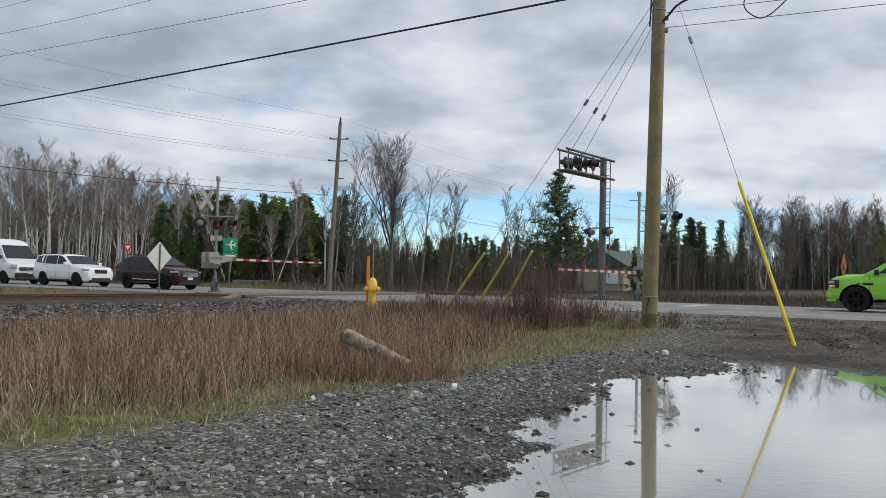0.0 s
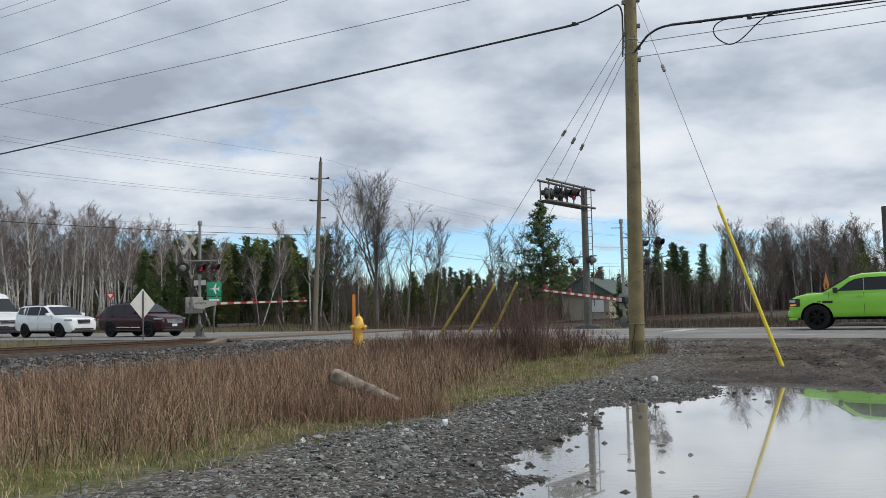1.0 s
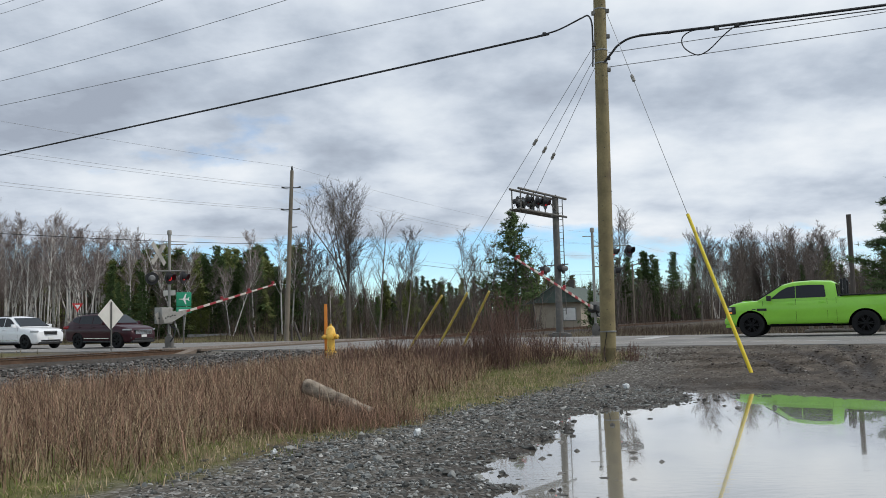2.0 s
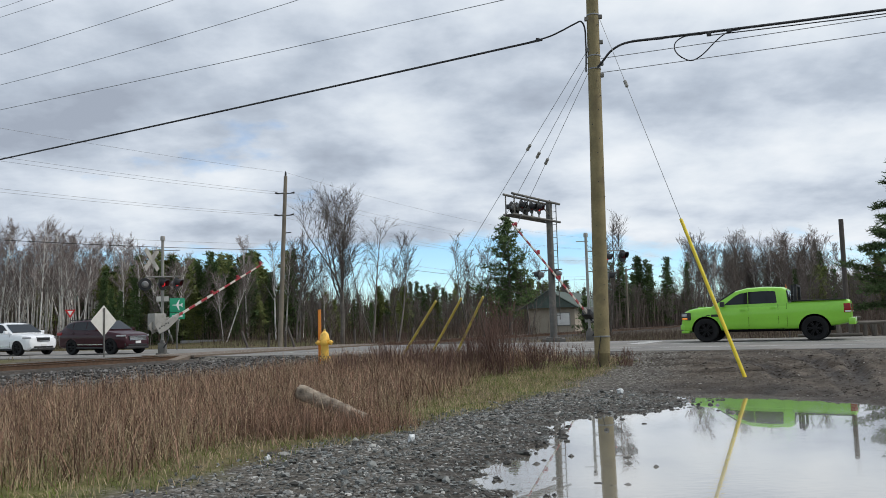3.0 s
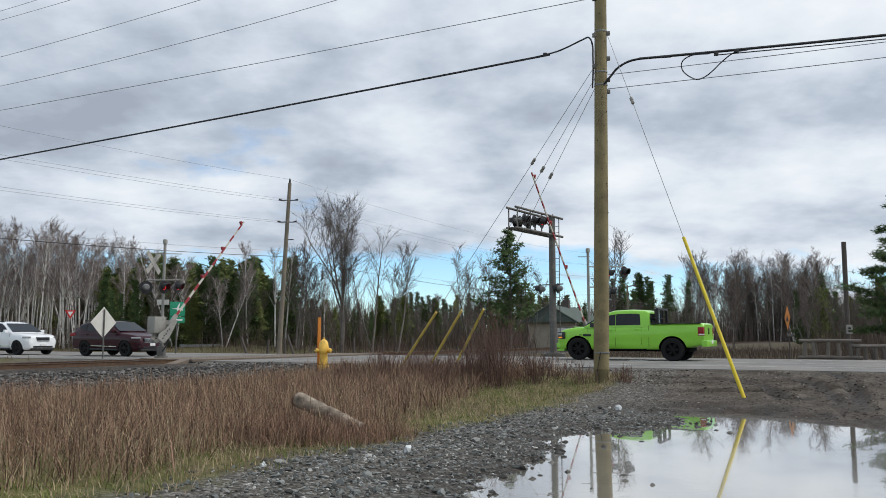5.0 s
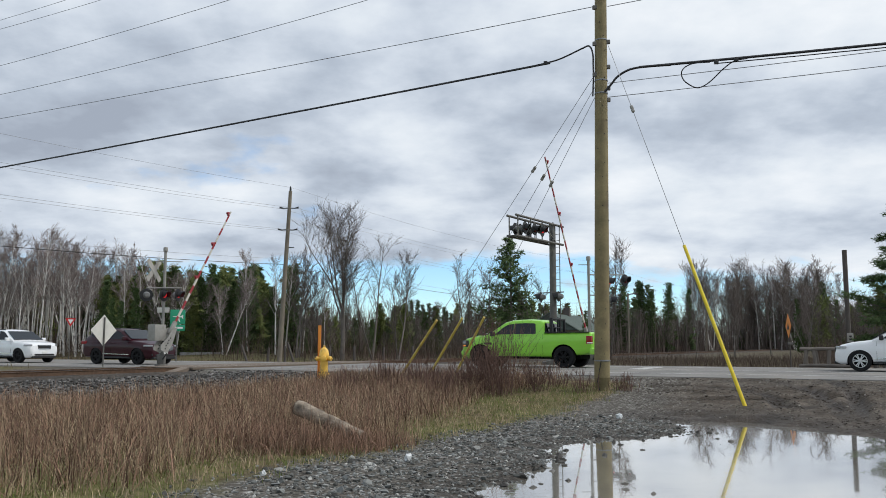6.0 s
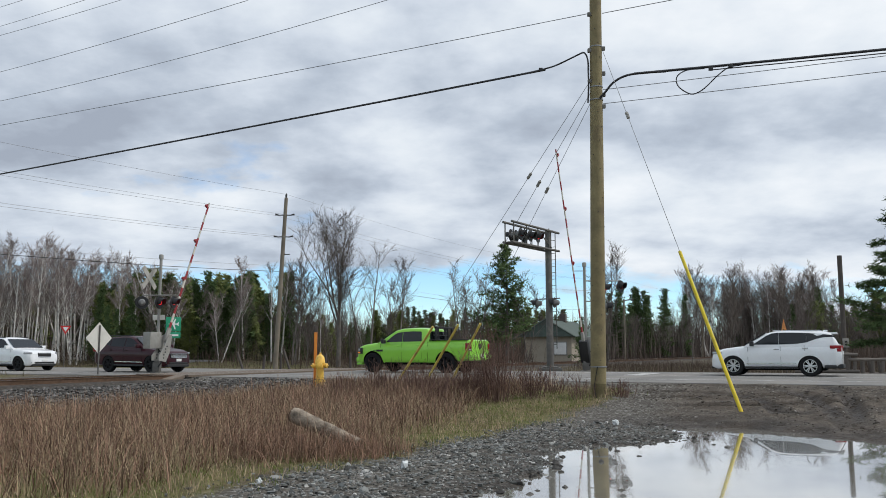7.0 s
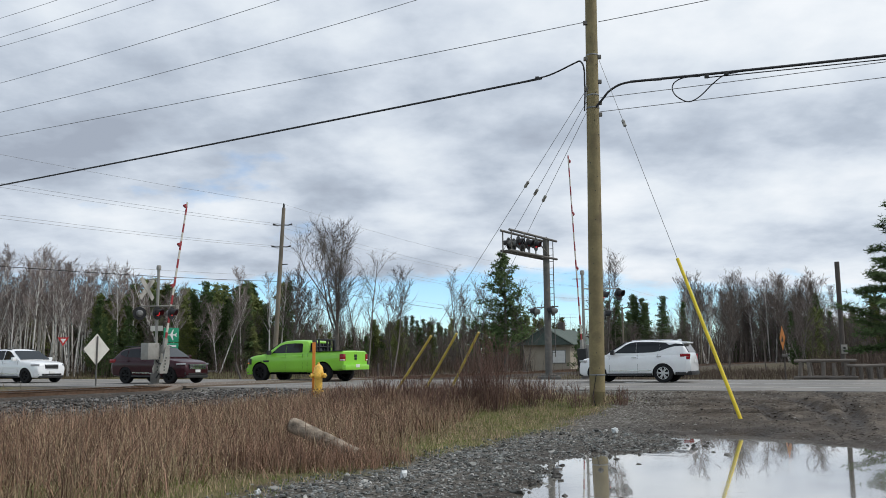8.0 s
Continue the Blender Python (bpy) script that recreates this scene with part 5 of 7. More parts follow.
def soft_conifer(name, label, seed, height, width, group, material, bare=0.12, limbs=64, tuft=0.30, profile=0.75, lift=0.25):
    """A conifer with a loose, uneven crown: limbs at all heights, each carrying ragged tufts of needles."""
    rng = random.Random(seed)
    tree = thing(name, label, "tree", None, group)
    wood = Limbs()
    wood.limb([Vector((0, 0, -0.2)), Vector((0.05, 0.02, height * 0.5)), Vector((0, 0, height * 0.97))], [height * 0.013 + 0.03, height * 0.009 + 0.015, 0.012], 6)
    v, f = [], []
    gap = [rng.uniform(0, 6.28) for _ in range(3)]
    for k in range(limbs):
        t = (k + rng.random()) / limbs
        z = height * (bare + (1 - bare) * t)
        a = rng.uniform(0, 6.28)
        r = width * ((1 - t) ** profile * (0.55 + 0.45 * min(1.0, t * 5)) + 0.05) * rng.uniform(0.55, 1.15)
        r *= 0.80 + 0.20 * math.sin(a * 2 + gap[0] + 6 * t) + 0.12 * math.sin(a * 3 + gap[1] - 11 * t)
        pts, _ = bent(Vector((0, 0, z)), Vector((math.cos(a), math.sin(a), lift + 0.5 * t)), max(0.25, r), rng, 3, 0.12, 0.02)
        wood.limb(pts, [0.022, 0.016, 0.010, 0.005], 3)
        for _ in range(int(8 + 15 * r)):
            g = rng.random() ** 0.7
            i = min(2, int(g * 3))
            spread = tuft * (0.45 + 0.35 * (1 - t))
            c = pts[i].lerp(pts[i + 1], g * 3 - i) + Vector((rng.gauss(0, spread), rng.gauss(0, spread), rng.gauss(0.05, spread * 0.55)))
            for _ in range(4):
                d3 = Vector((rng.gauss(0, 1), rng.gauss(0, 1), rng.gauss(0.45, 0.7))).normalized() * rng.uniform(0.5, 1.0) * tuft
                s3 = d3.orthogonal().normalized() * tuft * rng.uniform(0.10, 0.2)
                b = len(v)
                v += [tuple(c - s3), tuple(c + s3), tuple(c + d3 + s3 * 0.3), tuple(c + d3 - s3 * 0.3)]
                f.append((b, b + 1, b + 2, b + 3))
    wood.make("trunk", "bark", tree)
    ob = arrays_object("crown", v, f, material, False)
    ob.parent = tree
    return tree


def tufted_pine(name, label, seed, height, width):
    """A broad pine: a few heavy limbs that carry separate tufts."""
    rng = random.Random(seed)
    tree = thing(name, label, "tree")
    wood = Limbs()
    trunk = [Vector((0, 0, -0.2)), Vector((0.1, 0, height * 0.4)), Vector((0.0, 0.1, height * 0.75)), Vector((0.1, 0, height))]
    wood.limb(trunk, [0.17, 0.13, 0.08, 0.03], 8)
    v, f = [], []
    for k in range(44):
        t = 0.16 + 0.84 * k / 44
        z = height * t
        a = k * 2.4 + rng.uniform(-0.4, 0.4)
        r = width * (1.05 - t) ** 0.6 * rng.uniform(0.55, 1.1)
        pts, d = bent(Vector((0, 0, z)), Vector((math.cos(a), math.sin(a), 0.12)), r, rng, 5, 0.10, 0.02)
        wood.limb(pts, [0.05, 0.04, 0.032, 0.024, 0.016, 0.008], 5)
        for _ in range(int(20 + 40 * r)):
            g = rng.uniform(0.25, 1.0)
            i = min(4, int(g * 5))
            c = pts[i].lerp(pts[i + 1], g * 5 - i) + Vector((rng.gauss(0, 0.18), rng.gauss(0, 0.18), rng.gauss(0.08, 0.09)))
            for _ in range(6):
                d3 = Vector((rng.gauss(0, 1), rng.gauss(0, 1), rng.gauss(0.4, 0.7))).normalized() * rng.uniform(0.14, 0.26)
                s3 = d3.orthogonal().normalized() * 0.026
                b = len(v)
                v += [tuple(c - s3), tuple(c + s3), tuple(c + d3 + s3 * 0.4), tuple(c + d3 - s3 * 0.4)]
                f.append((b, b + 1, b + 2, b + 3))
    wood.make("trunk", "bark", tree)
    ob = arrays_object("crown", v, f, "needle", False)
    ob.parent = tree
    return tree


def place(tree, x, y, scale, turn, z=0.25, squash=1.0):
    tree.matrix_basis = pose(x, y, z, 0, 0, turn) @ Matrix.Diagonal((scale * squash, scale * squash, scale, 1))


def plant(proto, rows, rng, z=0.25):
    """Stands copies of some kinds of tree at rows of (x, y, height scale)."""
    for k, (x, y, s) in enumerate(rows):
        if abs((x - RAIL_0.x) * TN.x + (y - RAIL_0.y) * TN.y + 0.7) < 5.0 and y < 150:
            continue
        p = proto[rng.randrange(len(proto))]
        m = pose(x, y, z, rng.uniform(-2, 2), rng.uniform(-2, 2), rng.uniform(0, 360)) @ Matrix.Diagonal((s * rng.uniform(0.9, 1.15), s * rng.uniform(0.9, 1.15), s, 1))
        c = copy_thing(p, Matrix.Identity(4))
        c.matrix_basis = m


def row(rng, u0, u1, n, d0, d1, s0, s1):
    """Spots spread over a wedge of the plan, u = x / y, from d0 to d1 metres out."""
    out = []
    for k in range(n):
        u = u0 + (u1 - u0) * (k + rng.random()) / n
        d = rng.uniform(d0, d1)
        out.append((u * d, d, rng.uniform(s0, s1)))
    return out


def woods():
    rng = random.Random(11)
    birch = [bare_tree("birch_tree", "leafless white-barked birch in the wood edge", 20 + k, 10.0, 1 + k // 3, "birch", "birches", 0.17, 0.45, 1.15, 0.84, 0.015 * k, 1.0, 0.0, "twig_pale", 0.022) for k in range(4)]
    alder = [bare_tree("bare_tree", "leafless grey-brown tree in the wood edge", 30 + k, 8.0, 1 + k % 2, "bark", "bare trees", 0.25, 0.25, 1.2, 0.66, 0.0, 0.75, 0.0, "twig", 0.035) for k in range(4)]
    spruce = [soft_conifer("spruce_tree", "dark green spruce in the wood edge", 40 + k, 7.5, 1.55 + 0.2 * k, "spruces", "needle", 0.05, 100, 0.24, 0.95, -0.05) for k in range(3)]
    pine = [soft_conifer("pine_tree", "olive green young pine in the wood edge", 50 + k, 7.5, 1.75 + 0.25 * k, "pines", "pine", 0.10, 72, 0.30, 0.75, 0.30) for k in range(3)]
    for k, t in enumerate(birch):
        place(t, (-0.47 + 0.04 * k) * 70, 70, 0.9, 40 * k)
    for k, t in enumerate(alder):
        place(t, (0.30 + 0.05 * k) * 70, 70 + k, 0.95, 70 * k)
    for k, t in enumerate(spruce):
        place(t, (-0.28 + 0.05 * k) * 68, 68, 1.0, 50 * k)
    for k, t in enumerate(pine):
        place(t, (-0.33 + 0.07 * k) * 70, 71, 1.0, 80 * k)
    # tall birches by the waiting cars, with dark bare trees and spruces behind
    plant(birch, row(rng, -0.64, -0.385, 84, 62, 80, 0.66, 0.98), rng)
    plant(birch, row(rng, -0.64, -0.44, 12, 62, 74, 0.95, 1.12), rng)
    plant(alder, row(rng, -0.66, -0.36, 24, 78, 92, 0.75, 1.1), rng)
    plant(spruce + pine, row(rng, -0.66, -0.40, 14, 84, 98, 0.85, 1.15), rng)
    # spruce and pine belt
    plant(spruce + pine, row(rng, -0.41, -0.205, 74, 63, 82, 0.72, 1.02), rng)
    plant(spruce + pine, row(rng, -0.42, -0.22, 14, 84, 98, 0.9, 1.2), rng)
    plant(birch, row(rng, -0.38, -0.14, 12, 58, 64, 0.5, 0.82), rng)
    plant(alder, row(rng, -0.36, -0.12, 14, 57, 65, 0.35, 0.75), rng)
    plant(pine + spruce, row(rng, -0.40, -0.20, 30, 60, 66, 0.45, 0.85), rng)
    plant(spruce + pine, row(rng, -0.215, 0.0, 40, 66, 90, 0.30, 0.66), rng)
    plant(alder, row(rng, -0.20, 0.02, 30, 60, 80, 0.25, 0.5), rng)
    # low distant woods over the crossing
    plant(spruce + pine, row(rng, -0.06, 0.17, 46, 125, 160, 0.75, 1.15), rng, 0.1)
    plant(alder, row(rng, -0.02, 0.16, 12, 90, 120, 0.5, 0.8), rng)
    plant(alder, row(rng, 0.05, 0.17, 7, 62, 74, 0.55, 0.85), rng)
    # round the house and to the east of it
    plant(spruce, row(rng, 0.195, 0.30, 16, 98, 118, 0.85, 1.3), rng)
    plant(alder, row(rng, 0.18, 0.29, 12, 100, 120, 0.5, 0.8), rng)
    plant(alder + birch, row(rng, 0.29, 0.36, 34, 116, 136, 1.15, 1.55), rng)
    plant(alder + birch, row(rng, 0.34, 0.44, 34, 140, 165, 1.3, 1.75), rng)
    plant(alder, row(rng, 0.27, 0.36, 12, 112, 122, 0.7, 1.0), rng)
    plant(alder + birch[:1], row(rng, 0.335, 0.47, 34, 151, 172, 1.25, 1.6), rng)
    plant(spruce, row(rng, 0.35, 0.46, 8, 152, 172, 0.9, 1.4), rng)
    plant(spruce, row(rng, 0.29, 0.36, 5, 114, 130, 1.0, 1.5), rng)
    plant(spruce, row(rng, 0.36, 0.46, 7, 138, 160, 1.2, 1.9), rng)
    plant(alder, row(rng, 0.43, 0.64, 30, 72, 100, 0.55, 0.85), rng)
    plant(spruce + pine, row(rng, 0.42, 0.66, 26, 88, 110, 0.7, 1.0), rng)
    plant(alder + spruce, row(rng, -1.3, -0.64, 9, 60, 95, 0.8, 1.2), rng)
    plant(alder + spruce, row(rng, 0.64, 1.3, 9, 55, 95, 0.8, 1.2), rng)
    # unseen trees added behind the viewer, to darken reflections in car glass and paint
    for k in range(18):
        a = radians(rng.uniform(185, 355))
        r = rng.uniform(30, 48)
        plant(spruce + alder + pine, [(math.cos(a) * r, math.sin(a) * r, rng.uniform(0.9, 1.35))], rng, 0.05)
    # single trees that stand out
    big = bare_tree("large_bare_tree", "tall many-stemmed leafless tree beyond the road", 61, 10.6, 7, "bark", "", 0.19, 0.12, 1.9, 0.95, 0.0, 0.55, 0.34)
    place(big, -6.95, 57.0, 1.0, 20)
    for k, (x, y, h, st, ln) in enumerate(((-4.9, 57.5, 8.7, 2, 0.05), (-3.1, 57.8, 7.9, 2, 0.14), (-10.3, 58, 8.2, 2, 0.0), (1.9, 62, 7.2, 3, 0.0), (2.9, 61, 6.6, 2, 0.0), (6.2, 60, 6.4, 3, 0.02), (12.2, 62, 8.6, 2, 0.0))):
        t = bare_tree("bare_tree", "crooked leafless tree beyond the road", 70 + k, h, st, "bark", "bare trees", 0.24, 0.32, 0.8, 0.9, ln, 0.7)
        place(t, x, y, 1.0, 37 * k)
    fir = soft_conifer("fir_tree", "dark ragged fir tree beside the small house", 81, 8.7, 3.3, "", "needle", 0.20, 88, 0.27, 0.8, 0.08)
    place(fir, 4.75, 60.0, 1.0, 10)
    bush_fir = soft_conifer("young_spruce", "small spruce in front of the house", 82, 2.7, 1.2, "spruces", "needle", 0.05, 50, 0.20, 0.8, 0.1)
    place(bush_fir, 10.2, 60.0, 1.0, 10)
    near_pine = tufted_pine("large_pine", "broad dark green pine with tufted limbs", 91, 8.4, 3.9)
    place(near_pine, 22.6, 40.0, 1.0, 0)


woods()


# ---- weeds, grass, brush and stones ----
def blades(name, label, category, x, y, height, width, lean, material, seed, bend=0.35, z=None):
    """Many thin stalks in one object: each a narrow bent strip."""
    rng = np.random.RandomState(seed)
    n = len(x)
    z0 = (ground_z(x, y) if z is None else z) - 0.02
    a = rng.rand(n) * 2 * np.pi
    face = rng.rand(n) * np.pi
    wx, wy = np.cos(face) * width / 2, np.sin(face) * width / 2
    tilt = lean * rng.randn(n)
    dx, dy = np.cos(a) * tilt * height, np.sin(a) * tilt * height
    v = np.zeros((n, 5, 3))
    for i, (t, s) in enumerate(((0, 1), (0, -1), (0.55, 0.75), (0.55, -0.75))):
        cx, cy = x + dx * t * bend * 2, y + dy * t * bend * 2
        v[:, i, 0], v[:, i, 1], v[:, i, 2] = cx + wx * s, cy + wy * s, z0 + height * t
    v[:, 4, 0], v[:, 4, 1], v[:, 4, 2] = x + dx, y + dy, z0 + height * np.sqrt(np.clip(1 - tilt ** 2 * 0.5, 0.2, 1))
    base = np.arange(n)[:, None] * 5
    tri = np.concatenate([base + np.array(t)[None] for t in ((0, 1, 3), (0, 3, 2), (2, 3, 4))], 1).reshape(-1, 3)
    ob = arrays_object(name, v.reshape(-1, 3), tri, material)
    return tagged(ob, label, category, "", "stuff")


def scatter(n, x0, x1, y0, y1, keep, seed):
    rng = np.random.RandomState(seed)
    x, y = x0 + (x1 - x0) * rng.rand(n), y0 + (y1 - y0) * rng.rand(n)
    k = keep(x, y) > rng.rand(n)
    return x[k], y[k]


def weed_zone(x, y):
    n, tau, e = across_road(x, y), track_side(x, y), edge_distance(x, y)
    nz = bumps(x, y, 1.8, 21)
    return smooth_step(0.30, 1.05, e + 0.4 * nz - 0.25 * np.clip(y - 12.3, 0, 7)) * smooth_step(8.6, 10.2, tau + 0.8 * nz) * smooth_step(22.3, 20.8, n + 0.6 * nz)


def clumpy(x, y, scale, seed):
    return 0.35 + 0.65 * smooth_step(-0.35, 0.4, bumps(x, y, scale, seed))


def plants():
    rng = np.random.RandomState(4)
    x, y = scatter(230000, -16, 4.5, 5.5, 25, lambda a, b: weed_zone(a, b) * clumpy(a, b, 0.45, 31), 41)
    h = 0.46 * (0.35 + 0.95 * rng.rand(len(x))) * (1 + 0.35 * bumps(x, y, 1.5, 32) + 0.35 * bumps(x, y, 0.45, 33))
    # the dark share of stalks also paints shade into the gaps of the stand
    pick = rng.rand(len(x))
    for name, label, lo, hi, material, w in (("dry_weeds", "dense stand of reddish-brown dry weeds", 0, 0.50, "weed", 0.0058), ("dead_weeds", "dark dead weed stalks, coloured to deepen the shaded gaps in the dry weeds", 0.50, 0.72, "weed_dark", 0.0058), ("dry_grass", "pale straw stalks among the weeds", 0.72, 1, "straw", 0.0052)):
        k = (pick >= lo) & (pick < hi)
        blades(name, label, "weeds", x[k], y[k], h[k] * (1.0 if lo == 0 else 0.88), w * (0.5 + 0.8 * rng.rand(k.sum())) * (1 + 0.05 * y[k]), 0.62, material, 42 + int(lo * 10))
    # thin dry stalks that close round the log
    x, y = scatter(5200, -2.7, -0.35, 10.35, 11.75, lambda a, b: clumpy(a, b, 0.4, 34) * smooth_step(-0.2, 0.25, edge_distance(a, b)), 35)
    blades("loose_stalks", "thin brown dry stalks round the log", "weeds", x, y, 0.36 * (0.35 + 0.9 * rng.rand(len(x))), 0.005 + 0.005 * rng.rand(len(x)), 0.6, "weed", 36)
    # stalks that lie bent over the others in tangles
    x, y = scatter(30000, -9, 4.2, 5.6, 18, lambda a, b: weed_zone(a, b) * smooth_step(0.0, 0.5, bumps(a, b, 0.9, 37)), 38)
    blades("bent_stalks", "pale bent stalks lying in tangles over the weeds", "weeds", x, y, 0.40 * (0.4 + 0.8 * rng.rand(len(x))), 0.005 + 0.004 * rng.rand(len(x)), 1.5, "straw", 39, 0.25)
    # short grass along the gravel
    def verge(a, b):
        e, n = edge_distance(a, b), across_road(a, b)
        nz = bumps(a, b, 0.9, 51)
        return smooth_step(-0.35, 0.35, e + 0.55 * nz) * smooth_step(2.3, 1.0, e + 0.4 * nz - 0.32 * np.clip(b - 12.3, 0, 7)) * smooth_step(22.5, 21, n)
    x, y = scatter(150000, -6, 5.2, 4.5, 22, lambda a, b: verge(a, b) * clumpy(a, b, 0.5, 52), 53)
    pick = rng.rand(len(x))
    h = 0.10 * (0.35 + 1.0 * rng.rand(len(x)))
    green = 0.58 + 0.45 * bumps(x, y, 1.2, 54)
    for name, label, k, material in (("verge_grass", "short green grass along the gravel", pick < green, "grass"), ("verge_straw", "short straw-coloured dead grass along the gravel", pick >= green, "straw")):
        blades(name, label, "grass", x[k], y[k], h[k] * (1 if material == "grass" else 1.25), 0.006 + 0.004 * rng.rand(k.sum()), 0.8, material, 55)
    # field behind the track and across the road
    def field(a, b):
        n, tau = across_road(a, b), track_side(a, b)
        return np.maximum(smooth_step(37, 39, n) * smooth_step(3.6, 5.0, np.abs(tau + 0.7)), smooth_step(-7, -9, tau) * smooth_step(23.0, 22.0, n)) * clumpy(a, b, 2.0, 61)
    x, y = scatter(60000, -42, 45, 26, 66, field, 62)
    blades("field_grass", "dry brown grass across the road", "grass", x, y, 0.22 * (0.4 + rng.rand(len(x))), 0.02 + 0.02 * rng.rand(len(x)), 0.35, "field", 63)
    # low brown growth between the far shoulder and the track
    x, y = scatter(22000, 8.5, 40, 32, 60, lambda a, b: smooth_step(37.6, 38.6, across_road(a, b)) * (np.abs(track_side(a, b) + 0.7) > 4.2) * clumpy(a, b, 1.6, 64), 65)
    blades("low_brush", "low tangled brown growth beside the far shoulder", "brush", x, y, (0.25 + 0.55 * rng.rand(len(x))) * (1 + 0.5 * bumps(x, y, 3, 66)), 0.010 + 0.014 * rng.rand(len(x)), 0.5, "brush", 67)
    # brushwood under the trees
    def under(a, b):
        u = a / b
        return smooth_step(50, 56, b + 4 * bumps(a, b, 9, 71)) * clumpy(a, b, 3.5, 72) * (1 - 0.96 * smooth_step(0.105, 0.115, u) * smooth_step(0.185, 0.175, u) * smooth_step(84, 82, b)) * (np.abs(track_side(a, b) + 0.7) > 3.5) * (1 - smooth_step(-0.26, -0.30, u) * smooth_step(59, 57, b)) * np.where((u > 0.165) & (u < 0.44), track_side(a, b) < -6, True)
    x, y = scatter(120000, -66, 72, 50, 150, under, 73)
    h = (0.7 + 1.6 * rng.rand(len(x))) * (1 + 0.45 * bumps(x, y, 8, 74) + 0.3 * bumps(x, y, 2.5, 70))
    xf, yf = scatter(120000, -95, 95, 84, 172, lambda a, b: clumpy(a, b, 6, 76) * np.where((a / b > 0.165) & (a / b < 0.48), (track_side(a, b) < -6) | (b > 150), b < 120) * (1 - 0.9 * smooth_step(-0.06, 0.0, a / b) * smooth_step(0.2, 0.15, a / b)), 77)
    b_far = yf
    blades("far_woods", "dense leafless woods far behind the trees", "woods", xf, yf, (1.8 + 4.2 * rng.rand(len(xf))) * (0.75 + b_far * 0.0035) * (1 + 0.25 * bumps(xf, yf, 9, 78)) * (1 + 0.40 * (xf / yf < -0.38) + 0.1 * (yf > 150)), 0.035 + 0.06 * rng.rand(len(xf)), 0.24, "far_wood", 79)
    blades("brushwood", "tangled brown brushwood under the trees", "brush", x, y, h, 0.012 + 0.024 * rng.rand(len(x)), 0.42, "brush", 75)


def shrubs():
    """Leafless red-stemmed shrubs by the near pole and the guys."""
    for k, (x, y, h, n) in enumerate(((1.30, 19.6, 1.9, 96), (0.85, 20.3, 1.35, 60), (0.55, 20.4, 0.95, 80), (-0.6, 21.0, 1.0, 80), (-1.5, 21.6, 0.95, 70), (2.2, 20.4, 0.85, 70), (-0.1, 19.0, 0.85, 70), (1.0, 21.4, 1.0, 70), (2.8, 21.2, 0.6, 50), (4.3, 20.2, 0.45, 50), (-2.3, 20.6, 0.75, 60), (3.3, 20.0, 0.6, 40))):
        rng = random.Random(100 + k)
        t = thing("shrub", "leafless reddish-brown twiggy shrub among the weeds", "shrub", Matrix.Translation((x, y, float(ground_z(x, y)) - 0.03)), "shrubs")
        g = Limbs()
        for _ in range(int(n * 0.62)):
            a, r = rng.uniform(0, 6.28), rng.uniform(0, 0.34)
            d = Vector((math.cos(a) * rng.uniform(0.05, 0.45), math.sin(a) * rng.uniform(0.05, 0.45), 1))
            pts, _ = bent(Vector((math.cos(a) * r, math.sin(a) * r, 0)), d, h * rng.uniform(0.6, 1.1), rng, 4, 0.07, 0.03)
            g.limb(pts, [0.008, 0.007, 0.006, 0.004, 0.002], 3)
            for _ in range(4):
                i = rng.randrange(1, 4)
                e, _ = bent(pts[i], (pts[i + 1] - pts[i]).normalized() + Vector((rng.gauss(0, 0.5), rng.gauss(0, 0.5), 0.2)), h * rng.uniform(0.15, 0.4), rng, 2, 0.1, 0.05)
                g.limb(e, [0.005, 0.004, 0.002], 3)
        g.make("stem_clump", "shrub", t)


def stones(name, label, x, y, size, seed, sink=0.35, material="stone", floor=None):
    """Loose angular stones joined into one object."""
    rng = np.random.RandomState(seed)
    bm = bmesh.new()
    bmesh.ops.create_icosphere(bm, subdivisions=1, radius=1)
    base = np.array([v.co[:] for v in bm.verts])
    tri = np.array([[v.index for v in f.verts] for f in bm.faces])
    bm.free()
    n = len(x)
    warp = 1 + 0.34 * rng.randn(n, len(base), 1)
    v = base[None] * np.clip(warp, 0.45, 1.7) * size[:, None, None] * np.stack([0.8 + 0.6 * rng.rand(n), 0.8 + 0.6 * rng.rand(n), 0.55 + 0.45 * rng.rand(n)], 1)[:, None]
    a = rng.rand(n) * 6.28
    c, s = np.cos(a)[:, None], np.sin(a)[:, None]
    vx, vy = v[..., 0] * c - v[..., 1] * s, v[..., 0] * s + v[..., 1] * c
    z = ground_z(x, y) if floor is None else np.maximum(ground_z(x, y), floor)
    out = np.stack([vx + x[:, None], vy + y[:, None], v[..., 2] + (z + size * sink * 0.6)[:, None]], -1)
    f = (tri[None] + (np.arange(n) * len(base))[:, None, None]).reshape(-1, 3)
    tagged(arrays_object(name, out.reshape(-1, 3), f, material), label, "gravel", "", "stuff")


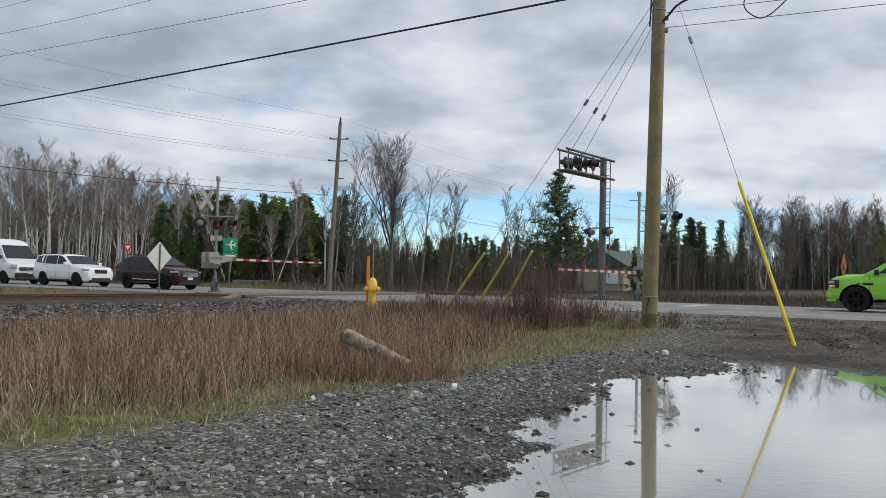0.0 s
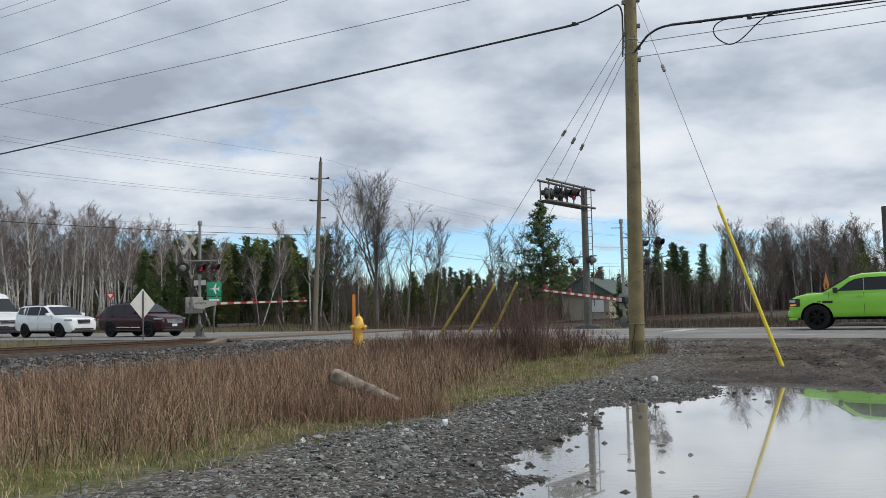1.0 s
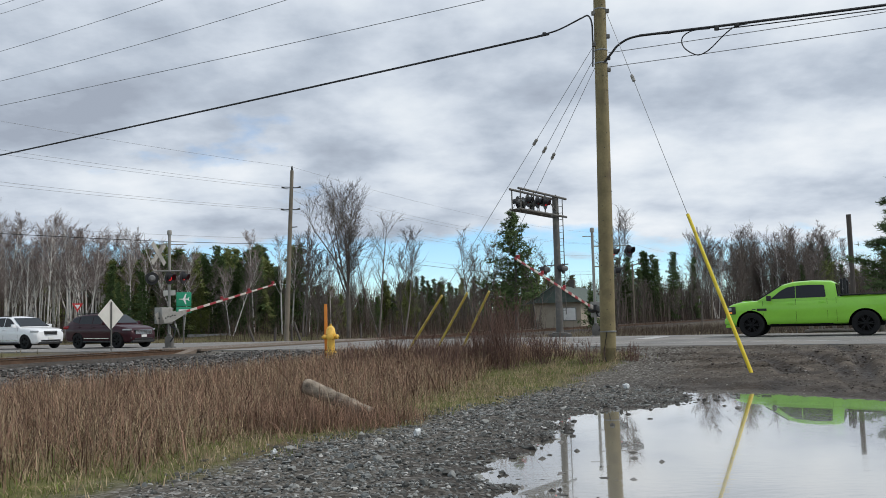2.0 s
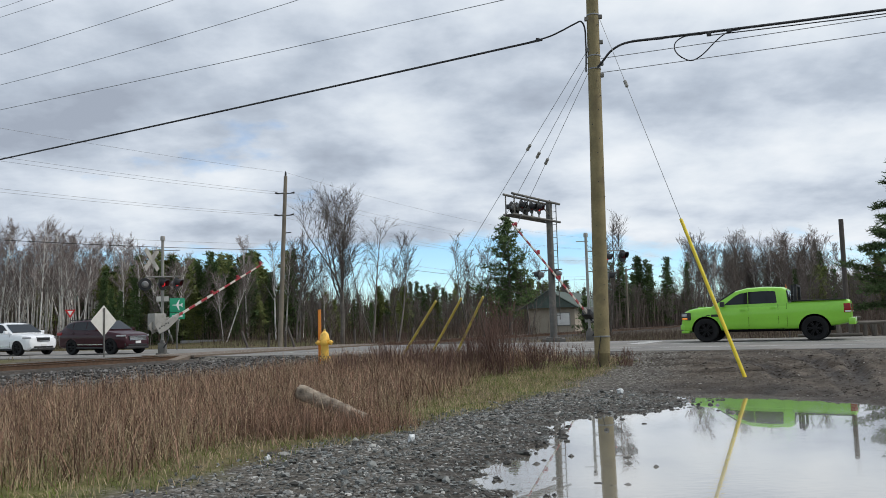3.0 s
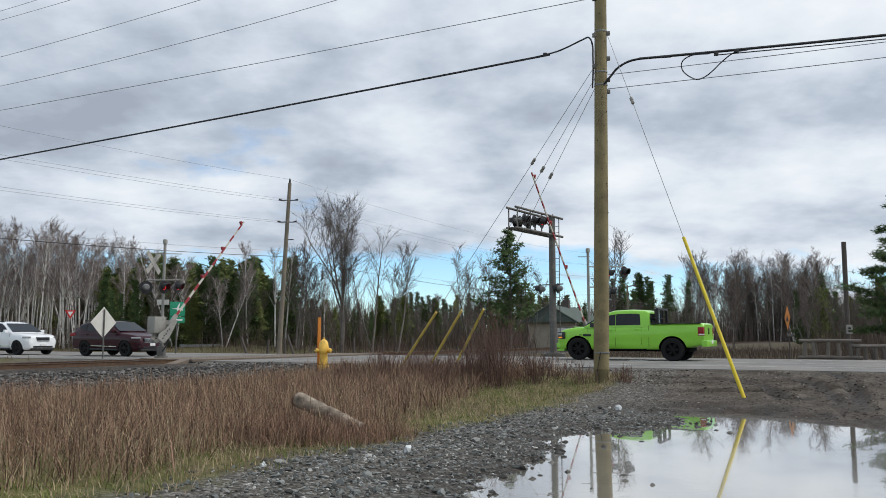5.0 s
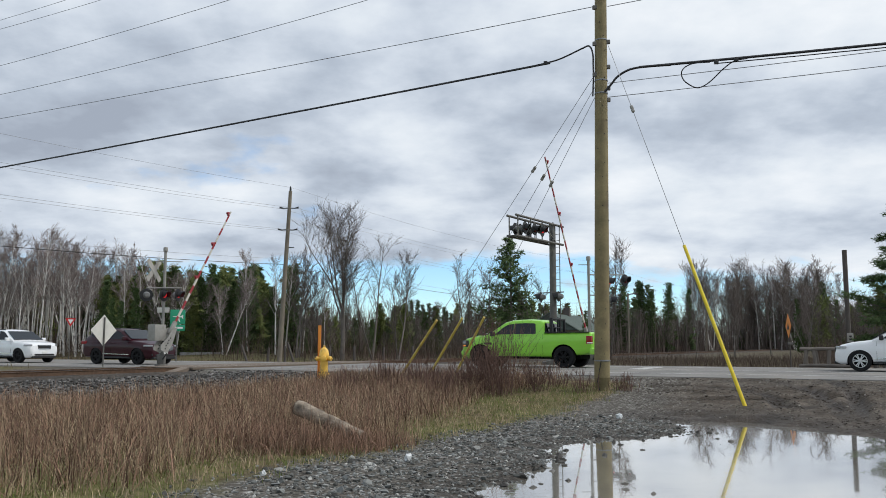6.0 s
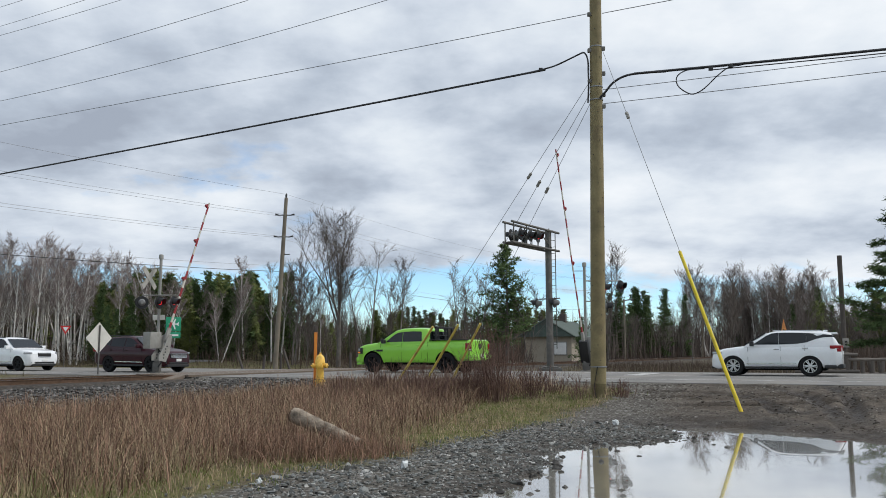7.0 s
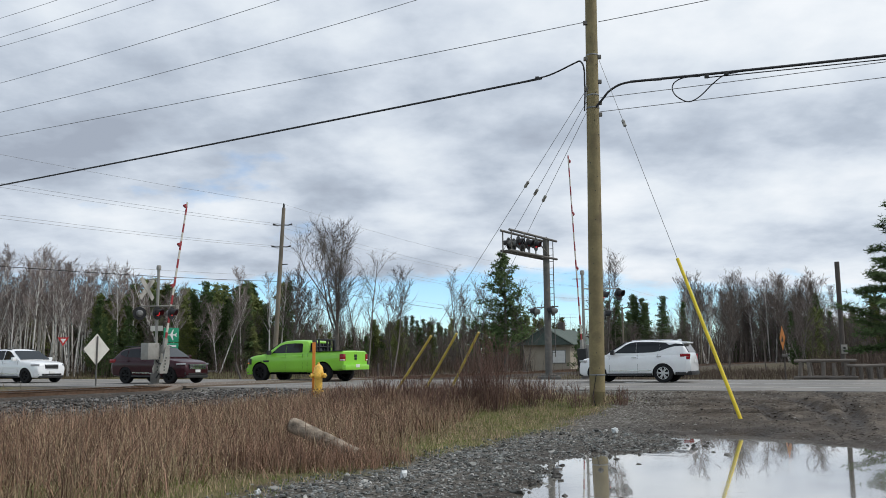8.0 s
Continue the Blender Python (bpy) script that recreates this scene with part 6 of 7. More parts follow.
def gravel():
    rng = np.random.RandomState(8)

    def lot(a, b):
        e, d, n = edge_distance(a, b), shore_distance(a, b), across_road(a, b)
        return smooth_step(0.55, -0.2, e + 0.3 * bumps(a, b, 0.8, 81)) * smooth_step(-0.15, 0.2, d) * smooth_step(3.6, 1.6, d - 0.5 * bumps(a, b, 1.4, 82)) * clumpy(a, b, 0.8, 83) * smooth_step(17, 13, n)
    x, y = scatter(76000, -6, 4.6, 3.5, 16.5, lot, 84)
    stones("loose_gravel", "loose grey crushed stone beside the puddle", x, y, 0.007 + 0.013 * rng.rand(len(x)) ** 2.0, 85)
    x, y = scatter(9000, -6, 4.6, 3.5, 16.5, lambda a, b: lot(a, b) * 0.9, 86)
    stones("coarse_gravel", "coarse grey stones strewn over the gravel", x, y, 0.017 + 0.022 * rng.rand(len(x)) ** 2, 87)

    def edge(a, b):
        d = shore_distance(a, b)
        return (0.07 + 0.93 * smooth_step(-0.45, -0.05, d)) * (d > -1.4) * smooth_step(0.35, 0.0, d) * (a < 4.6) * clumpy(a, b, 0.5, 88)
    x, y = scatter(6000, -0.8, 4.8, 4.5, 16.5, edge, 89)
    stones("shore_stones", "dark wet stones along the puddle's edge", x, y, 0.010 + 0.032 * rng.rand(len(x)) ** 2.5, 90, 0.5, "ballast_stone", -0.02)

    def mudlot(a, b):
        d, n = shore_distance(a, b), across_road(a, b)
        return smooth_step(0.1, 0.5, d) * smooth_step(23.5, 22, n) * smooth_step(3.2, 4.5, a - 0.1 * (b - 15)) * (0.12 + 0.88 * smooth_step(0.12, 0.36, rut_distance(a, b)[0])) * clumpy(a, b, 1.1, 95)
    x, y = scatter(30000, 2.5, 14, 12, 24, mudlot, 91)
    stones("scattered_gravel", "small stones pressed into the muddy lot", x, y, 0.006 + 0.016 * rng.rand(len(x)) ** 2.5, 92, 0.0, "mud_stone")

    # clods thrown up along the wheel tracks
    xs, ys = [], []
    rr = np.random.RandomState(97)
    for rut in RUTS:
        p = np.array([q[:2] for q in smooth_path([(a, b, 0) for a, b in rut], 24)])
        for off in (-0.27, -0.10, 0.24):
            d = np.gradient(p, axis=0)
            d /= np.hypot(d[:, 0], d[:, 1])[:, None]
            k = rr.randint(0, len(p), 170)
            xs.append(p[k, 0] - d[k, 1] * off + rr.randn(170) * 0.06)
            ys.append(p[k, 1] + d[k, 0] * off + rr.randn(170) * 0.06)
    x, y = np.concatenate(xs), np.concatenate(ys)
    k = (shore_distance(x, y) > 0.5) & (across_road(x, y) < 23.2) & (bumps(x, y, 2.0, 98) > -0.25)
    x, y = x[k], y[k]
    stones("mud_clods", "dark wet clods of mud along the wheel tracks", x, y, 0.008 + 0.022 * rr.rand(len(x)) ** 2, 99, 0.1, "mud_clod")

    def bed(a, b):
        tau, n = track_side(a, b), across_road(a, b)
        return smooth_step(9.5, 6.5, tau) * (tau > 0.25) * smooth_step(23.4, 22.8, n)
    x, y = scatter(18000, -22, -2, 14, 34, bed, 93)
    rr = np.random.RandomState(5)
    tau = track_side(x, y)
    stones("track_ballast", "grey ballast stones beside the rails", x, y, 0.028 + 0.035 * rr.rand(len(x)), 94, 0.5, "ballast_stone")


plants()
shrubs()
gravel()

# ---- vehicles: local x forward, y to the left, front axle over the origin, wheels on z = 0 ----
SECTION = [(0.0, 0.0), (0.0, 0.80), (0.04, 0.90), (0.13, 0.955), (0.28, 0.975), (0.36, 0.978), (0.42, 0.992), (0.62, 1.0), (0.76, 0.996), (0.82, 0.978), (0.91, 0.955), (0.975, 0.90), (1.0, 0.80), (1.015, 0.0)]


def loft(bm, xs, half, low, high, section=SECTION):
    """A hull: at every x a closed section of that half width between the heights low and high."""
    rings = []
    for x, w, a, b in zip(xs, half, low, high):
        pts = [(w * q, a + (b - a) * p) for p, q in section]
        full = pts + [(-y, z) for y, z in pts[-2:0:-1]]
        rings.append([bm.verts.new((x, y, z)) for y, z in full])
    n = len(rings[0])
    for r0, r1 in zip(rings, rings[1:]):
        for k in range(n):
            bm.faces.new((r0[k], r0[(k + 1) % n], r1[(k + 1) % n], r1[k]))
    bm.faces.new(rings[0])
    bm.faces.new(rings[-1][::-1])
    bmesh.ops.recalc_face_normals(bm, faces=bm.faces)


def cut_wells(ob, axles, radius, half):
    """Cuts the wheel wells out of a body."""
    bm = bmesh.new()
    for ax in axles:
        for side in (1, -1):
            r = bmesh.ops.create_cone(bm, cap_ends=True, segments=28, radius1=radius, radius2=radius, depth=0.62)
            bmesh.ops.transform(bm, matrix=Matrix.Translation((ax, side * (half - 0.13), radius * 0.80)) @ Matrix.Rotation(math.pi / 2, 4, "X"), verts=r["verts"])
    me = bpy.data.meshes.new("cutter")
    bm.to_mesh(me)
    bm.free()
    cutter = new("cutter", me)
    mod = ob.modifiers.new("wells", "BOOLEAN")
    mod.operation, mod.object, mod.solver = "DIFFERENCE", cutter, "EXACT"
    bpy.context.view_layer.update()
    dg = bpy.context.evaluated_depsgraph_get()
    done = bpy.data.meshes.new_from_object(ob.evaluated_get(dg))
    ob.modifiers.clear()
    ob.data = done
    bm = bmesh.new()
    bm.from_mesh(done)
    done.materials.append(M["under"])
    for f in bm.faces:
        c = f.calc_center_median()
        for ax in axles:
            if math.hypot(c.x - ax, c.z - radius * 0.80) < radius * 1.004 and abs(c.y) < half * 0.985 and abs(f.normal.y) < 0.999 or (abs(c.x - ax) < radius * 0.9 and abs(f.normal.y) > 0.99 and abs(abs(c.y) - (half - 0.44)) < 0.02):
                f.material_index = 1
    for e in bm.edges:
        e.smooth = not (len(e.link_faces) == 2 and e.calc_face_angle(0) > 0.55)
    bm.to_mesh(done)
    bm.free()
    bpy.data.objects.remove(cutter)


def wheel(parent, x, y, radius, width, rim, spokes=5, face=1):
    bm = bmesh.new()
    w, r = width / 2, radius
    lathe(bm, [(r * 0.62, -w * 0.92), (r * 0.90, -w), (r * 0.975, -w * 0.86), (r, -w * 0.6), (r, w * 0.6), (r * 0.975, w * 0.86), (r * 0.90, w), (r * 0.62, w * 0.92), (r * 0.60, w * 0.5), (r * 0.60, -w * 0.5), (r * 0.62, -w * 0.92)],
          Matrix.Rotation(-math.pi / 2 * face, 4, "X"), 30, False)
    hub = thing("wheel", "", "")
    hub.parent = parent
    hub.matrix_basis = Matrix.Translation((x, y, radius))
    part("tyre", bm, "tyre", hub, "black rubber tyre")
    bm = bmesh.new()
    m = Matrix.Rotation(-math.pi / 2 * face, 4, "X")
    lathe(bm, [(r * 0.60, w * 0.2), (r * 0.55, w * 0.25), (0.0, w * 0.25)], m, 26)
    part("rim_back", bm, "under", hub, "dark wheel interior")
    bm = bmesh.new()
    lathe(bm, [(r * 0.645, w * 0.92), (r * 0.635, w * 0.98), (r * 0.60, w * 0.98), (r * 0.585, w * 0.80)], m, 26, False)
    lathe(bm, [(r * 0.16, w * 0.3), (r * 0.16, w * 0.82), (r * 0.10, w * 0.9), (0, w * 0.9)], m, 12)
    for k in range(spokes):
        for off in (-0.16, 0.16):
            a = 2 * math.pi * k / spokes
            vs = box(bm, r * 0.12, r * 0.60, -r * 0.045, r * 0.045, w * 0.45, w * 0.86)
            bmesh.ops.transform(bm, matrix=m @ Matrix.Rotation(a, 4, "Z") @ Matrix.Translation((0, 0, 0)) @ Matrix.Rotation(off, 4, "Z"), verts=vs)
    part("rim", bm, rim, hub)
    return hub


def side_panel(bm, outline, y_at, side, thick=0.012):
    """A pane or trim that lies on a car's side: outline in x, z; y_at(z) is the side's half width there."""
    a = [bm.verts.new((x, side * (y_at(x, z) + thick), z)) for x, z in outline]
    b = [bm.verts.new((x, side * (y_at(x, z) - thick * 0.5), z)) for x, z in outline]
    n = len(outline)
    bm.faces.new(a)
    for k in range(n):
        bm.faces.new((a[k], a[(k + 1) % n], b[(k + 1) % n], b[k]))
    bmesh.ops.recalc_face_normals(bm, faces=bm.faces)


def slab(bm, quad, thick):
    """A thin plate over four corners."""
    q = [Vector(p) for p in quad]
    nrm = (q[1] - q[0]).cross(q[3] - q[0]).normalized() * thick
    a, b = [bm.verts.new(p + nrm) for p in q], [bm.verts.new(p - nrm) for p in q]
    bm.faces.new(a)
    bm.faces.new(b[::-1])
    for k in range(4):
        bm.faces.new((a[k], b[k], b[(k + 1) % 4], a[(k + 1) % 4]))
    bmesh.ops.recalc_face_normals(bm, faces=bm.faces)


def build_car(name, label, category, spec, m):
    """A car from its side lines. spec: half width, hull top and bottom lines, cabin lines, panes, wheels."""
    car = thing(name, label, category, m)
    W = spec["half"]
    x0, x1 = spec["rear"], spec["front"]
    xs = np.unique(np.concatenate([np.linspace(x0, x1, 60), [p[0] for p in spec["hull"]]]))
    hull = np.array(spec["hull"])
    low = np.array(spec["low"])
    wid = np.array(spec["width"])
    top = np.interp(xs, hull[:, 0], hull[:, 1])
    bot = np.interp(xs, low[:, 0], low[:, 1])
    half = np.interp(xs, wid[:, 0], wid[:, 1]) * W
    bm = bmesh.new()
    loft(bm, xs, half, bot, top)
    body = part("body", bm, spec["paint"], None)
    cut_wells(body, (0.0, spec["axle"]), spec["well"], W)
    body.parent = car
    # cabin
    cab = np.array(spec["cabin"])
    cx = np.unique(np.concatenate([np.linspace(cab[0, 0], cab[-1, 0], 36), cab[:, 0]]))
    ct = np.interp(cx, cab[:, 0], cab[:, 1])
    zb, zr = spec["belt"], cab[:, 1].max()
    lean = spec["lean"]

    def y_at(x, z):
        return W * np.interp(x, wid[:, 0], wid[:, 1]) * (0.955 - lean * max(0.0, (z - zb) / (zr - zb)))

    bm = bmesh.new()
    rings = []
    for x, t in zip(cx, ct):
        t = max(t, zb + 0.004)
        ys = y_at(x, t)
        k = min(0.09, (t - zb) * 0.5)
        pts = [(y_at(x, zb - 0.06), zb - 0.06), (y_at(x, zb), zb), (y_at(x, t - k), t - k), (ys * 0.97, t - k * 0.35), (ys * 0.86, t), (ys * 0.4, t + 0.02), (0, t + 0.025)]
        full = pts + [(-y, z) for y, z in pts[-2::-1]]
        rings.append([bm.verts.new((x, y, z)) for y, z in full])
    for r0, r1 in zip(rings, rings[1:]):
        for k in range(len(r0) - 1):
            bm.faces.new((r0[k], r0[k + 1], r1[k + 1], r1[k]))
    bm.faces.new(rings[0])
    bm.faces.new(rings[-1][::-1])
    bmesh.ops.recalc_face_normals(bm, faces=bm.faces)
    part("cabin", bm, spec.get("roof_paint", spec["paint"]), car)
    for side in (1, -1):
        for pane in spec["panes"]:
            bm = bmesh.new()
            side_panel(bm, pane, y_at, side, 0.008)
            part("side_window", bm, "glass_dark", car, "dark tinted window", False)
        for outline, material, nm in spec.get("trims", ()):
            bm = bmesh.new()
            side_panel(bm, outline, lambda x, z: W * np.interp(x, wid[:, 0], wid[:, 1]) * 0.998, side, 0.010)
            part(nm, bm, material, car, "", False)
        bm = bmesh.new()
        mx, mz = spec["mirror"]
        box(bm, mx - 0.07, mx + 0.07, side * (W * 0.98) - 0.0, side * (W + 0.20), mz - 0.02, mz + 0.16, None, 0.03)
        part("mirror", bm, spec.get("mirror_paint", spec["paint"]), car)
        for hx, hz in spec["handles"]:
            bm = bmesh.new()
            box(bm, hx - 0.10, hx + 0.10, side * (W * 0.985), side * (W * 0.985 + 0.035), hz - 0.016, hz + 0.016, None, 0.006)
            part("door_handle", bm, spec.get("handle_paint", spec["paint"]), car)
        for dx, z0, z1 in spec["seams"]:
            bm = bmesh.new()
            side_panel(bm, [(dx - 0.004, z0), (dx + 0.004, z0), (dx + 0.004, z1), (dx - 0.004, z1)], lambda x, z: W * np.interp(x, wid[:, 0], wid[:, 1]) * 0.992, side, 0.004)
            part("door_seam", bm, "under", car, "", False)
        for ax in (0.0, spec["axle"]):
            wheel(car, ax, side * (W - spec["tyre"][1] / 2 - spec.get("inset", 0.01)), spec["tyre"][0], spec["tyre"][1], spec["rim"], spec.get("spokes", 5), side)
    # windscreen and rear window
    (ax, az), (bx, bz) = spec["screen"]
    bm = bmesh.new()
    az, bz = az + 0.028, bz + 0.022
    slab(bm, [(ax, y_at(ax, az) * 0.93, az), (ax, -y_at(ax, az) * 0.93, az), (bx, -y_at(bx, bz) * 0.90, bz), (bx, y_at(bx, bz) * 0.90, bz)], 0.014)
    part("windscreen", bm, "glass_light", car, "raked windscreen", False)
    (ax, az), (bx, bz) = spec["backlight"]
    bm = bmesh.new()
    slab(bm, [(ax, y_at(ax, az) * 0.88, az), (ax, -y_at(ax, az) * 0.88, az), (bx, -y_at(bx, bz) * 0.86, bz), (bx, y_at(bx, bz) * 0.86, bz)], 0.016)
    part("rear_window", bm, "glass_dark", car, "", False)
    bm = bmesh.new()
    box(bm, x0 + 0.55, x1 - 0.35, -W * 0.60, W * 0.60, bot.min() - 0.03, bot.min() + 0.25, None, 0.03)
    part("underbody", bm, "under", car)
    for nm, material, cx, cy, ang, ln, th, z0, z1 in spec.get("corner", ()):
        for side in (1, -1):
            bm = bmesh.new()
            box(bm, -ln / 2, ln / 2, -th / 2, th / 2, z0, z1, pose(cx, cy * side, 0, 0, 0, ang * side), 0.02)
            part(nm, bm, material, car)
    for nm, material, b in spec["boxes"]:
        bm = bmesh.new()
        box(bm, *b[:6], None, b[6] if len(b) > 6 else 0.015)
        part(nm, bm, material, car)
    return car


ROAD_DEG = math.degrees(math.atan2(RD.y, RD.x))


def away(s, n):
    p = on_road(s, n)
    return pose(p.x, p.y, p.z, 0, 0, ROAD_DEG)


def towards(s, n):
    p = on_road(s, n)
    return pose(p.x, p.y, p.z, 0, 0, ROAD_DEG + 180)


def mirrored(name, material, x0, x1, y0, y1, z0, z1, bevel=0.015):
    return [(name, material, (x0, x1, y0, y1, z0, z1, bevel)), (name, material, (x0, x1, -y1, -y0, z0, z1, bevel))]


TRUCK_SPEC = dict(
    corner=[("lamp_surround", "black", 0.70, 0.872, -38, 0.42, 0.10, 0.80, 1.07), ("headlamp", "lens_clear", 0.735, 0.876, -38, 0.27, 0.10, 0.93, 1.03), ("turn_signal", "lens_amber", 0.715, 0.885, -38, 0.26, 0.10, 0.83, 0.88)],
    half=1.0, rear=-4.70, front=0.88, axle=-3.58, well=0.51, tyre=(0.425, 0.30), rim="rim_dark", paint="paint_green", spokes=6, lean=0.13, belt=1.27, inset=0.0,
    hull=[(-4.70, 1.33), (-4.64, 1.38), (-4.45, 1.385), (-2.75, 1.345), (-2.70, 1.30), (-0.45, 1.275), (-0.30, 1.27), (0.35, 1.22), (0.62, 1.16), (0.76, 1.09), (0.85, 0.94), (0.88, 0.80)],
    low=[(-4.70, 0.60), (-4.55, 0.56), (-4.2, 0.50), (-3.0, 0.41), (-0.6, 0.40), (0.5, 0.40), (0.80, 0.37), (0.88, 0.44)],
    width=[(-4.70, 0.965), (-4.55, 0.985), (-2.8, 0.985), (-2.6, 0.97), (-0.5, 0.97), (0.0, 0.985), (0.5, 0.96), (0.75, 0.90), (0.88, 0.78)],
    cabin=[(-2.78, 1.29), (-2.72, 1.79), (-2.58, 1.865), (-2.0, 1.90), (-1.4, 1.875), (-1.05, 1.79), (-0.24, 1.27)],
    panes=[[(-0.66, 1.30), (-0.72, 1.36), (-1.02, 1.60), (-1.20, 1.69), (-1.46, 1.735), (-1.46, 1.315)], [(-1.48, 1.315), (-1.48, 1.737), (-1.95, 1.755), (-2.32, 1.745), (-2.38, 1.72), (-2.42, 1.34), (-2.38, 1.325)]],
    screen=((-0.29, 1.295), (-1.02, 1.765)), backlight=((-2.79, 1.36), (-2.735, 1.75)), mirror=(-0.62, 1.26), mirror_paint="trim_black", handles=[(-1.30, 1.13), (-2.28, 1.17)],
    seams=[(-0.40, 0.55, 1.24), (-1.47, 0.52, 1.27), (-2.45, 0.60, 1.27), (-2.73, 0.50, 1.31)],
    trims=[([(-0.16, 0.94), (-0.04, 0.94), (-0.04, 0.97), (-0.16, 0.97)], "black", "badge"), ([(-0.52, 0.90), (-0.20, 0.90), (-0.20, 0.985), (-0.52, 0.985)], "black", "badge")],
    boxes=[("rear_bumper", "paint_green", (-4.83, -4.62, -0.97, 0.97, 0.53, 0.76, 0.04)),
           ("front_bumper", "paint_green", (0.62, 0.93, -0.86, 0.86, 0.44, 0.66, 0.07)),
           ("bumper_lip", "paint_green", (0.60, 0.90, -0.84, 0.84, 0.33, 0.42, 0.03)),
           ("grille", "black", (0.80, 0.905, -0.52, 0.52, 0.74, 1.02, 0.03)),
           ("number_plate", "sign_white", (-4.84, -4.825, -0.15, 0.15, 0.64, 0.78, 0.004)),
           ("tailgate_handle", "black", (-4.72, -4.695, -0.10, 0.10, 1.10, 1.22, 0.01)),
           ("bed_opening", "under", (-4.55, -2.86, -0.82, 0.82, 1.34, 1.392, 0.01)),
           ("bed_rail_cap", "trim_black", (-4.60, -2.80, 0.84, 0.965, 1.365, 1.400, 0.012)),
           ("bed_rail_cap", "trim_black", (-4.60, -2.80, -0.965, -0.84, 1.365, 1.400, 0.012)),
           ("tailgate_badge", "black", (-4.725, -4.698, -0.09, 0.09, 0.98, 1.09, 0.02)),
           ("hood_scoop", "paint_green", (0.02, 0.36, 0.22, 0.40, 1.235, 1.275, 0.015)),
           ("hood_scoop", "paint_green", (0.02, 0.36, -0.40, -0.22, 1.235, 1.275, 0.015)),
           ("exhaust_step", "under", (-2.6, -0.6, 0.74, 0.90, 0.38, 0.44, 0.02)),
           ("exhaust_step", "under", (-2.6, -0.6, -0.90, -0.74, 0.36, 0.44, 0.02))]
    + mirrored("tail_lamp", "lens_red", -4.715, -4.50, 0.80, 0.99, 0.93, 1.24, 0.02)
    + mirrored("reverse_lamp", "sign_white", -4.718, -4.53, 0.85, 0.992, 0.95, 1.0, 0.01)
    + mirrored("sport_bar", "black", -3.06, -2.97, 0.68, 0.78, 1.36, 1.95, 0.02)
    + mirrored("sport_bar", "black", -2.93, -2.86, 0.28, 0.36, 1.36, 1.93, 0.02)
    + mirrored("sport_bar", "black", -2.93, -2.86, 0.50, 0.58, 1.36, 1.93, 0.02)
    + [("sport_bar", "black", (-3.06, -2.97, -0.78, 0.78, 1.88, 1.95, 0.02)), ("sport_bar", "black", (-2.93, -2.87, -0.74, 0.74, 1.56, 1.61, 0.02))])

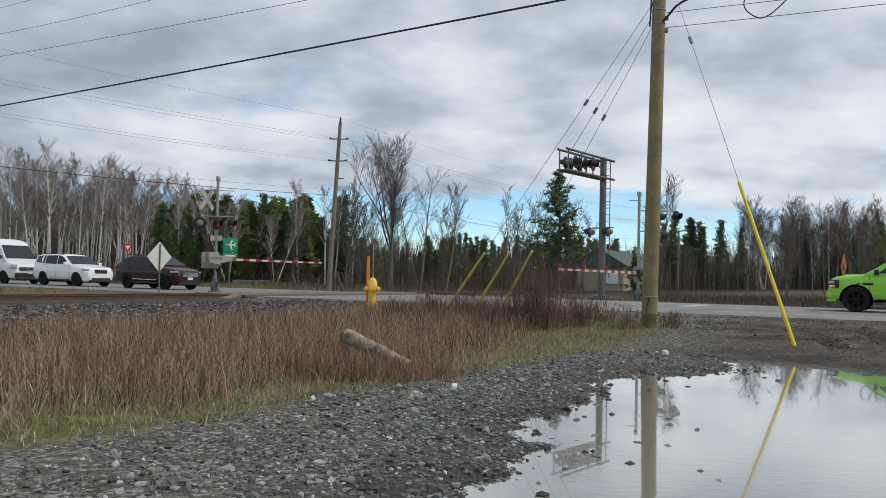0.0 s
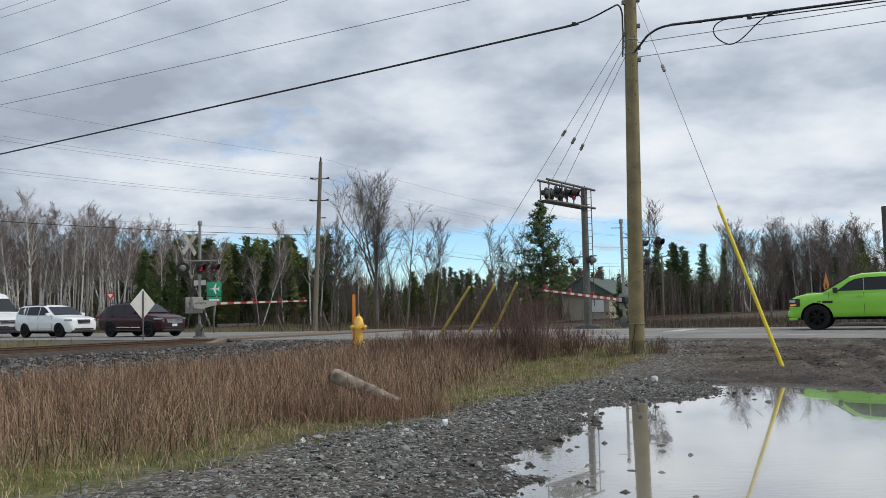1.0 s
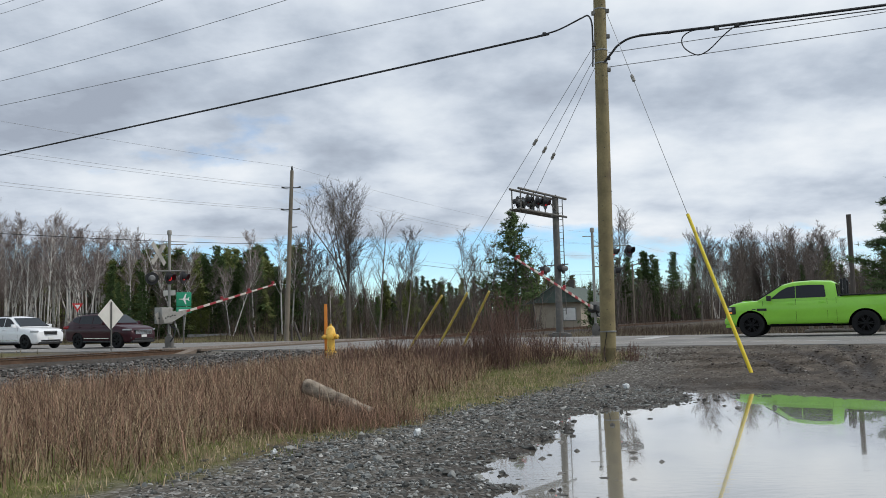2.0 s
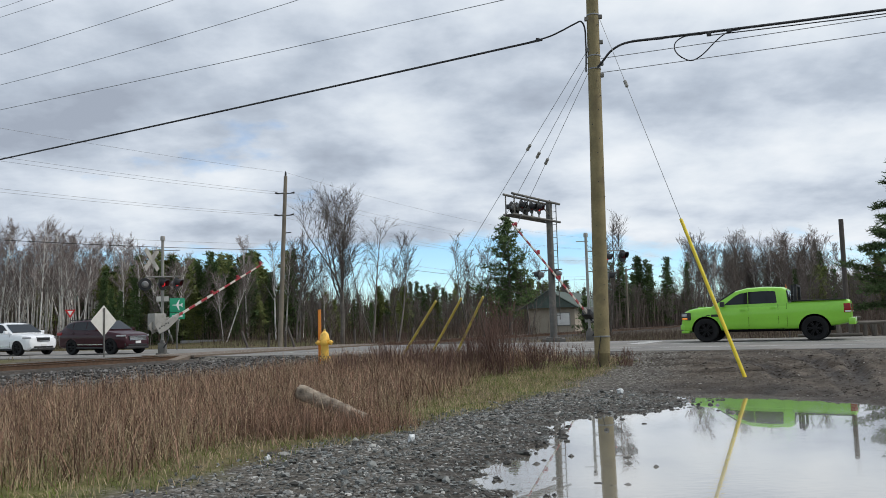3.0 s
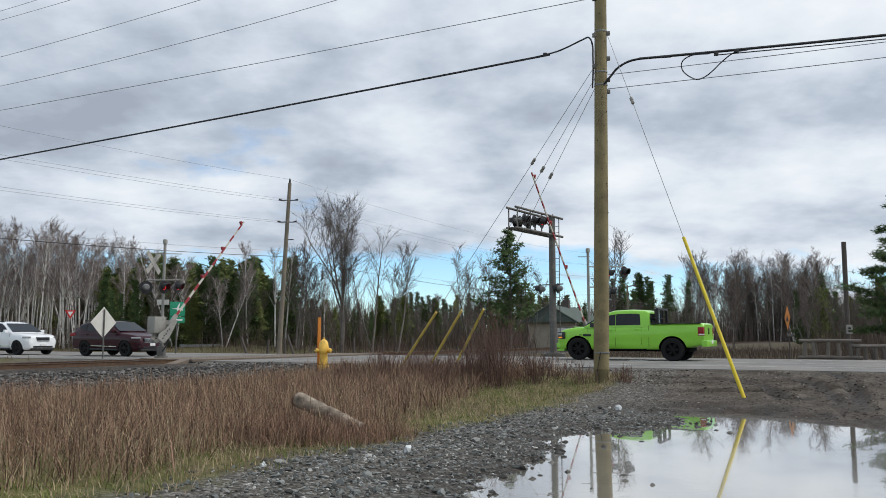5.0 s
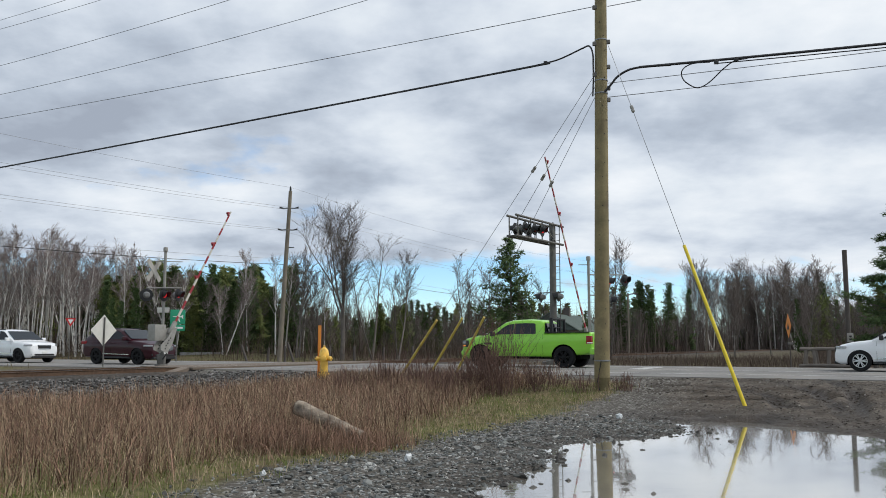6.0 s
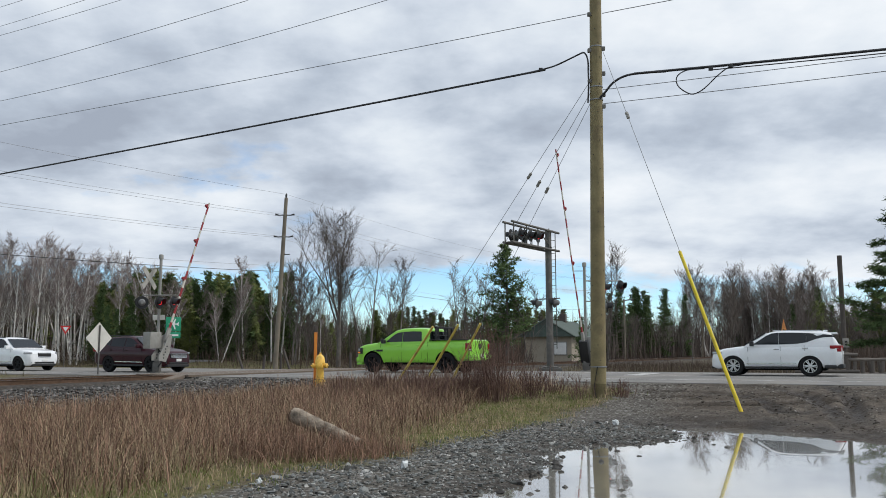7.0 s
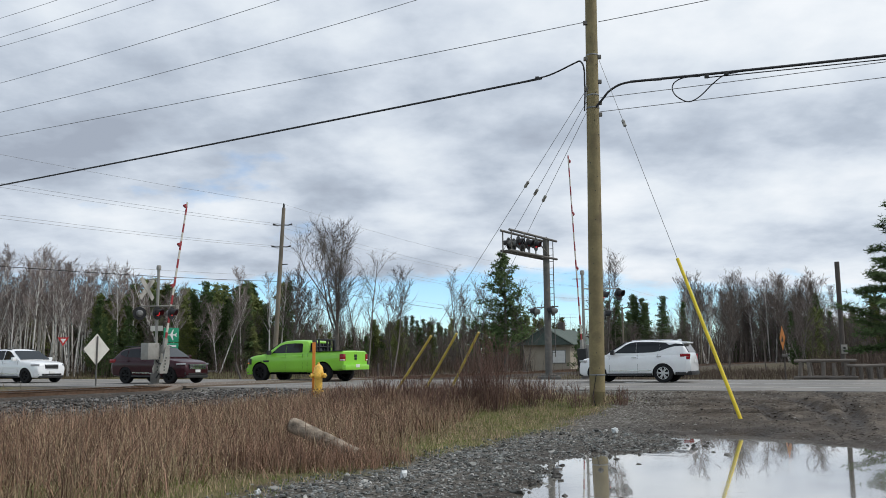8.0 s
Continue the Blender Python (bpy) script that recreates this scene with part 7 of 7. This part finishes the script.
SUV_SPEC = dict(
    corner=[("tail_lamp", "lens_red", -3.60, 0.80, 24, 0.40, 0.09, 1.01, 1.13), ("tail_lamp_lower", "lens_red", -3.70, 0.785, 30, 0.16, 0.09, 0.90, 1.01), ("headlamp", "lens_clear", 0.60, 0.786, -36, 0.38, 0.12, 0.81, 0.90), ("fog_lamp", "lens_clear", 0.72, 0.66, -40, 0.20, 0.08, 0.44, 0.50)],
    half=0.92, rear=-3.80, front=0.83, axle=-2.72, well=0.425, tyre=(0.38, 0.24), rim="rim_silver", paint="paint_white", spokes=6, lean=0.17, belt=1.10,
    hull=[(-3.80, 0.80), (-3.76, 1.06), (-3.6, 1.15), (-2.6, 1.15), (-0.55, 1.12), (-0.40, 1.11), (0.25, 1.03), (0.60, 0.94), (0.77, 0.80), (0.83, 0.62)],
    low=[(-3.80, 0.42), (-3.6, 0.33), (-3.0, 0.30), (-0.5, 0.27), (0.6, 0.25), (0.83, 0.33)],
    width=[(-3.80, 0.84), (-3.6, 0.95), (-3.0, 1.0), (-0.2, 1.0), (0.3, 0.98), (0.6, 0.90), (0.77, 0.78), (0.83, 0.66)],
    cabin=[(-3.74, 1.12), (-3.62, 1.34), (-3.45, 1.58), (-3.2, 1.625), (-2.0, 1.68), (-1.5, 1.655), (-1.2, 1.57), (-0.42, 1.11)],
    panes=[[(-0.74, 1.165), (-1.22, 1.49), (-1.42, 1.575), (-1.655, 1.605), (-1.655, 1.165)], [(-1.665, 1.165), (-1.665, 1.605), (-2.3, 1.60), (-2.62, 1.585), (-2.62, 1.24), (-2.3, 1.19)],
           [(-2.625, 1.24), (-2.625, 1.585), (-3.0, 1.555), (-3.5, 1.505), (-3.58, 1.43), (-3.2, 1.42), (-2.9, 1.345)]],
    screen=((-0.47, 1.15), (-1.18, 1.575)), backlight=((-3.725, 1.18), (-3.53, 1.49)), mirror=(-0.72, 1.12), mirror_paint="trim_black", handles=[(-1.58, 0.99), (-2.58, 1.03)], handle_paint="chrome",
    seams=[(-0.55, 0.40, 1.08), (-1.72, 0.36, 1.10), (-2.55, 0.62, 1.14)],
    trims=[([(-2.3, 0.30), (-0.42, 0.28), (-0.42, 0.36), (-2.3, 0.37)], "trim_black", "sill_trim"), ([(-2.25, 0.47), (-0.5, 0.45), (-0.5, 0.475), (-2.25, 0.495)], "chrome", "side_strip")],
    boxes=[("rear_bumper", "trim_black", (-3.84, -3.5, -0.78, 0.78, 0.30, 0.46, 0.05)),
           ("number_plate", "sign_white", (-3.83, -3.80, -0.15, 0.15, 0.80, 0.92, 0.004)),
           ("spoiler", "paint_white", (-3.66, -3.36, -0.64, 0.64, 1.535, 1.60, 0.02)),
           ("grille", "black", (0.68, 0.835, -0.40, 0.40, 0.62, 0.86, 0.03)),
           ("front_bumper", "trim_black", (0.50, 0.86, -0.60, 0.60, 0.26, 0.38, 0.05))]
    + mirrored("roof_rail", "chrome", -3.1, -1.45, 0.60, 0.635, 1.655, 1.695, 0.012)
    + mirrored("arch_trim", "trim_black", -3.62, -3.20, 0.78, 0.90, 0.30, 0.42, 0.04)
    + [("roof_fin", "paint_white", (-3.32, -3.16, -0.02, 0.02, 1.64, 1.70, 0.015))]
)


def varied(base, **changes):
    out = dict(base)
    out.update(changes)
    return out


def front_set(paint, grille_z, grille_half, bars, plate_z, front, lamp_z):
    rows = [("front_bumper", "trim_black", (front - 0.30, front + 0.02, -0.66, 0.66, 0.24, 0.37, 0.05)),
            ("grille", "black", (front - 0.16, front + 0.012, -grille_half, grille_half, grille_z - 0.11, grille_z + 0.11, 0.03)),
            ("number_plate", "sign_white", (front + 0.0, front + 0.03, -0.15, 0.15, plate_z - 0.06, plate_z + 0.06, 0.004))]
    rows.append(("lower_intake", "black", (front - 0.25, front + 0.016, -0.56, 0.56, 0.37, 0.46, 0.02)))
    rows += mirrored("fog_recess", "black", front - 0.20, front - 0.035, 0.56, 0.72, 0.40, 0.50, 0.02)
    for k in range(bars):
        z = grille_z - 0.08 + 0.16 * k / max(1, bars - 1)
        rows.append(("grille_bar", "chrome", (front - 0.05, front + 0.026, -grille_half * 0.98, grille_half * 0.98, z - 0.014, z + 0.014, 0.006)))
    return rows


MAROON_SPEC = varied(SUV_SPEC, cabin=[(-3.66, 1.11), (-3.46, 1.30), (-3.16, 1.53), (-2.7, 1.615), (-2.0, 1.655), (-1.5, 1.635), (-1.2, 1.555), (-0.42, 1.11)],
                     panes=[[(-0.72, 1.17), (-1.22, 1.475), (-1.42, 1.555), (-1.68, 1.585), (-1.70, 1.16)], [(-1.74, 1.16), (-1.72, 1.587), (-2.35, 1.565), (-2.62, 1.545), (-2.66, 1.19)], [(-2.70, 1.20), (-2.67, 1.54), (-2.98, 1.49), (-3.18, 1.40), (-3.16, 1.31)]],
                     backlight=((-3.62, 1.18), (-3.24, 1.50)), paint="paint_maroon", rim="rim_dark", half=0.925, handle_paint="paint_maroon", mirror_paint="paint_maroon",
                     corner=[("headlamp", "lens_clear", 0.60, 0.79, -36, 0.42, 0.10, 0.82, 0.90), ("fog_lamp", "lens_clear", 0.72, 0.66, -40, 0.22, 0.08, 0.50, 0.55)],
                     boxes=front_set("paint_maroon", 0.74, 0.50, 4, 0.55, 0.83, 0.86)
                     + mirrored("roof_rail", "trim_black", -3.1, -1.45, 0.60, 0.635, 1.655, 1.695, 0.012) + mirrored("tail_lamp", "lens_red", -3.80, -3.42, 0.66, 0.885, 0.94, 1.10, 0.03))
WAGON_SPEC = varied(SUV_SPEC, paint="paint_white", rim="rim_dark", half=0.94, rear=-3.95, axle=-2.89, mirror_paint="paint_white", handle_paint="paint_white",
                    hull=[(-3.95, 0.80), (-3.90, 1.08), (-3.7, 1.18), (-2.6, 1.16), (-0.55, 1.13), (-0.40, 1.12), (0.25, 1.06), (0.60, 0.99), (0.77, 0.86), (0.83, 0.62)],
                    low=[(-3.95, 0.42), (-3.7, 0.33), (-3.0, 0.30), (-0.5, 0.27), (0.6, 0.25), (0.83, 0.33)],
                    width=[(-3.95, 0.84), (-3.7, 0.95), (-3.0, 1.0), (-0.2, 1.0), (0.3, 0.98), (0.6, 0.92), (0.77, 0.82), (0.83, 0.70)],
                    cabin=[(-3.90, 1.12), (-3.80, 1.34), (-3.65, 1.62), (-3.4, 1.68), (-2.0, 1.70), (-1.5, 1.67), (-1.2, 1.58), (-0.42, 1.11)],
                    panes=[[(-0.72, 1.17), (-1.22, 1.50), (-1.42, 1.59), (-1.68, 1.62), (-1.70, 1.16)], [(-1.76, 1.16), (-1.74, 1.622), (-2.35, 1.62), (-2.72, 1.61), (-2.76, 1.18)], [(-2.82, 1.18), (-2.78, 1.61), (-3.2, 1.60), (-3.55, 1.56), (-3.62, 1.25)]],
                    backlight=((-3.885, 1.18), (-3.73, 1.52)),
                    corner=[("headlamp", "lens_clear", 0.61, 0.80, -36, 0.40, 0.10, 0.84, 0.94), ("fog_lamp", "lens_clear", 0.73, 0.68, -40, 0.12, 0.08, 0.44, 0.50)],
                    boxes=front_set("paint_white", 0.80, 0.36, 2, 0.52, 0.83, 0.88) + mirrored("roof_rail", "trim_black", -3.3, -1.45, 0.62, 0.655, 1.675, 1.72, 0.012))
VAN_SPEC = varied(SUV_SPEC, corner=[("headlamp", "lens_clear", 0.80, 0.86, -45, 0.34, 0.12, 0.86, 1.10)], paint="paint_van", rim="rim_dark", half=1.02, rear=-5.0, front=0.95, axle=-3.75, tyre=(0.36, 0.24), belt=1.35, lean=0.12,
                  hull=[(-5.0, 1.36), (-0.2, 1.36), (0.30, 1.26), (0.72, 1.12), (0.90, 0.92), (0.95, 0.60)],
                  low=[(-5.0, 0.40), (0.6, 0.30), (0.95, 0.36)], width=[(-5.0, 0.97), (0.3, 1.0), (0.7, 0.93), (0.90, 0.80), (0.95, 0.72)],
                  cabin=[(-5.0, 2.50), (-1.3, 2.55), (-0.9, 2.45), (-0.6, 2.22), (0.15, 1.36)],
                  panes=[[(-0.28, 1.42), (-0.62, 1.86), (-0.78, 2.02), (-1.25, 2.05), (-1.28, 1.40)]], screen=((0.10, 1.42), (-0.55, 2.17)), backlight=((-5.01, 1.5), (-5.005, 2.2)),
                  mirror=(-0.20, 1.45), mirror_paint="trim_black", handles=[(-1.1, 1.15)], handle_paint="trim_black", seams=[(-1.32, 0.5, 1.3)], trims=[],
                  boxes=front_set("paint_van", 0.86, 0.60, 3, 0.56, 0.95, 0.98) + [("bumper_band", "trim_black", (0.5, 0.985, -0.82, 0.82, 0.36, 0.66, 0.08))])

truck = build_car("pickup_truck", "lime green crew-cab pickup truck with black wheels", "pickup truck", TRUCK_SPEC, away(6.5, 31.9))
white_suv = build_car("white_suv", "white SUV with silver spoked wheels and roof rails", "car", SUV_SPEC, away(2.7, 31.75))
white_suv.scale = (0.915, 0.915, 0.93)
maroon_suv = build_car("maroon_suv", "dark maroon SUV waiting at the crossing", "car", MAROON_SPEC, towards(32.2, 28.3))
white_wagon = build_car("white_crossover", "white crossover car waiting behind the maroon SUV", "car", WAGON_SPEC, towards(39.1, 28.3))
van = build_car("cargo_van", "white high-roof cargo van waiting in the queue", "van", VAN_SPEC, towards(45.6, 28.3))


# ---- what moves ----
def motions():
    walk(truck, [(t, away(s, 31.9)) for t, s in (
        (0.0, 2.66), (0.5, 2.96), (1.0, 3.38), (1.5, 3.87), (2.0, 4.45), (2.75, 5.42), (3.5, 6.53), (4.0, 7.51), (4.5, 8.82), (5.25, 11.6), (6.0, 14.75), (6.5, 17.18), (7.0, 19.75), (7.5, 22.65), (8.0, 25.9))])
    walk(white_suv, [(t, away(s, 31.75)) for t, s in (
        (0.0, -20.0), (2.0, -13.0), (4.0, -6.0), (5.0, -2.55), (6.0, 0.88), (6.5, 2.70), (7.0, 4.75), (7.5, 7.1), (8.0, 9.65))])
    walk(maroon_suv, [(t, towards(s, 28.3)) for t, s in (
        (0.0, 32.4), (3.0, 32.3), (3.5, 32.1), (4.0, 31.82), (4.5, 31.58), (6.0, 30.5), (6.5, 30.0), (7.0, 29.35), (7.5, 28.72), (8.0, 28.08))])
    walk(white_wagon, [(t, towards(s, 28.3)) for t, s in (
        (0.0, 39.15), (3.5, 39.08), (6.0, 38.95), (6.5, 38.82), (7.0, 38.55), (7.5, 38.22), (8.0, 37.82))])
    for arm, base, rows in ARMS:
        walk(arm, [(t, base @ pose(0, 0, 0, 0, -a, 0)) for t, a in rows])


motions()
